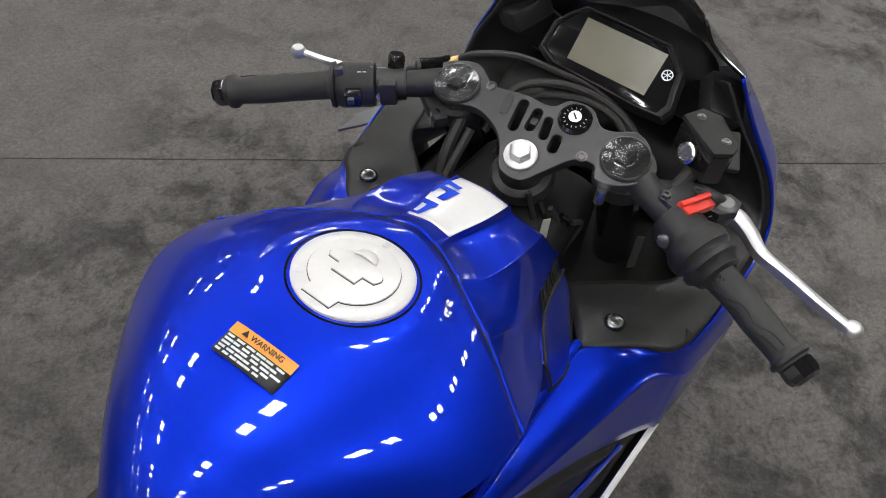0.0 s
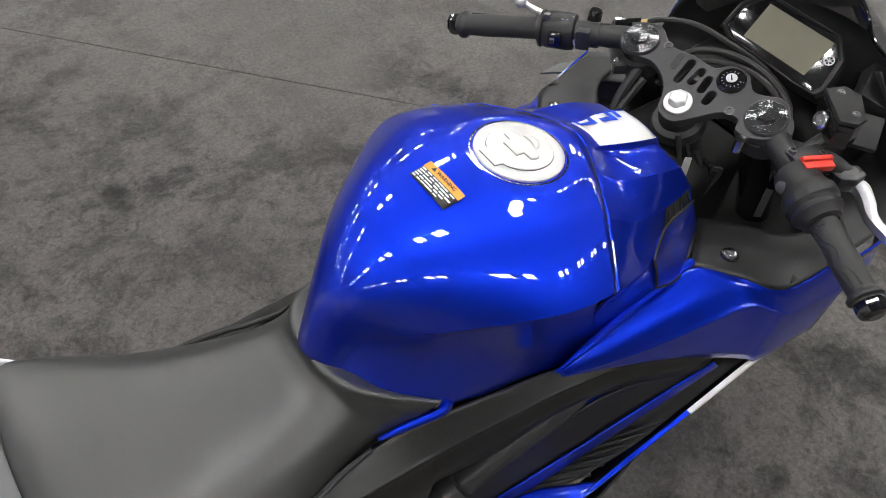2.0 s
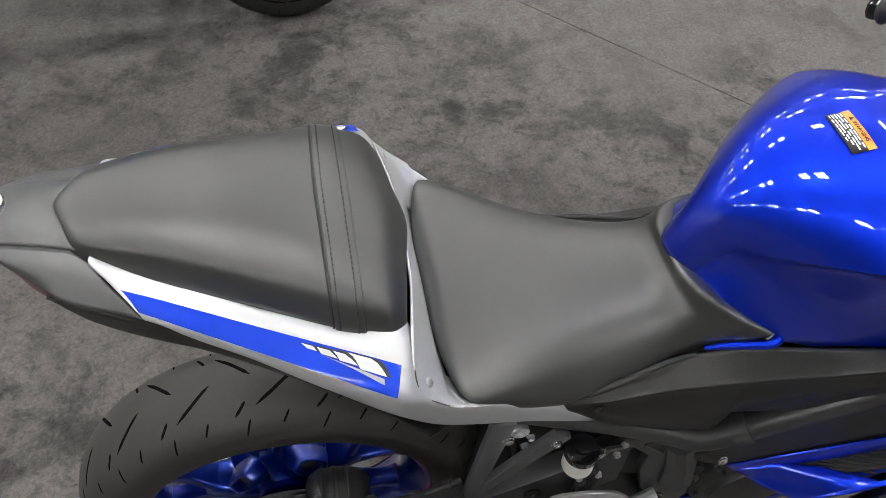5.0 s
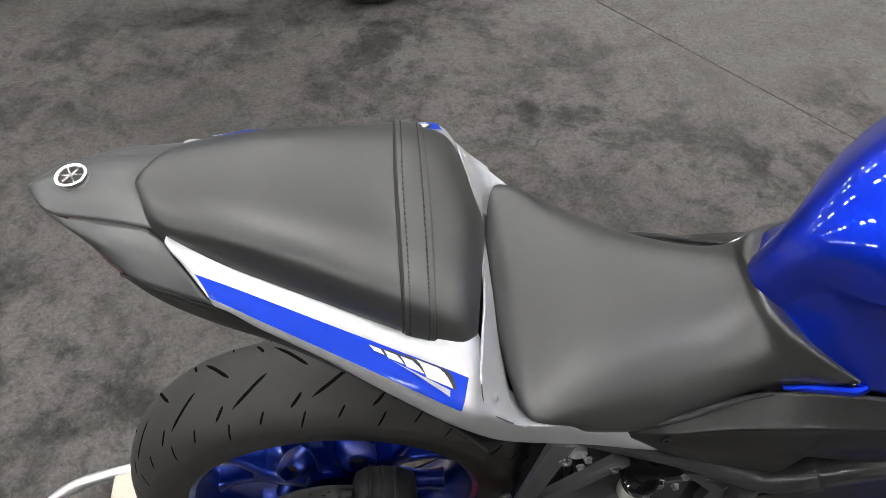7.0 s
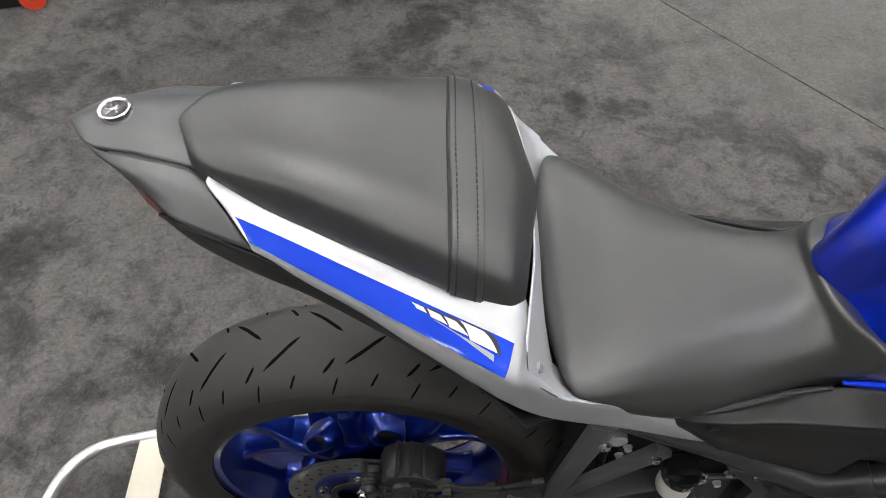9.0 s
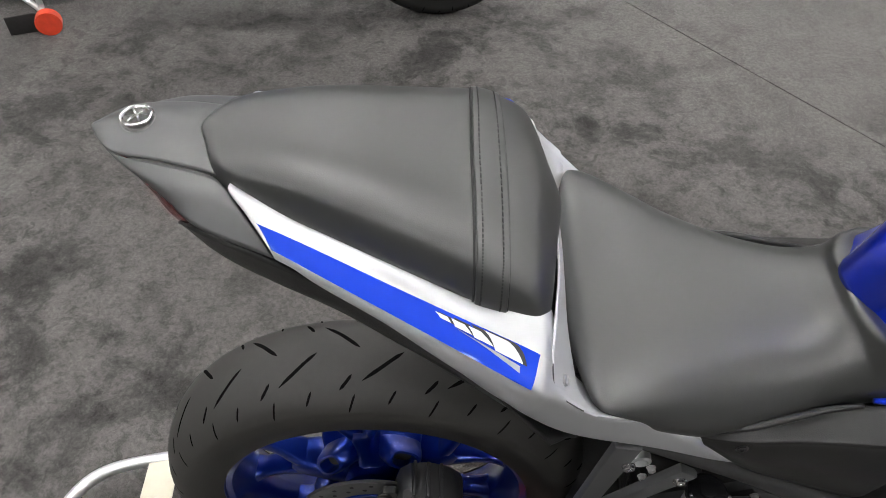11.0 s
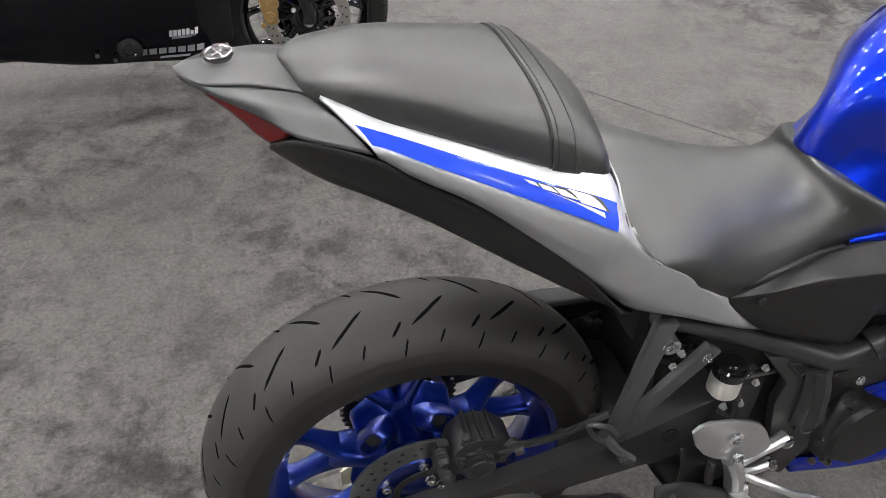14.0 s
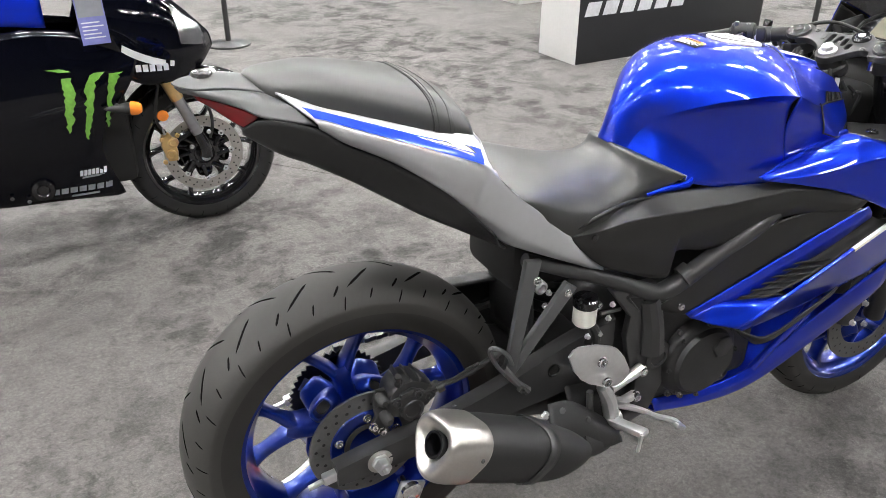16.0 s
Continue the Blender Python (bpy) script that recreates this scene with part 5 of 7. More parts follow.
for q, m_ in (((.082, -.128, .528), DARK_METAL), ((.104, -.122, .512), DARK_METAL), ((.046, -.120, .512), DARK_METAL), ((.006, -.104, .462), CHROME), ((.022, -.104, .446), CHROME)):
    bolt("caliper_bolt", q, (0, -1, .2), .0068, .010, m_, cal)
add("bleed_nipple", disc((.052, -.112, .545), (-.1, -.3, 1), [(.006, 0), (.006, .008), (.0042, .010), (.0042, .020), (.006, .021), (.006, .025), (0, .026)], 14), GRIP, cal)
add("banjo", disc((.122, -.112, .520), (.2, -1, .1), [(.011, 0), (.011, .008), (.008, .010), (0, .012)], 16), STEEL, cal, "steel banjo union")
hose = add("brake_hose", tube([(.100, -.112, .520), (.150, -.125, .529), (.200, -.130, .546), (.256, -.128, .566)], .0056, 8), GRIP, bike, "black brake hose")
for x, z in ((.128, .524), (.188, .541), (.236, .559)):
    add("hose_clip", tube([(x - .006, -.127, z - .002), (x + .006, -.128, z + .002)], .0082, 10, 0), DARK_METAL, hose)
add("sensor_wire", tube([(.010, -.100, .500), (.060, -.125, .525), (.120, -.124, .522), (.200, -.136, .560)], .003, 6), GRIP, bike, "thin black sensor wire")

# ---- steering: clamp, forks, bars, dash ----
def plate(outer, holes, depth, m, bev=0.0):
    """A plate with holes through it."""
    bm = bmesh.new()
    edges = []
    for ring in [outer, *holes]:
        vs = [bm.verts.new((x, y, 0)) for x, y in ring]
        edges += [bm.edges.new((a, b)) for a, b in zip(vs, vs[1:] + vs[:1])]
    bmesh.ops.triangle_fill(bm, use_beauty=True, use_dissolve=False, edges=edges)
    top = bmesh.ops.extrude_face_region(bm, geom=bm.faces[:])
    bmesh.ops.translate(bm, vec=(0, 0, depth), verts=[v for v in top["geom"] if isinstance(v, bmesh.types.BMVert)])
    bmesh.ops.recalc_face_normals(bm, faces=bm.faces)
    bm.verts.index_update()
    out = [tuple(m @ v.co) for v in bm.verts], [tuple(v.index for v in f.verts) for f in bm.faces]
    bm.free()
    return out


def slot(a, b, w, n=6):
    a, b = np.array(a), np.array(b)
    d = (b - a) / np.linalg.norm(b - a)
    ang = math.atan2(d[1], d[0])
    r = w / 2
    pts = [(b[0] + r * math.cos(ang + t), b[1] + r * math.sin(ang + t)) for t in np.linspace(-math.pi / 2, math.pi / 2, n)]
    return pts + [(a[0] + r * math.cos(ang + t), a[1] + r * math.sin(ang + t)) for t in np.linspace(math.pi / 2, 3 * math.pi / 2, n)]


def ring2(points, n=4):
    """A closed smooth outline through points."""
    p = np.array([*points[-2:], *points, *points[:2]], float)
    q = crom(p, n)
    return [tuple(x) for x in q[2 * n:-3 * n]]


CL = basis((1.14, 0, 1.012), (.93, 0, .368), (0, 1, 0))
AXIS = CL.to_3x3() @ Vector((0, 0, 1))
outline = [(.012, .140), (.032, .104), (.017, .070), (.024, .034), (.026, .000), (.042, -.014), (.046, -.040), (.031, -.060), (.033, -.076), (.044, -.098), (.030, -.122), (-.004, -.130), (-.022, -.113), (-.028, -.088), (-.014, -.078), (-.020, -.056), (-.050, -.036), (-.071, -.020), (-.069, .006), (-.043, .023), (-.027, .043), (-.019, .071), (-.027, .101), (-.016, .131)]
slots = [slot((.013, .028), (-.018, .022), .0115), slot((.011, .008), (-.009, .006), .0115), slot((.008, -.008), (-.011, -.013), .0105), slot((-.007, -.028), (-.020, -.030), .0115)]
clamp = add("top_clamp", plate(ring2(outline), slots, .014, CL @ Matrix.Translation((0, 0, -.014))), CLAMP, bike, "charcoal cast top fork clamp with slots", smooth=40, bev=0.0015)
add("pocket", prism(slot((.012, .046), (-.006, .042), .010), .0008, CL), DARK_METAL, clamp)
add("pocket_step", block((.010, .009, .008), CL @ Matrix.Translation((.003, .008, -.010)), .002), CLAMP, clamp)
for (u, v) in ((-.003, .108), (.009, -.103)):
    at = CL @ Vector((u, v, 0))
    fc = add("fork_cap", disc(at, AXIS, [(.0275, -.004), (.0275, .002), (.0262, .0036), (.0240, .0040), (0, .0040)], 48), DARK_METAL, bike, "machined dark fork cap", smooth=30)
    turns = [(.0250 - .0025 * k, .0004 + .0008 * k) for k in range(5)]
    add("cap_face", disc(at + AXIS * .0040, AXIS, [*turns, (.0125, .0030), (0, .0030)], 22), TURNED, fc, "bright lathe-turned cap face", smooth=0)
    add("cap_hex", disc(at + AXIS * .0065, AXIS, [(.0125, 0), (.0118, .0030), (.0010, .0062), (0, .0062)], 6), TURNED, fc, smooth=10)
    down = [at - AXIS * d + Vector((0, 0, 0)) for d in (.002, .12, .36, .44)]
    add("fork_tube", tube([tuple(p) for p in down], [.0255, .0255, .0255, .0255], 20, 0), GLOSS, bike, "black fork outer tube")
    add("pinch_bolt", tube([tuple(at + Vector((-.034, .004, -.022))), tuple(at + Vector((-.034, .004, -.040)))], .006, 8, 0), CHROME, bike)
    cl = add("clip_on", disc(at - AXIS * .042, AXIS, [(.026, 0), (.034, 0), (.034, .026), (.026, .026)], 28), FRAME, bike, "black clip-on bar clamp")
add("bar_clamp_arm", prism([(1.168, .190), (1.180, .177), (1.150, .150), (1.128, .122), (1.106, .095), (1.091, .104), (1.108, .128), (1.130, .156)], .016, Matrix.Translation((0, 0, .972)), .004), PLASTIC, bike, "black arm of the clip-on clamp")
ns = CL @ Vector((-.045, -.006, 0))
nut = add("stem_nut", disc(ns, AXIS, [(.0185, 0), (.0185, .004), (.0150, .0055), (0, .0055)], 40), ALLOY, bike, "bright steering stem nut")
add("stem_hex", disc(ns + AXIS * .005, AXIS, [(.0128, 0), (.0128, .0085), (.0105, .0105), (.0065, .0112), (0, .0112)], 6), ALLOY, nut, smooth=20)
add("stem_collar", disc(ns - AXIS * .050, AXIS, [(0, 0), (.036, 0), (.038, .006), (.034, .016), (.026, .020), (.026, .036)], 40), DARK_METAL, bike, "black steering head collar")
kp = CL @ Vector((.023, -.032, 0))
lock = add("ignition_lock", disc(kp, AXIS, [(.0190, 0), (.0190, .004), (.0165, .007), (.0150, .0055), (.0085, .0055), (.008, .008), (0, .008)], 40), GLOSS, bike, "black ignition lock with a bright key slot")
add("key_plug", disc(kp + AXIS * .0075, AXIS, [(.0072, 0), (.0072, .0012), (0, .0012)], 24), ALLOY, lock)
add("key_slot", moved(block((.0085, .0018, .0004)), basis(kp + AXIS * .0089, (.6, .7, .24), (-.7, .6, 0))), BLACK, lock)
for a in range(0, 300, 24):
    add("print_bar", moved(block((.0022, .0008, .0003)), basis(kp + AXIS * .0060, (.93, 0, .368), (0, 1, 0)) @ pose(0, 0, 0, 0, 0, a) @ Matrix.Translation((.012, 0, 0))), GREYPRINT, lock, smooth=0)
for u, v in ((.014, .072), (-.012, -.062)):
    bolt("clamp_screw", CL @ Vector((u, v, .0005)), AXIS, .0052, .002, STEEL, clamp, False)

BAR_R = [(1.146, -.128, .998), (1.128, -.168, .994), (1.100, -.235, .985), (1.054, -.343, .970)]
BAR_L = [(1.140, .132, .998), (1.112, .166, .994), (1.066, .231, .985), (1.010, .352, .943)]


def along(p, q, t):
    return Vector(p) + (Vector(q) - Vector(p)) * t


for side, B in (("r", BAR_R), ("l", BAR_L)):
    p, q = Vector(B[2]), Vector(B[3])
    ax = (q - p).normalized()
    L = (q - p).length
    add("handlebar", tube(B, [.0175, .0150, .0115, .0115], 16, 0), PLASTIC, bike, "black clip-on handlebar")
    ribs = [(.0172, 0), (.0182, .004), (.0165, .007), (.0162, L * .35), (.0172, L * .6), (.0160, L * .86), (.0168, L * .90), (.0205, L * .93), (.0205, L * .965), (.0165, L * .98), (.0165, L)]
    grip = add("grip", disc(p, ax, ribs, 32), GRIP, bike, "black ribbed rubber grip", smooth=40)
    mgrip = basis(p, ax, (0, 0, 1))
    for k in range(2):
        pts = [tuple(mgrip @ Vector((L * t, .0166 * math.sin(a + k * .5), .0166 * math.cos(a + k * .5)))) for t, a in ((.14, -.6), (.30, -.3), (.42, .25), (.60, .1), (.72, .5), (.86, .6))]
        add("grip_groove", tube(pts, .0009, 6, 4), BLACK, grip)
    kn = []
    for i in range(6):
        for j in range(5):
            a = -.9 + j * .38 + (i % 2) * .19
            kn.append(block((.0034, .0026, .0012), mgrip @ pose(L * (.06 + .022 * i), .0165 * math.sin(a), .0165 * math.cos(a), -math.degrees(a), 0, 45)))
    tagged(add("grip_knurl", merge(*kn), GRIP, grip, smooth=0), kind="stuff")
    add("bar_end", disc(q - ax * .002, ax, [(.0150, 0), (.0168, .003), (.0172, .012), (.0150, .018), (.009, .021), (0, .021)], 8), GLOSS, bike, "gloss black bar end weight", smooth=25)
# right controls
pr, qr = Vector(BAR_R[1]), Vector(BAR_R[2])
axr = (qr - pr).normalized()
sw = add("throttle_housing", disc(pr + axr * .004, axr, [(.012, 0), (.024, .002), (.0265, .008), (.0265, .030), (.0285, .034), (.0325, .040), (.0335, .046), (.0325, .054), (.0290, .057), (.0282, .060), (.0305, .063), (.0305, .068), (.0255, .073), (.0235, .079), (.018, .082)], 36), PLASTIC, bike, "black throttle and switch housing", smooth=40)
RS = basis((1.136, -.190, 1.0135), axr, (.93, .35, 0))
red = add("kill_switch", moved(block((.018, .042, .010), Matrix(), .002), RS), RED, bike, "red engine stop switch")
add("switch_ridge", moved(block((.007, .044, .007), Matrix.Translation((-.004, 0, .005)), .002), RS), RED, red)
for k in range(3):
    add("print_bar", moved(block((.0012, .005, .0003)), RS @ Matrix.Translation((.016, -.010 + .009 * k, -.0015))), PRINT, sw, smooth=0)
add("starter_button", disc((1.098, -.182, .990), (-1, -.2, .2), [(.008, 0), (.008, .006), (.005, .008), (0, .008)], 20), STEEL, sw)
mc = add("brake_master", tube([(1.150, -.145, .995), (1.185, -.185, .985), (1.205, -.215, .972)], [.013, .014, .010], 14), DARK_METAL, bike, "black front brake master cylinder")
add("lever_pivot", disc((1.196, -.210, .962), (0, 0, 1), [(.013, 0), (.013, .022), (.009, .025), (0, .025)], 20), STEEL, mc)
for q in ((1.128, -.160, 1.012), (1.160, -.182, 1.008)):
    bolt("clamp_bolt", q, (0, 0, 1), .0055, .006, STEEL, mc)
add("lever_cup", prism([(1.176, -.190), (1.200, -.192), (1.216, -.208), (1.212, -.224), (1.192, -.226), (1.176, -.212)], .012, Matrix.Translation((0, 0, .972)), .003), DARK_METAL, mc)
add("master_clamp", block((.050, .022, .018), Matrix.Translation((1.146, -.170, 1.004)) @ pose(0, 0, 0, 0, 0, -18), .004), DARK_METAL, mc)
LEV = np.array([(1.197, -.205, .966), (1.206, -.226, .966), (1.192, -.247, .966), (1.173, -.268, .965), (1.163, -.300, .964), (1.154, -.330, .962), (1.146, -.356, .961), (1.142, -.372, .960)])
lw, rows = [.006, .0105, .0085, .0070, .0056, .0052, .0048, .0046], []
for i, (p, w) in enumerate(zip(LEV, lw)):
    d = LEV[min(i + 1, 7)] - LEV[max(i - 1, 0)]
    n = np.array((-d[1], d[0], 0)) / np.hypot(d[0], d[1])
    z = np.array((0, 0, .0065))
    rows.append([p + n * w - z, p + n * w * 1.0 + z * .6, p + n * w * .4 + z, p - n * w * .4 + z, p - n * w + z * .6, p - n * w - z])
lev = add("brake_lever", (lambda vf: (vf[0], vf[1] + [tuple(range(6)), tuple(range(len(vf[0]) - 6, len(vf[0])))]))(skin(crom(rows, 4), True)), ALLOY, bike, "satin alloy front brake lever", smooth=40)
add("lever_ball", disc((1.143, -.378, .951), (0, 0, 1), [(0, 0), (.004, .0006), (.0075, .003), (.0098, .0065), (.0102, .010), (.0088, .0135), (.0055, .0165), (0, .0178)], 24), ALLOY, lev, smooth=80)
# front brake reservoir
RZ = [(1.199, -.133), (1.223, -.144), (1.225, -.165), (1.192, -.196), (1.176, -.196), (1.163, -.181)]
res = add("brake_reservoir", prism(RZ, .040, Matrix.Translation((0, 0, 1.016)), .006), GLOSS, bike, "black front brake fluid reservoir")
cxr, cyr = np.mean([p[0] for p in RZ]), np.mean([p[1] for p in RZ])
add("reservoir_lid", prism([(cxr + (x - cxr) * 1.05, cyr + (y - cyr) * 1.05) for x, y in RZ], .007, Matrix.Translation((0, 0, 1.055)), .003), BLACK, res, "black reservoir lid")
for q in ((1.208, -.148, 1.0620), (1.188, -.184, 1.0620)):
    bolt("lid_screw", q, (0, 0, 1), .0042, .0015, STEEL, res, False)
add("reservoir_window", disc((1.178, -.155, 1.036), (-.8, .4, .35), [(.0115, 0), (.0115, .004), (.0085, .005), (.008, .003), (0, .003)], 28), CHROME, res, "bright round sight glass")
add("reservoir_arm", tube([(1.190, -.168, 1.018), (1.160, -.160, .998)], .009, 10, 0), DARK_METAL, res)
# left controls
pl, ql = Vector(BAR_L[1]), Vector(BAR_L[2])
axl = (ql - pl).normalized()
sl = add("switch_housing", disc(pl + axl * .030, axl, [(.012, 0), (.025, .002), (.0265, .008), (.0265, .040), (.0240, .046), (.0270, .048), (.0260, .052), (.018, .053)], 36), PLASTIC, bike, "black left switch housing", smooth=40)
add("dip_switch", moved(block((.010, .014, .008), Matrix(), .002), basis(pl + axl * .074 + Vector((-.008, -.006, .025)), axl, (0, 0, 1))), STEEL, sl)
add("indicator_switch", block((.020, .018, .016), basis(pl + axl * .052 + Vector((-.026, -.014, .004)), axl, (0, 0, 1)), .003), GLOSS, sl)
add("switch_knob", block((.007, .008, .006), basis(pl + axl * .052 + Vector((-.035, -.018, .006)), axl, (0, 0, 1)), .001), FRAME, sl)
add("pass_switch", disc(pl + axl * .012 + Vector((.012, .006, .012)), (.2, .1, 1), [(.010, 0), (.010, .016), (.008, .019), (0, .019)], 20), GLOSS, bike, "black clutch switch cap")
perch = add("clutch_perch", tube([tuple(pl - axl * .004), tuple(pl + axl * .030)], .0185, 16, 0), DARK_METAL, bike, "black clutch lever perch")
add("perch_arm", tube([tuple(pl + axl * .010), (1.140, .178, .985), (1.165, .187, .966)], [.013, .012, .010], 12), DARK_METAL, perch)
add("cable_adjuster", tube([(1.150, .170, .998), (1.166, .156, 1.000), (1.178, .146, 1.004)], [.009, .0075, .006], 10, 0), GLOSS, perch, "black cable adjuster")
add("perch_clamp", block((.020, .030, .014), basis(pl + axl * .014 + Vector((-.018, -.010, .004)), axl, (0, 0, 1)), .003), DARK_METAL, perch)
bolt("perch_bolt", pl + axl * .020 + Vector((-.014, -.006, -.004)), (-1, -.4, .2), .006, .008, ALLOY, bike)
CLV = [(1.165, .185, .962), (1.170, .222, .946), (1.156, .270, .938), (1.140, .312, .940), (1.128, .340, .945)]
cv = add("clutch_lever", tube(CLV, [.008, .009, .006, .0055, .005], 10), ALLOY, bike, "satin alloy clutch lever")
add("lever_ball", disc((1.125, .345, .938), (0, 0, 1), [(0, 0), (.007, .001), (.010, .006), (.010, .010), (.007, .015), (0, .016)], 20), ALLOY, cv)
for k in range(4):
    add("print_bar", moved(block((.004, .0012, .0003)), basis(pl + axl * (.044 + .006 * (k % 2)) + Vector((-.010 + .012 * (k // 2), -.006, .0262)), axl, (0, 0, 1))), PRINT, sl, smooth=0)
# cables
add("clutch_cable", tube([(1.180, .140, 1.005), (1.188, .118, 1.020), (1.205, .075, 1.030), (1.225, .030, 1.020), (1.262, -.020, .990), (1.262, -.075, .960), (1.235, -.090, .905)], .0042, 8), GRIP, bike, "black clutch cable")
add("cable_end", tube([(1.172, .150, 1.001), (1.182, .136, 1.008)], .0045, 10, 0), GOLD, bike, "gold cable ferrule")
add("brake_line", tube([(1.150, .070, .955), (1.185, .060, 1.000), (1.220, .020, 1.010), (1.245, -.035, .995), (1.245, -.085, .965), (1.205, -.110, .930), (1.190, -.100, .870)], .0050, 8), GRIP, bike, "black brake hose")
add("throttle_cable", tube([(1.150, .050, .930), (1.190, .050, .985), (1.225, .000, .998), (1.238, -.055, .985), (1.215, -.095, .955), (1.160, -.130, .965)], .0045, 8), GRIP, bike, "black throttle cable")
add("loom", tube([(1.060, .060, .840), (1.090, .085, .930), (1.130, .090, .985)], .0075, 8), GRIP, bike, "black wiring loom")
add("loom", tube([(1.040, .050, .830), (1.072, .070, .920), (1.120, .072, .975)], .0055, 8), GRIP, bike, "black wiring loom")
for k in range(5):
    add("inner_wire", tube([(1.085 + .008 * k, -.030 - .012 * k, .965 - .01 * k), (1.088 + .010 * k, -.045 - .010 * k, .915), (1.080 + .008 * k, -.040 - .008 * k, .850)], .0035, 6), GLOSS if k % 2 else GRIP, bike, "thin black wire")
add("pale_strip", prism([(0, 0), (.012, 0), (.012, .050), (.002, .052)], .001, basis((1.066, -.062, .905), (.8, -.4, 0), (.1, 0, 1))), RESIN, bike, "small pale strip, for a wire tag and a cable highlight", smooth=0)
# steel strip drawn in place of the highlight along the clutch cable
add("pale_strip", prism([(0, 0), (.010, 0), (.012, .045), (.002, .048)], .001, basis((1.135, -.150, .885), (.7, -.6, 0), (.2, 0, 1))), STEEL, bike, "small pale strip, for a wire tag and a cable highlight", smooth=0)
# dash
DM = basis((1.31, 0, 1.02), (.8, 0, .6), (0, 1, 0))
dash_out = [(-.044, .056), (-.032, .080), (.003, .081), (.022, .068), (.036, .054), (.035, -.043), (.035, -.060), (.009, -.088), (-.034, -.097), (-.047, -.092), (-.049, -.061)]
dash = add("dash", prism(dash_out, .022, DM @ Matrix.Translation((0, 0, -.024)), .004), PLASTIC, bike, "black dash with a grey display")
add("dash_face", prism([(x * .93 - .0002, y * .94) for x, y in dash_out], .0016, DM @ Matrix.Translation((0, 0, -.002)), .0006), GLOSS, dash, "gloss black dash face")
add("display", prism([(.025, .048), (.024, -.063), (-.033, -.063), (-.032, .044)], .0006, DM @ Matrix.Translation((0, 0, .0002))), LCD, dash, "blank grey-green display", smooth=0)
add("dash_badge", plate(ring_pts(.0070, 28, .001, -.0745), [ring_pts(.0056, 28, .001, -.0745)], .0006, DM @ Matrix.Translation((0, 0, .0002))), PRINT, dash, smooth=0)
for a in range(3):
    add("badge_spoke", block((.011, .0012, .0005), DM @ Matrix.Translation((.001, -.0745, .0006)) @ pose(0, 0, 0, 0, 0, 60 * a + 30)), PRINT, dash, smooth=0)
rim_net = [[tuple(DM @ Vector((x * k, y * k, z))) for x, y in dash_out] for k, z in ((.97, .000), (1.02, .004), (1.06, -.004), (1.06, -.020))]
add("dash_bezel", skin(rim_net, True), PLASTIC2, dash, "black dash surround", smooth=20, bev=.0015)
add("meter_stay", block((.05, .06, .012), Matrix.Translation((1.27, -.165, .985)) @ pose(0, 0, 0, 0, -25, 30), .004), PLASTIC, bike, "black mirror stay cover")
pair("mirror_mount", block((.060, .050, .030), Matrix.Translation((1.340, -.140, 1.000)) @ pose(0, 0, 0, 20, -20, 25), .006), PLASTIC, "black mirror mount cover")

# ---- front wheel ----
FX, FZ = 1.425, 0.2935
wheel(bike, FX, FZ, .2935, .112, .228, .096, BLUE_WHEEL, 5, 16, groove=False, phase=.2)
brake_disc(bike, FX, -.062, FZ, .149, .105, STEEL, 24)
add("front_caliper", block((.06, .045, .09), Matrix.Translation((FX - .115, -.070, FZ + .040)) @ pose(0, 0, 0, 0, 25, 0), .012, 3), DARK_METAL, bike, "black front brake caliper")
for q in ((FX - .085, -.095, FZ + .06), (FX - .115, -.095, FZ + .01), (FX - .060, -.092, FZ - .01)):
    bolt("caliper_bolt", q, (0, -1, 0), .007, .010, ALLOY, bike)
for s in (-1, 1):
    add("fork_leg", tube([(1.29, s * .103, .62), (1.385, s * .098, .39), (FX - .015, s * .085, FZ)], [.020, .021, .024], 16), DARK_METAL, bike, "black fork leg")
fend = [[(FX + .315 * math.cos(a), y, FZ + (.315 - abs(y) * .35) * math.sin(a)) for y in (-.066, -.045, 0, .045, .066)] for a in np.linspace(radians(35), radians(160), 9)]
add("front_fender", loft(fend, 3, 4), BLUE, bike, "metallic blue front mudguard", smooth=60, solid=0.003)

# ---- exhaust ----
C0, C1 = np.array((.333, -.238, .385)), np.array((.047, -.262, .532))
axm = (C1 - C0) / np.linalg.norm(C1 - C0)
sidev = np.cross(axm, (0, 0, 1))
sidev /= np.linalg.norm(sidev)
upv = np.cross(sidev, axm)


def tri_ring(c, r, n=36, tilt=.35, k=.11):
    out = []
    for a in np.linspace(0, 2 * math.pi, n, endpoint=False):
        rr = r * .95 * (1 + k * math.cos(3 * (a - tilt)))
        out.append(c + rr * (math.cos(a) * sidev + math.sin(a) * upv))
    return out


Lm = np.linalg.norm(C1 - C0)
body = [tri_ring(C0 + axm * Lm * t, r) for t, r in ((-.12, .030), (-.05, .040), (.04, .050), (.16, .056), (.36, .059), (.60, .060), (.78, .059))]
muff = add("muffler", skin(crom(body, 4), True), MUFFLER, bike, "matt black muffler with a brushed end cap", smooth=50)
capr = [tri_ring(C0 + axm * Lm * t, r) for t, r in ((.765, .0605), (.78, .062), (.86, .062), (.93, .060), (.985, .055), (1.005, .048), (1.000, .041), (.985, .033), (.965, .026), (.945, .0245))]
ec = add("end_cap", skin(crom(capr, 4), True), BRUSHED, muff, "brushed steel muffler end cap", smooth=60)
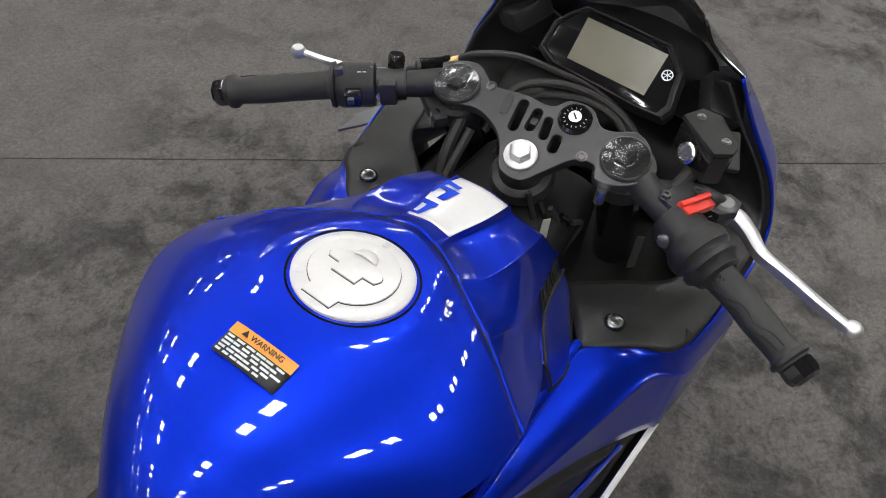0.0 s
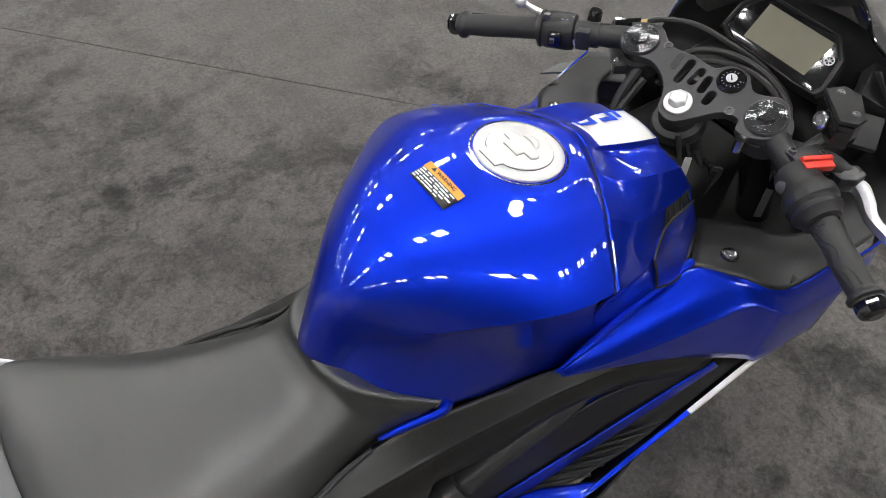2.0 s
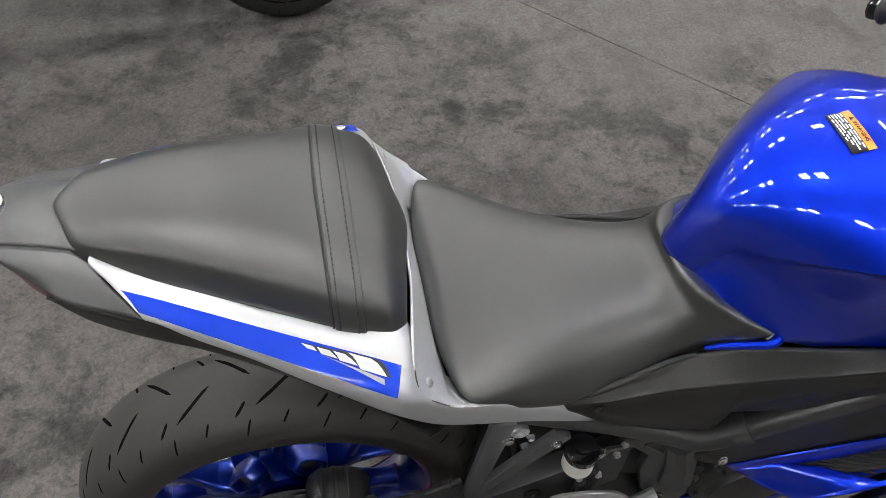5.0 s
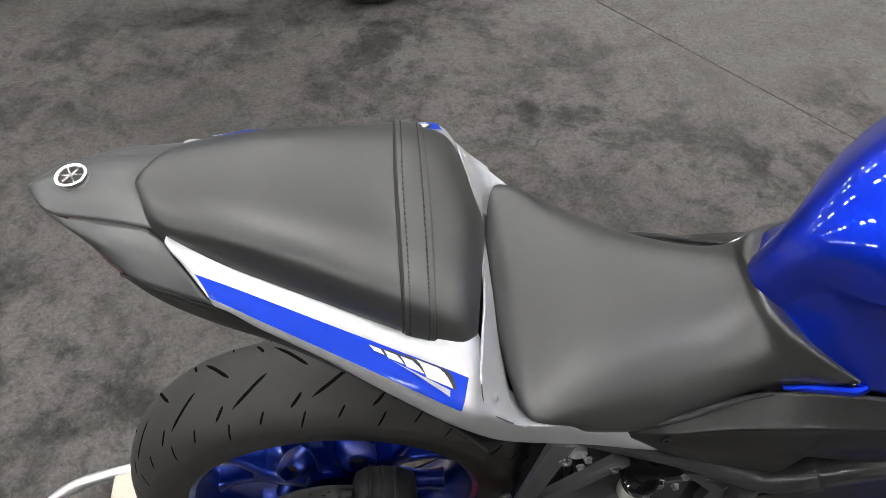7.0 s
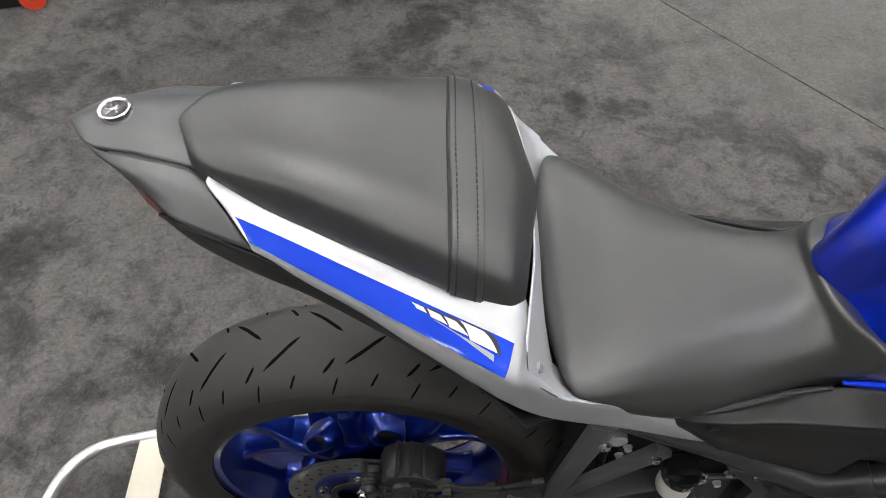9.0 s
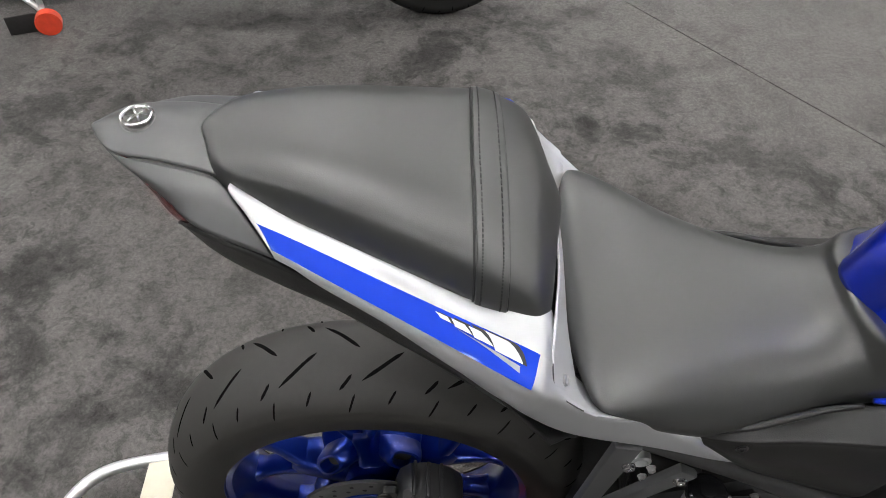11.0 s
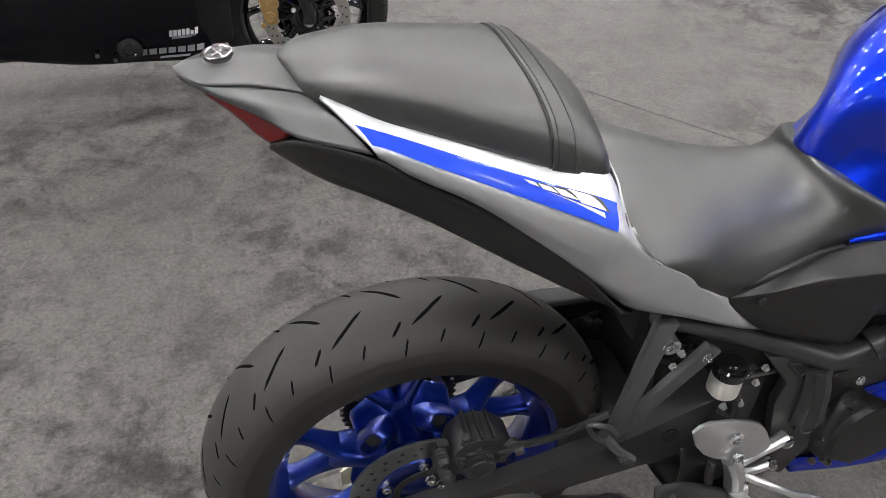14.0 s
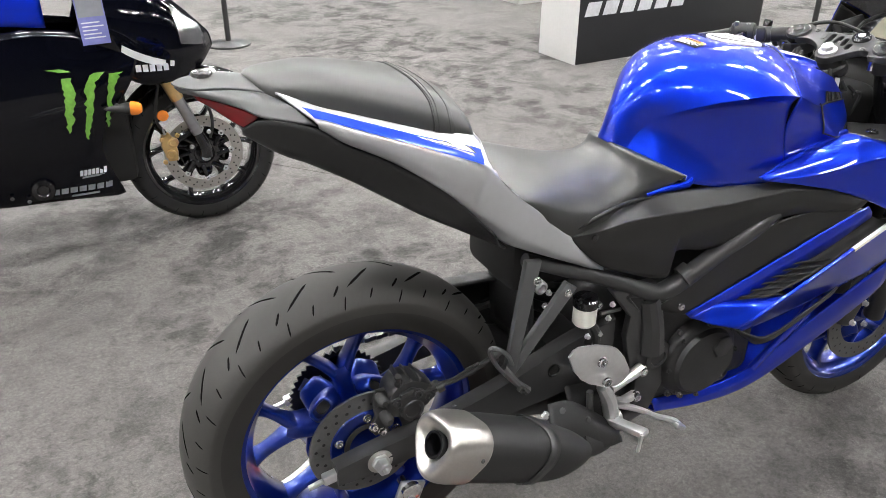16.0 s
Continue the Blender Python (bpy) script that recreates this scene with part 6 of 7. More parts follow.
add("outlet", (lambda c: skin([tri_ring(c + axm * z, r, 32, 0, 0) for z, r in ((-.002, .0245), (.012, .024), (.012, .0195), (-.05, .018), (-.05, .001))], True))(C0 + axm * Lm * .955), GLOSS, ec, "black round outlet")
for a in (.8, 2.9, 5.0):
    p = C0 + axm * Lm * .83 + .0655 * (math.cos(a) * sidev + math.sin(a) * upv)
    bolt("cap_rivet", tuple(p), tuple(math.cos(a) * sidev + math.sin(a) * upv), .003, .002, STEEL, ec, False)
strap = [tri_ring(C0 + axm * Lm * t, .0625) for t in (.27, .305, .34)]
add("muffler_strap", skin(strap, True), FRAME, muff, "black muffler strap", solid=.002)
bolt("strap_bolt", tuple(C0 + axm * Lm * .305 + .066 * upv), tuple(upv), .006, .010, ALLOY, muff)
add("heat_shield", loft([[(.31, -.205, .478), (.30, -.235, .440), (.31, -.245, .400)], [(.36, -.200, .465), (.37, -.232, .420), (.38, -.238, .370)], [(.43, -.185, .405), (.45, -.212, .365), (.46, -.215, .325)], [(.50, -.165, .335), (.51, -.185, .315), (.52, -.185, .290)]], 5, 5), PLASTIC, bike, "black exhaust heat shield", smooth=50, solid=.003)
for q in ((.330, -.222, .468), (.395, -.218, .420)):
    bolt("shield_bolt", q, (0, -1, .5), .005, .003, STEEL, bike, False)
add("exhaust_pipe", tube([(.36, -.225, .380), (.46, -.18, .320), (.58, -.10, .280), (.75, -.06, .265), (.95, -.05, .300)], [.030, .026, .024], 14), DARK_METAL, bike, "dark exhaust pipe")

CH = [[(.40, -0.130, .44), (.40, -0.150, .40), (.40, -0.145, .34), (.40, -0.085, .31), (.40, -0.015, .31)], [(.47, -0.115, .43), (.47, -0.137, .39), (.47, -0.133, .31), (.47, -0.075, .27), (.47, -0.010, .27)], [(.56, -0.085, .42), (.56, -0.115, .37), (.56, -0.113, .29), (.56, -0.065, .245), (.56, -0.010, .245)], [(.64, -0.065, .40), (.64, -0.090, .36), (.64, -0.087, .29), (.64, -0.055, .25), (.64, -0.010, .25)]]
add("linkage_housing", block((.26, .19, .13), Matrix.Translation((.40, 0, .395)) @ pose(0, 0, 0, 0, 14, 0), .025, 3), DARK_METAL, bike, "black suspension linkage under the swingarm")
add("exhaust_chamber", loft(CH, 5, 5), DARK_METAL, bike, "black exhaust chamber below the swingarm pivot", smooth=50, solid=.004)
# ---- footrests ----
HP = basis((0, -.168, 0), (1, 0, 0), (0, 0, 1))
heel = add("heel_guard", prism([(.371, .541), (.380, .553), (.394, .557), (.435, .550), (.470, .536), (.486, .525), (.505, .500), (.521, .468), (.522, .455), (.505, .438), (.490, .436), (.460, .444), (.425, .462), (.405, .478), (.385, .505)], .006, HP @ Matrix.Translation((0, 0, 0)), .0015), ALLOY, bike, "satin alloy heel guard plate")
for q in ((.448, -.175, .509), (.465, -.175, .457)):
    bolt("heel_bolt", q, (0, -1, 0), .009, .008, CHROME, heel, False)
arm = add("footrest_bracket", merge(tube([(.485, -.165, .425), (.525, -.160, .430), (.570, -.153, .440)], [.012, .010, .012], 10), tube([(.490, -.165, .395), (.525, -.160, .378), (.562, -.153, .374)], [.011, .009, .011], 10), tube([(.462, -.168, .440), (.480, -.170, .405), (.495, -.172, .350), (.512, -.175, .330)], [.012, .016, .016, .012], 10)), ALLOY, bike, "satin alloy footrest bracket")
for q in ((.569, -.155, .436), (.561, -.155, .374)):
    bolt("bracket_bolt", q, (0, -1, 0), .010, .012, CHROME, arm, False)
peg = add("footpeg", merge(block((.024, .085, .014), basis((.498, -.216, .362), (1, .3, 0), (-.10, -1, .18)), .004), tube([(.485, -.172, .352), (.512, -.175, .356)], .012, 10, 0)), ALLOY, bike, "satin alloy folding footpeg")
add("peg_feeler", tube([(.500, -.256, .372), (.497, -.257, .352), (.494, -.258, .334)], [.005, .003, .004], 8, 0), ALLOY, peg)
ped = add("brake_pedal", tube([(.500, -.170, .385), (.545, -.195, .372), (.585, -.200, .345), (.620, -.200, .325), (.640, -.205, .312)], [.008, .006, .006, .008], 8), ALLOY, bike, "satin alloy rear brake pedal")
add("pedal_pad", block((.030, .034, .010), Matrix.Translation((.642, -.205, .308)) @ pose(0, 0, 0, 0, 30, 0), .003), ALLOY, ped)
add("pedal_spring", tube([(.440, -.160, .430), (.442, -.162, .395), (.450, -.160, .370)], .007, 8), STEEL, bike, "small steel return spring")


def flat_bar(p, q, w0, w1, depth, bev=.003):
    """A flat tapered bar between two places in the side view."""
    d = np.array((q[0] - p[0], q[2] - p[2]))
    n = np.array((-d[1], d[0])) / np.linalg.norm(d)
    poly = [(p[0] + n[0] * w0, p[2] + n[1] * w0), (p[0] - n[0] * w0, p[2] - n[1] * w0), (q[0] - n[0] * w1, q[2] - n[1] * w1), (q[0] + n[0] * w1, q[2] + n[1] * w1)]
    return prism(poly, depth, basis((0, p[1], 0), (1, 0, 0), (0, 0, 1)), bev)


hang = add("passenger_bracket", merge(flat_bar((.303, -.126, .745), (.266, -.126, .512), .0165, .0120, .014, .004), flat_bar((.392, -.122, .672), (.272, -.122, .515), .0150, .0115, .014, .004)), FRAME2, bike, "grey forked passenger footrest bracket", smooth=30)
bolt("bracket_bolt", (.310, -.140, .705), (0, -1, 0), .0065, .006, CHROME, hang, False)
bolt("bracket_bolt", (.382, -.136, .659), (0, -1, 0), .0065, .006, CHROME, hang, False)
pp = add("passenger_peg", merge(tube([(.250, -.145, .525), (.225, -.158, .560), (.205, -.165, .600), (.210, -.172, .612), (.240, -.165, .585), (.262, -.150, .545)], .0042, 8), tube([(.248, -.140, .535), (.275, -.150, .500), (.296, -.155, .478)], [.009, .007, .009], 8)), FRAME2, bike, "folded grey passenger footpeg", smooth=40)
bolt("peg_pivot", (.280, -.155, .490), (0, -1, 0), .007, .010, STEEL, pp)
# rear brake reservoir and its hoses
rr_ = add("rear_reservoir", disc((.420, -.143, .585), (0, 0, 1), [(0, 0), (.018, 0), (.0225, .006), (.0225, .042), (0, .042)], 28), RESIN, bike, "milky rear brake fluid reservoir")
add("reservoir_cap", disc((.420, -.143, .626), (0, 0, 1), [(.0235, 0), (.0245, .003), (.0245, .016), (.0215, .019), (.010, .019), (.010, .022), (0, .022)], 28), GLOSS, rr_, "black reservoir cap")
bolt("reservoir_bolt", (.448, -.140, .618), (0, -1, 0), .008, .010, CHROME, rr_, False)
add("reservoir_hose", tube([(.425, -.140, .586), (.445, -.142, .570), (.452, -.145, .540), (.440, -.150, .515), (.430, -.150, .500)], .0095, 10), GRIP, bike, "black reservoir hose")
add("master_rod", tube([(.430, -.150, .545), (.437, -.155, .500), (.442, -.158, .450)], .009, 10), DARK_METAL, bike, "black rear master cylinder")
for q in ((.425, -.150, .560), (.455, -.148, .556), (.487, -.130, .572), (.495, -.128, .600), (.350, -.120, .660), (.345, -.118, .632)):
    bolt("small_bolt", q, (0, -1, 0), .0050, .007, ALLOY, bike)
add("bracket_rod", tube([(.470, -.128, .585), (.520, -.125, .580)], .004, 6, 0), STEEL, bike)
add("silver_bush", disc((.335, -.10, .672), (0, -1, 0), [(.013, 0), (.013, .020), (.009, .022), (.007, .010), (0, .010)], 28), ALLOY, bike, "bright rear suspension bush")
add("rear_shock_spring", merge(*[disc((.40 + .05 * t / 9, 0, .48 + .2 * t / 9), (.24, 0, 1), [(.036, 0), (.042, .005), (.036, .010)], 20) for t in range(10)]), DARK_METAL, bike)

# ---- paddock stand under the rear wheel ----
stand = thing("paddock_stand", (-.3, 0, 0), "silver tubular rear paddock stand holding the motorcycle", "paddock stand")
hoop = [(.045, .176, .335), (.010, .184, .210), (-.068, .190, .122), (-.175, .190, .086), (-.280, .186, .072), (-.450, .165, .068), (-.575, .128, .068), (-.628, .050, .068), (-.628, -.050, .068), (-.575, -.128, .068), (-.450, -.165, .068), (-.280, -.186, .072), (-.175, -.190, .086), (-.068, -.190, .122), (.010, -.184, .210), (.045, -.176, .335)]
add("hoop", tube(hoop, .0125, 12, 6), ALLOY, stand, "polished tubular hoop", smooth=60)
for s in (1, -1):
    add("side_plate", prism([(0, 0), (.05, 0), (.11, .09), (.08, .11), (.0, .045)], .005, basis((-.10, s * .178, .06), (1, 0, 0), (0, 0, 1)), .001), STAND_PAINT, stand)
    add("roller_bar", tube([(-.070, s * .190, .118), (.060, s * .200, .070), (.170, s * .204, .046)], .0110, 10), ALLOY, stand)
    add("roller", disc((.170, s * .206, .046), (0, s, 0), [(0, 0), (.046, 0), (.046, .034), (0, .034)], 28), CASTER, stand, "red stand roller")
    add("hook", block((.05, .008, .06), Matrix.Translation((.045, s * .165, .335)) @ pose(0, 0, 0, 0, 20, 0), .002), ALLOY, stand, "silver swingarm hook")
    add("hook_disc", disc((.047, s * .171, .352), (0, s, 0), [(0, .0), (.019, 0), (.019, .008), (.016, .010), (0, .010)], 28), CHROME, stand)
plate_m = basis((-.455, .165, .076), (0, -1, -.05), (-1, 0, 0))
tab = add("cross_plate", prism([(0, -.030), (.30, -.035), (.33, 0), (.30, .035), (0, .028)], .005, plate_m, .001), STAND_PAINT, stand, "cream painted cross plate")
for k, (x, w, h) in enumerate(((.060, .008, .014), (.075, .024, .005), (.088, .024, .005), (.100, .024, .005))):
    add("print_bar", prism([(x, -h), (x + w * .35, -h), (x + w * .35, h), (x, h)], .0005, plate_m @ Matrix.Translation((0, 0, .0052))), LABEL_BLACK, tab, smooth=0)

# ---- stand behind the second motorcycle ----
st2 = thing("paddock_stand", (-1.3, 1.75, 0), "dark paddock stand with a red caster", "paddock stand")
add("arm_tube", tube([(-1.225, 1.745, .062), (-1.34, 1.825, .085), (-1.55, 1.95, .12), (-1.75, 2.05, .25)], .010, 10), ALLOY, st2, "silver stand tube")
add("caster_plate", prism([(0, -.035), (.10, -.035), (.13, -.012), (.13, .014), (.09, .034), (0, .030)], .006, basis((-1.345, 1.700, .042), (.92, .30, 0), (0, 0, 1)), .001), DARK_METAL, st2, "dark stand plate")
add("caster", disc((-1.222, 1.744, .042), (.30, -.95, 0), [(0, 0), (.020, 0), (.022, .004), (.042, .004), (.042, .034), (.022, .034), (0, .034)], 32), CASTER, st2, "red plastic caster")
add("caster", disc((-1.185, 2.085, .042), (.10, -.99, 0), [(0, 0), (.020, 0), (.022, .004), (.042, .004), (.042, .034), (.022, .034), (0, .034)], 32), CASTER, st2, "red plastic caster")
add("cross_tube", tube([(-1.240, 1.760, .075), (-1.30, 1.90, .075), (-1.200, 2.080, .075)], .010, 10), ALLOY, st2)
bolt("caster_bolt", (-1.224, 1.738, .042), (.30, -.95, 0), .007, .006, ALLOY, st2, False)

# ---- black display box, and a white one further off ----
bx = thing("display_box", (3.4, 3.5, 0), "black display box with white side and pale lettering marks", "display box")
BXM = basis((2.80, 3.225, 0), (.997, .06, 0), (-.06, .997, 0))
add("box_body", moved(block((1.80, .41, .92), Matrix.Translation((.902, .207, .46)), .003), BXM), BOX_B, bx, "black printed box front")
add("side_board", moved(block((.006, .414, .924), Matrix.Translation((-.003, .207, .462)), .001), BXM), BOX_W, bx, "white box side")
for k in range(6):
    x = .045 + .155 * k
    add("print_bar", prism([(0, 0), (.118, 0), (.145, .092), (.027, .092)], .0015, BXM @ Matrix.Translation((x, -.0005, .318)) @ pose(0, 0, 0, 90)), PRINT, bx, smooth=0)
wb = thing("display_box", (3.8, 5.6, 0), "white display box standing on the carpet", "display box")
add("box_body", moved(block((.60, .45, .80), Matrix.Translation((.30, .225, .40)), .004), basis((3.56, 5.23, 0), (.98, .10, 0), (-.10, .98, 0))), BOX_W, wb, "white box board")
add("plinth", moved(block((.56, .41, .02), Matrix.Translation((.30, .225, .01))), basis((3.56, 5.23, 0), (.98, .10, 0), (-.10, .98, 0))), BOX_B, wb)


def stanchion(x, y):
    so = thing("barrier_post", (x, y, 0), "slim black barrier post on a round base", "barrier post", "barrier posts")
    add("base", disc((x, y, 0), (0, 0, 1), [(0, 0), (.16, 0), (.16, .012), (.05, .028), (.02, .034), (0, .034)], 36), FRAME, so)
    add("post", tube([(x, y, .03), (x, y, .95)], .020, 14, 0), FRAME, so)
    add("post_top", disc((x, y, .95), (0, 0, 1), [(.030, 0), (.030, .030), (.022, .040), (0, .042)], 24), FRAME, so)


stanchion(.80, 4.82)
stanchion(4.55, 2.80)

# ---- the black motorcycle behind ----
b2 = thing("motorcycle", (-.5, 1.915, 0), "black sport motorcycle with green claw marks and gold fork", "motorcycle")
WX, WY, WZ = .072, 1.915, .2935
wheel(b2, WX, WZ, .2935, .112, .228, .096, GLOSS, 5, 16, y0=WY, groove=False, phase=.3, rubber=BLACK_RUBBER)
brake_disc(b2, WX, WY - .064, WZ, .149, .108, BRUSHED, 26)
add("disc_spider", disc((WX, WY - .060, WZ), (0, -1, 0), [(.062, .002), (.058, .008), (.040, .010), (.036, .002), (0, .002)], 32), GLOSS, b2, "black disc carrier", smooth=30)
for k in range(8):
    a = 2 * math.pi * k / 8
    add("carrier_arm", tube([(WX + .050 * math.cos(a - .25), WY - .066, WZ + .050 * math.sin(a - .25)), (WX + .106 * math.cos(a), WY - .066, WZ + .106 * math.sin(a))], [.010, .007], 8, 0), GLOSS, b2)
add("caliper_bracket", tube([(.040, WY - .085, .400), (.000, WY - .085, .380), (-.045, WY - .085, .355)], [.014, .016, .014], 10), GLOSS, b2, "black caliper bracket")
for q in ((.035, WY - .104, .405), (.025, WY - .104, .340), (.095, WY - .104, .390)):
    bolt("fork_bolt", q, (0, -1, 0), .007, .008, ALLOY, b2, False)
for k in range(8):
    a = 2 * math.pi * k / 8
    bolt("disc_bobbin", (WX + .104 * math.cos(a), WY - .068, WZ + .104 * math.sin(a)), (0, -1, 0), .009, .006, ALLOY, b2, False)
bolt("front_axle", (WX, WY - .105, WZ), (0, -1, 0), .014, .012, ALLOY, b2, False)
wheel(b2, -1.43, .316, .316, .142, .229, .118, GLOSS, 5, 16, y0=1.96, groove=False, phase=.3, rubber=BLACK_RUBBER)
cal2 = add("front_caliper", merge(prism([(-.020, -.050), (.014, -.056), (.024, -.020), (.022, .030), (.010, .056), (-.018, .050), (-.030, .010)], .038, basis((WX - .124, WY - .062, WZ + .050), (1, 0, .15), (-.15, 0, 1)), .007), *[disc((WX - .126 + .014 * j, WY - .098, WZ + .026 + .046 * j), (0, -1, 0), [(.021, 0), (.019, .008), (.012, .011), (.010, .008), (0, .008)], 24) for j in (0, 1)]), GOLD, b2, "gold front brake caliper")
for x, z in ((-.150, .000), (-.094, .098), (-.150, .088)):
    bolt("caliper_bolt", (WX + x, WY - .098, WZ + z), (0, -1, 0), .008, .010, GOLD, cal2)
add("bleed_nipple", tube([(WX - .136, WY - .085, WZ + .100), (WX - .140, WY - .088, WZ + .128)], [.005, .003], 8, 0), ALLOY, cal2)
for s in (-1, 1):
    y = WY + s * .100
    add("fork_outer", tube([(-.110, y, .80), (-.045, y, .640), (.000, y, .530)], .024, 16, 0), GOLD, b2, "gold fork outer tube")
    add("fork_slider", tube([(.000, y, .530), (.062, y, .372)], .0205, 16, 0), TITAN, b2, "grey fork inner tube")
    add("fork_foot", tube([(.055, y, .390), (.075, y, .330), (WX, y, WZ)], [.021, .024, .026], 14), GLOSS, b2, "black fork foot")
    add("reflector", disc((-.064, y - .028, .482), (0, -1, 0), [(0, .008), (.019, .006), (.021, 0)], 24), ORANGE, b2, "round amber reflector") if s < 0 else None
f2 = [[(WX + .326 * math.cos(a), WY + y, WZ + (.330 - abs(y) * .35) * math.sin(a)) for y in (-.066, -.045, 0, .045, .066)] for a in np.linspace(radians(38), radians(172), 11)]
add("front_fender", loft(f2, 3, 4), GLOSS, b2, "gloss black front mudguard", smooth=60, solid=.003)
add("brake_hose", tube([(-.02, WY - .07, .70), (-.06, WY - .085, .58), (-.085, WY - .085, .46), (-.06, WY - .08, .40)], .006, 8), GRIP, b2)
for k in range(2):
    add("brake_hose", tube([(.03, WY - .09 + .03 * k, .60), (.10, WY - .10, .50), (.115, WY - .09, .42), (.10, WY - .085, .36)], .006, 8), GRIP, b2)
# its side fairing
FA = [
    [(-0.914, 1.754, 0.579), (-0.914, 1.744, 0.476), (-0.914, 1.754, 0.353), (-0.914, 1.775, 0.280)],
    [(-0.647, 1.775, 0.784), (-0.658, 1.734, 0.599), (-0.658, 1.734, 0.394), (-0.663, 1.775, 0.236)],
    [(-0.483, 1.785, 0.825), (-0.483, 1.729, 0.630), (-0.473, 1.734, 0.415), (-0.463, 1.775, 0.226)],
    [(-0.329, 1.785, 0.815), (-0.319, 1.724, 0.640), (-0.319, 1.734, 0.435), (-0.298, 1.775, 0.214)],
    [(-0.211, 1.775, 0.784), (-0.235, 1.729, 0.650), (-0.318, 1.740, 0.445), (-0.275, 1.783, 0.208)],
    [(-0.093, 1.775, 0.784), (-0.150, 1.744, 0.640), (-0.284, 1.752, 0.430), (-0.238, 1.790, 0.212)],
]
fa_net = net(FA, 8, 8)
fair2 = add("side_fairing", skin(fa_net), NAVY, b2, "gloss black side fairing with sponsor marks", smooth=50, solid=.004)
add("side_fairing", (lambda v: ([(x, 2 * WY - y, z) for x, y, z in v[0]], [tuple(reversed(q)) for q in v[1]]))(skin(fa_net)), NAVY, b2, "gloss black side fairing", smooth=50, solid=.004)
NO = [
    [(-.298, 1.775, .805), (-.278, 1.765, .866), (-.298, 1.816, .948), (-.329, WY, .989)],
    [(-.150, 1.752, .632), (-.115, 1.756, .780), (-.130, 1.806, .900), (-.170, WY, .985)],
    [(-.010, 1.780, .605), (.010, 1.780, .720), (-.005, 1.822, .860), (-.040, WY, .935)],
    [(.100, 1.850, .630), (.112, 1.840, .700), (.095, 1.862, .790), (.065, WY, .845)],
    [(.168, WY, .690), (.168, 1.917, .706), (.160, 1.917, .740), (.145, WY, .760)],
]
no_net = net(NO, 8, 6)
nose2 = add("nose_cowl", skin(no_net), NAVY, b2, "gloss black nose cowl", smooth=50, solid=.004)
add("nose_cowl", (lambda v: ([(x, 2 * WY - y, z) for x, y, z in v[0]], [tuple(reversed(q)) for q in v[1]]))(skin(no_net)), NAVY, b2, "gloss black nose cowl", smooth=50, solid=.004)
for k, (a, b) in enumerate(((.20, .27), (.29, .33), (.35, .44), (.46, .50))):
    add("nose_mark", skin(patch(no_net, a, b, .17, .22, .002)), WHITE, nose2, "short white bars on the nose" if k == 0 else "", smooth=60)
add("headlamp", skin(patch(no_net, .55, .85, .40, .72, .003)), CHROME, b2, "clear headlamp lens", smooth=60)
TK = [[(-0.914, WY, 0.846), (-0.914, 1.837, 0.825), (-0.914, 1.796, 0.743)], [(-0.729, WY, 0.989), (-0.729, 1.806, 0.959), (-0.719, 1.765, 0.825)], [(-0.555, WY, 1.020), (-0.555, 1.806, 0.979), (-0.555, 1.775, 0.846)], [(-0.380, WY, 0.969), (-0.380, 1.826, 0.928), (-0.380, 1.796, 0.825)]]
add("fuel_tank", loft(TK, 6, 6), BLUE, b2, "metallic blue fuel tank", smooth=60, solid=.003)
add("inner_dark", block((.90, .22, .52), Matrix.Translation((-0.627, WY, 0.497)), .03), BLACK, b2, "dark engine space")
add("inner_cover", skin(patch(fa_net, .02, .26, .02, .42, .004)), TAIL, b2, "dark grey side cover", smooth=60)
add("engine_cover", disc((-0.504, 1.744, 0.286), (0, -1, 0), [(.040, 0), (.037, .007), (.022, .010), (.018, .005), (0, .005)], 28), GLOSS, b2, "round black engine cover")
for k in range(3):
    bolt("cover_bolt", (-0.606 + .05 * k, 1.747, 0.271 - .02 * (k % 2)), (0, -1, 0), .006, .005, STEEL, b2)
pod = add("indicator", disc((-.164, 1.688, .553), (-1, .28, .02), [(0, -.028), (.013, -.025), (.021, -.013), (.023, .003), (.020, .028), (.013, .060), (.005, .092), (0, .100)], 24), DARK_METAL, b2, "grey indicator pod with amber lens")
add("lens", disc((-.164, 1.688, .553), (-1, .28, .02), [(0, -.029), (.014, -.026), (.022, -.014), (.0242, .003), (.0242, .009)], 24), ORANGE, pod, "amber indicator lens")
add("stalk", tube([(-.205, 1.700, .553), (-.225, 1.775, .560)], .008, 8, 0), DARK_METAL, pod)


def on_fair(x, z, lift=.009):
    """The point of the fairing's skin at a place of the side view."""
    p = fa_net.reshape(-1, 3)
    d = (p[:, 0] - x) ** 2 + (p[:, 2] - z) ** 2
    k = np.argsort(d)[:12]
    w = 1 / (d[k] + 3e-4)
    return (x, float((p[k, 1] * w).sum() / w.sum()) - lift, z)


def claw(points, widths, n=22, seed=3):
    rng = random.Random(seed)
    P = crom([(x, 0, z) for x, z in points], n // max(1, len(points) - 1))
    rows = []
    for i, p in enumerate(P):
        w = np.interp(i / (len(P) - 1), np.linspace(0, 1, len(widths)), widths) * (0.8 + .4 * rng.random())
        s = (rng.random() - .5) * .008
        rows.append([on_fair(p[0] - w + s, p[2]), on_fair(p[0], p[2]), on_fair(p[0] + w + s, p[2])])
    return skin(rows)


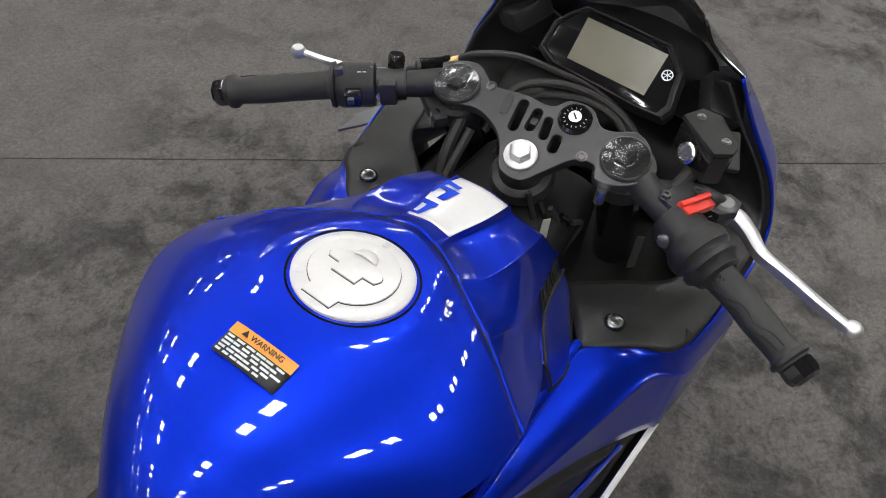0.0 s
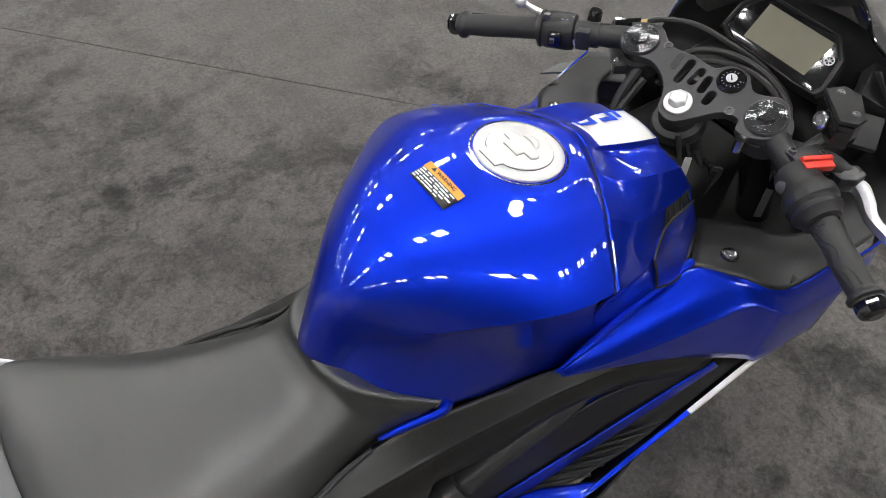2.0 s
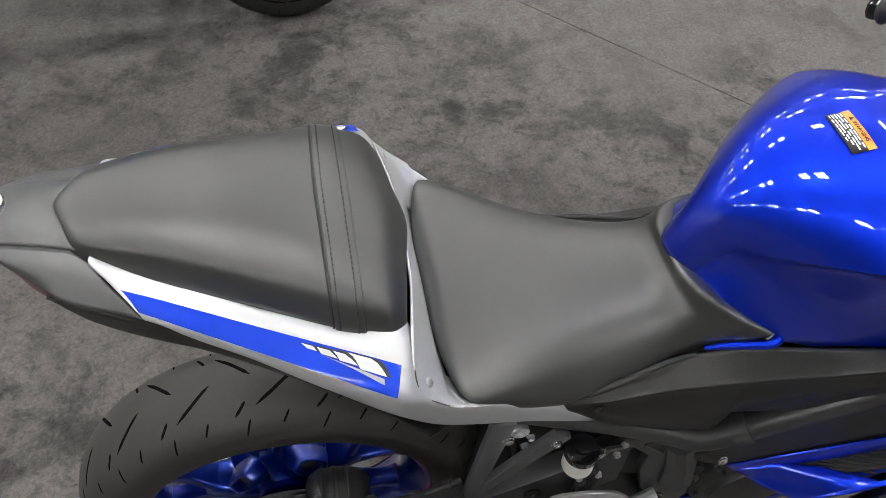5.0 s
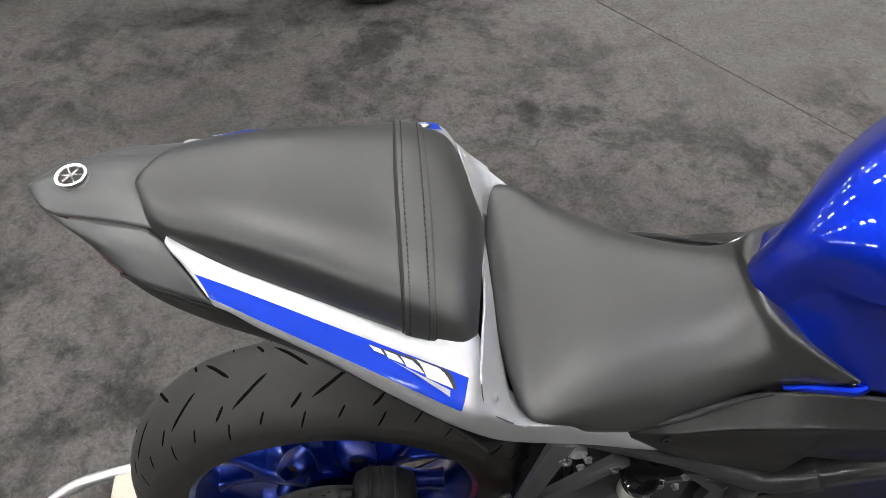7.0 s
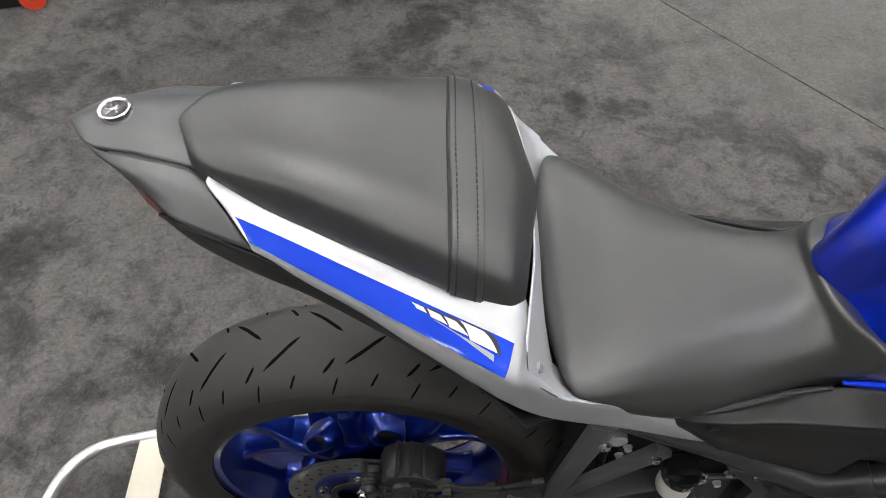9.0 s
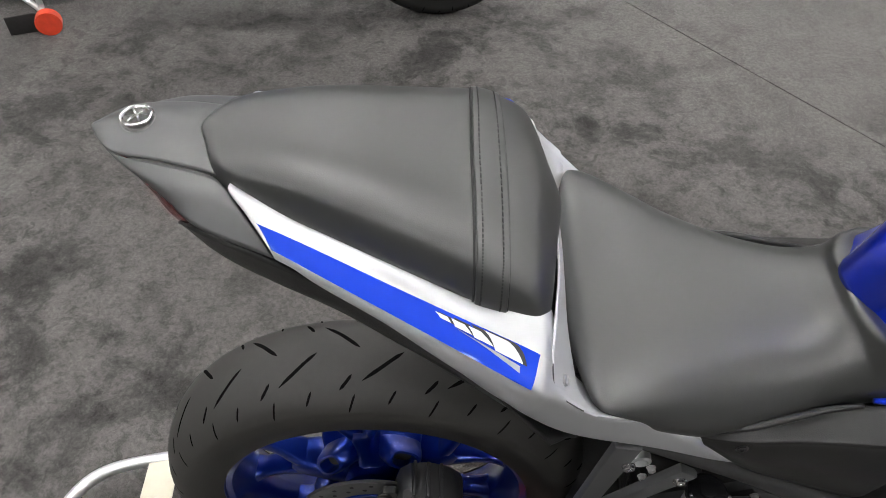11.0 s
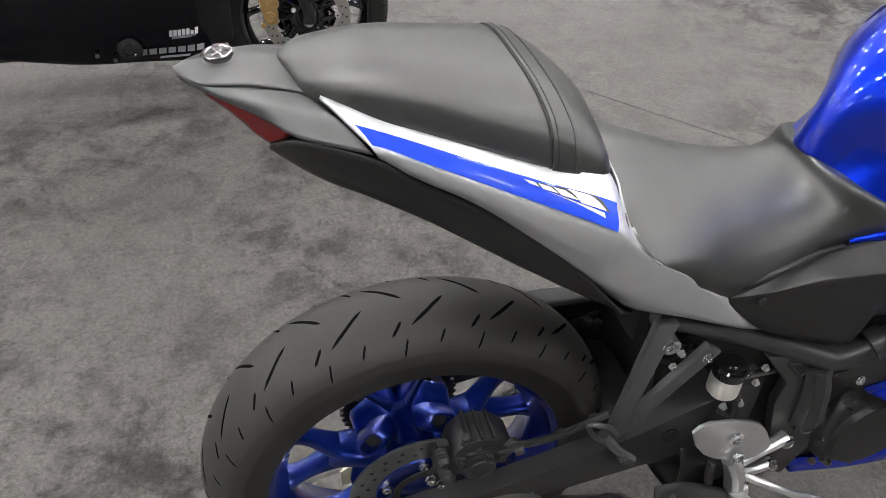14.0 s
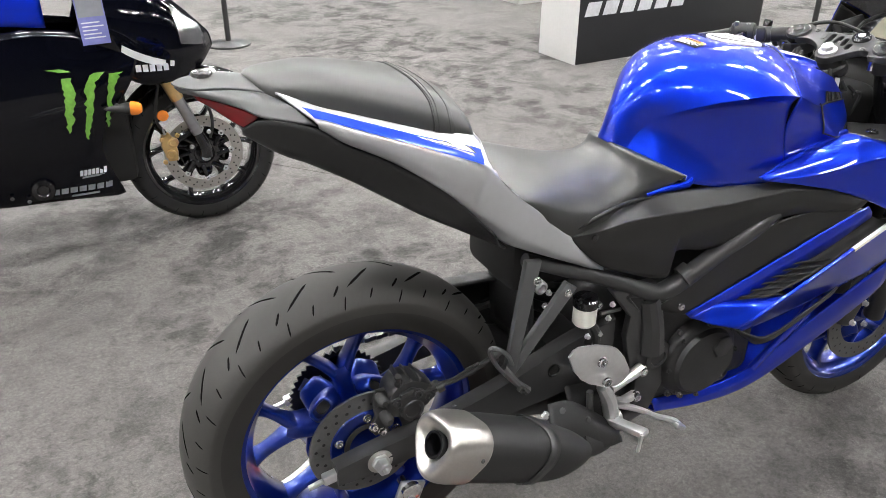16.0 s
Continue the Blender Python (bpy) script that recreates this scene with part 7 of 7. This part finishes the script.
for k, (pts, wd) in enumerate(([((-.356, .672), (-.354, .620), (-.366, .570), (-.372, .525), (-.380, .485)), (.014, .017, .013, .012, .002)],
                               [((-.252, .680), (-.280, .650), (-.296, .595), (-.304, .545), (-.318, .495), (-.328, .452)), (.020, .016, .013, .012, .010, .002)],
                               [((-.200, .672), (-.214, .640), (-.230, .595), (-.236, .555), (-.250, .515), (-.256, .485)), (.020, .013, .009, .008, .007, .002)],
                               [((-.390, .702), (-.352, .690)), (.022, .016)])):
    add("green_mark", claw(pts, wd, seed=k), GREEN, fair2, "ragged green claw stripe", smooth=60)
for x, z, w, h, m in ((-.334, .327, .046, .011, PRINT), (-.334, .309, .048, .004, GREYPRINT), (-.380, .265, .104, .011, GREYPRINT), (-.372, .241, .060, .004, GREYPRINT)):
    n = 1 if h < .006 else 7
    for k in range(n):
        x0, x1 = x - w + 2 * w * (k + .08) / n, x - w + 2 * w * (k + .86) / n
        add("sponsor_bar", skin([[on_fair(x0, z - h), on_fair(x1, z - h)], [on_fair(x0 + .004, z + h), on_fair(x1 + .004, z + h)]]), m, fair2, smooth=0)


def on_nose(x, z, lift=.004):
    p = no_net.reshape(-1, 3)
    d = (p[:, 0] - x) ** 2 + (p[:, 2] - z) ** 2
    k = np.argsort(d)[:4]
    w = 1 / (d[k] + 1e-6)
    return (x, float((p[k, 1] * w).sum() / w.sum()) - lift, z)


add("sponsor_bar", skin([[on_nose(-.164, .664), on_nose(-.138, .662)], [on_nose(-.164, .688), on_nose(-.138, .686)]]), RED, nose2, "small red sponsor mark", smooth=0)
for k in range(5):
    x = -.130 + .0235 * k
    add("sponsor_bar", skin([[on_nose(x, .660 - .002 * k), on_nose(x + .018, .659 - .002 * k)], [on_nose(x, .685 - .002 * k), on_nose(x + .018, .684 - .002 * k)]]), PRINT, nose2, smooth=0)

# information card on the black motorcycle
card = thing("info_card", (-.236, 1.713, .770), "violet printed information card on the black motorcycle", "card")
CM = basis((-.236, 1.713, .776), (1, .03, .02), (-.03, .12, 1))
add("sheet", prism([(-.045, 0), (.042, 0), (.042, .19), (-.045, .19)], .004, CM), PURPLE, card, "violet printed sheet", smooth=0)
add("picture", prism([(-.041, .088), (.038, .088), (.038, .186), (-.041, .186)], .0006, CM @ Matrix.Translation((0, 0, .0042))), GREYPRINT, card, "dark grey picture field", smooth=0)
for k in range(5):
    add("print_bar", prism([(-.036, 0), (.030 - .010 * (k % 3), 0), (.030 - .010 * (k % 3), .004), (-.036, .004)], .0006, CM @ Matrix.Translation((0, .020 + .012 * k, .0042))), PRINT, card, smooth=0)
add("card_stay", tube([(-.236, 1.720, .785), (-.250, 1.790, .770)], .004, 6, 0), FRAME, card)
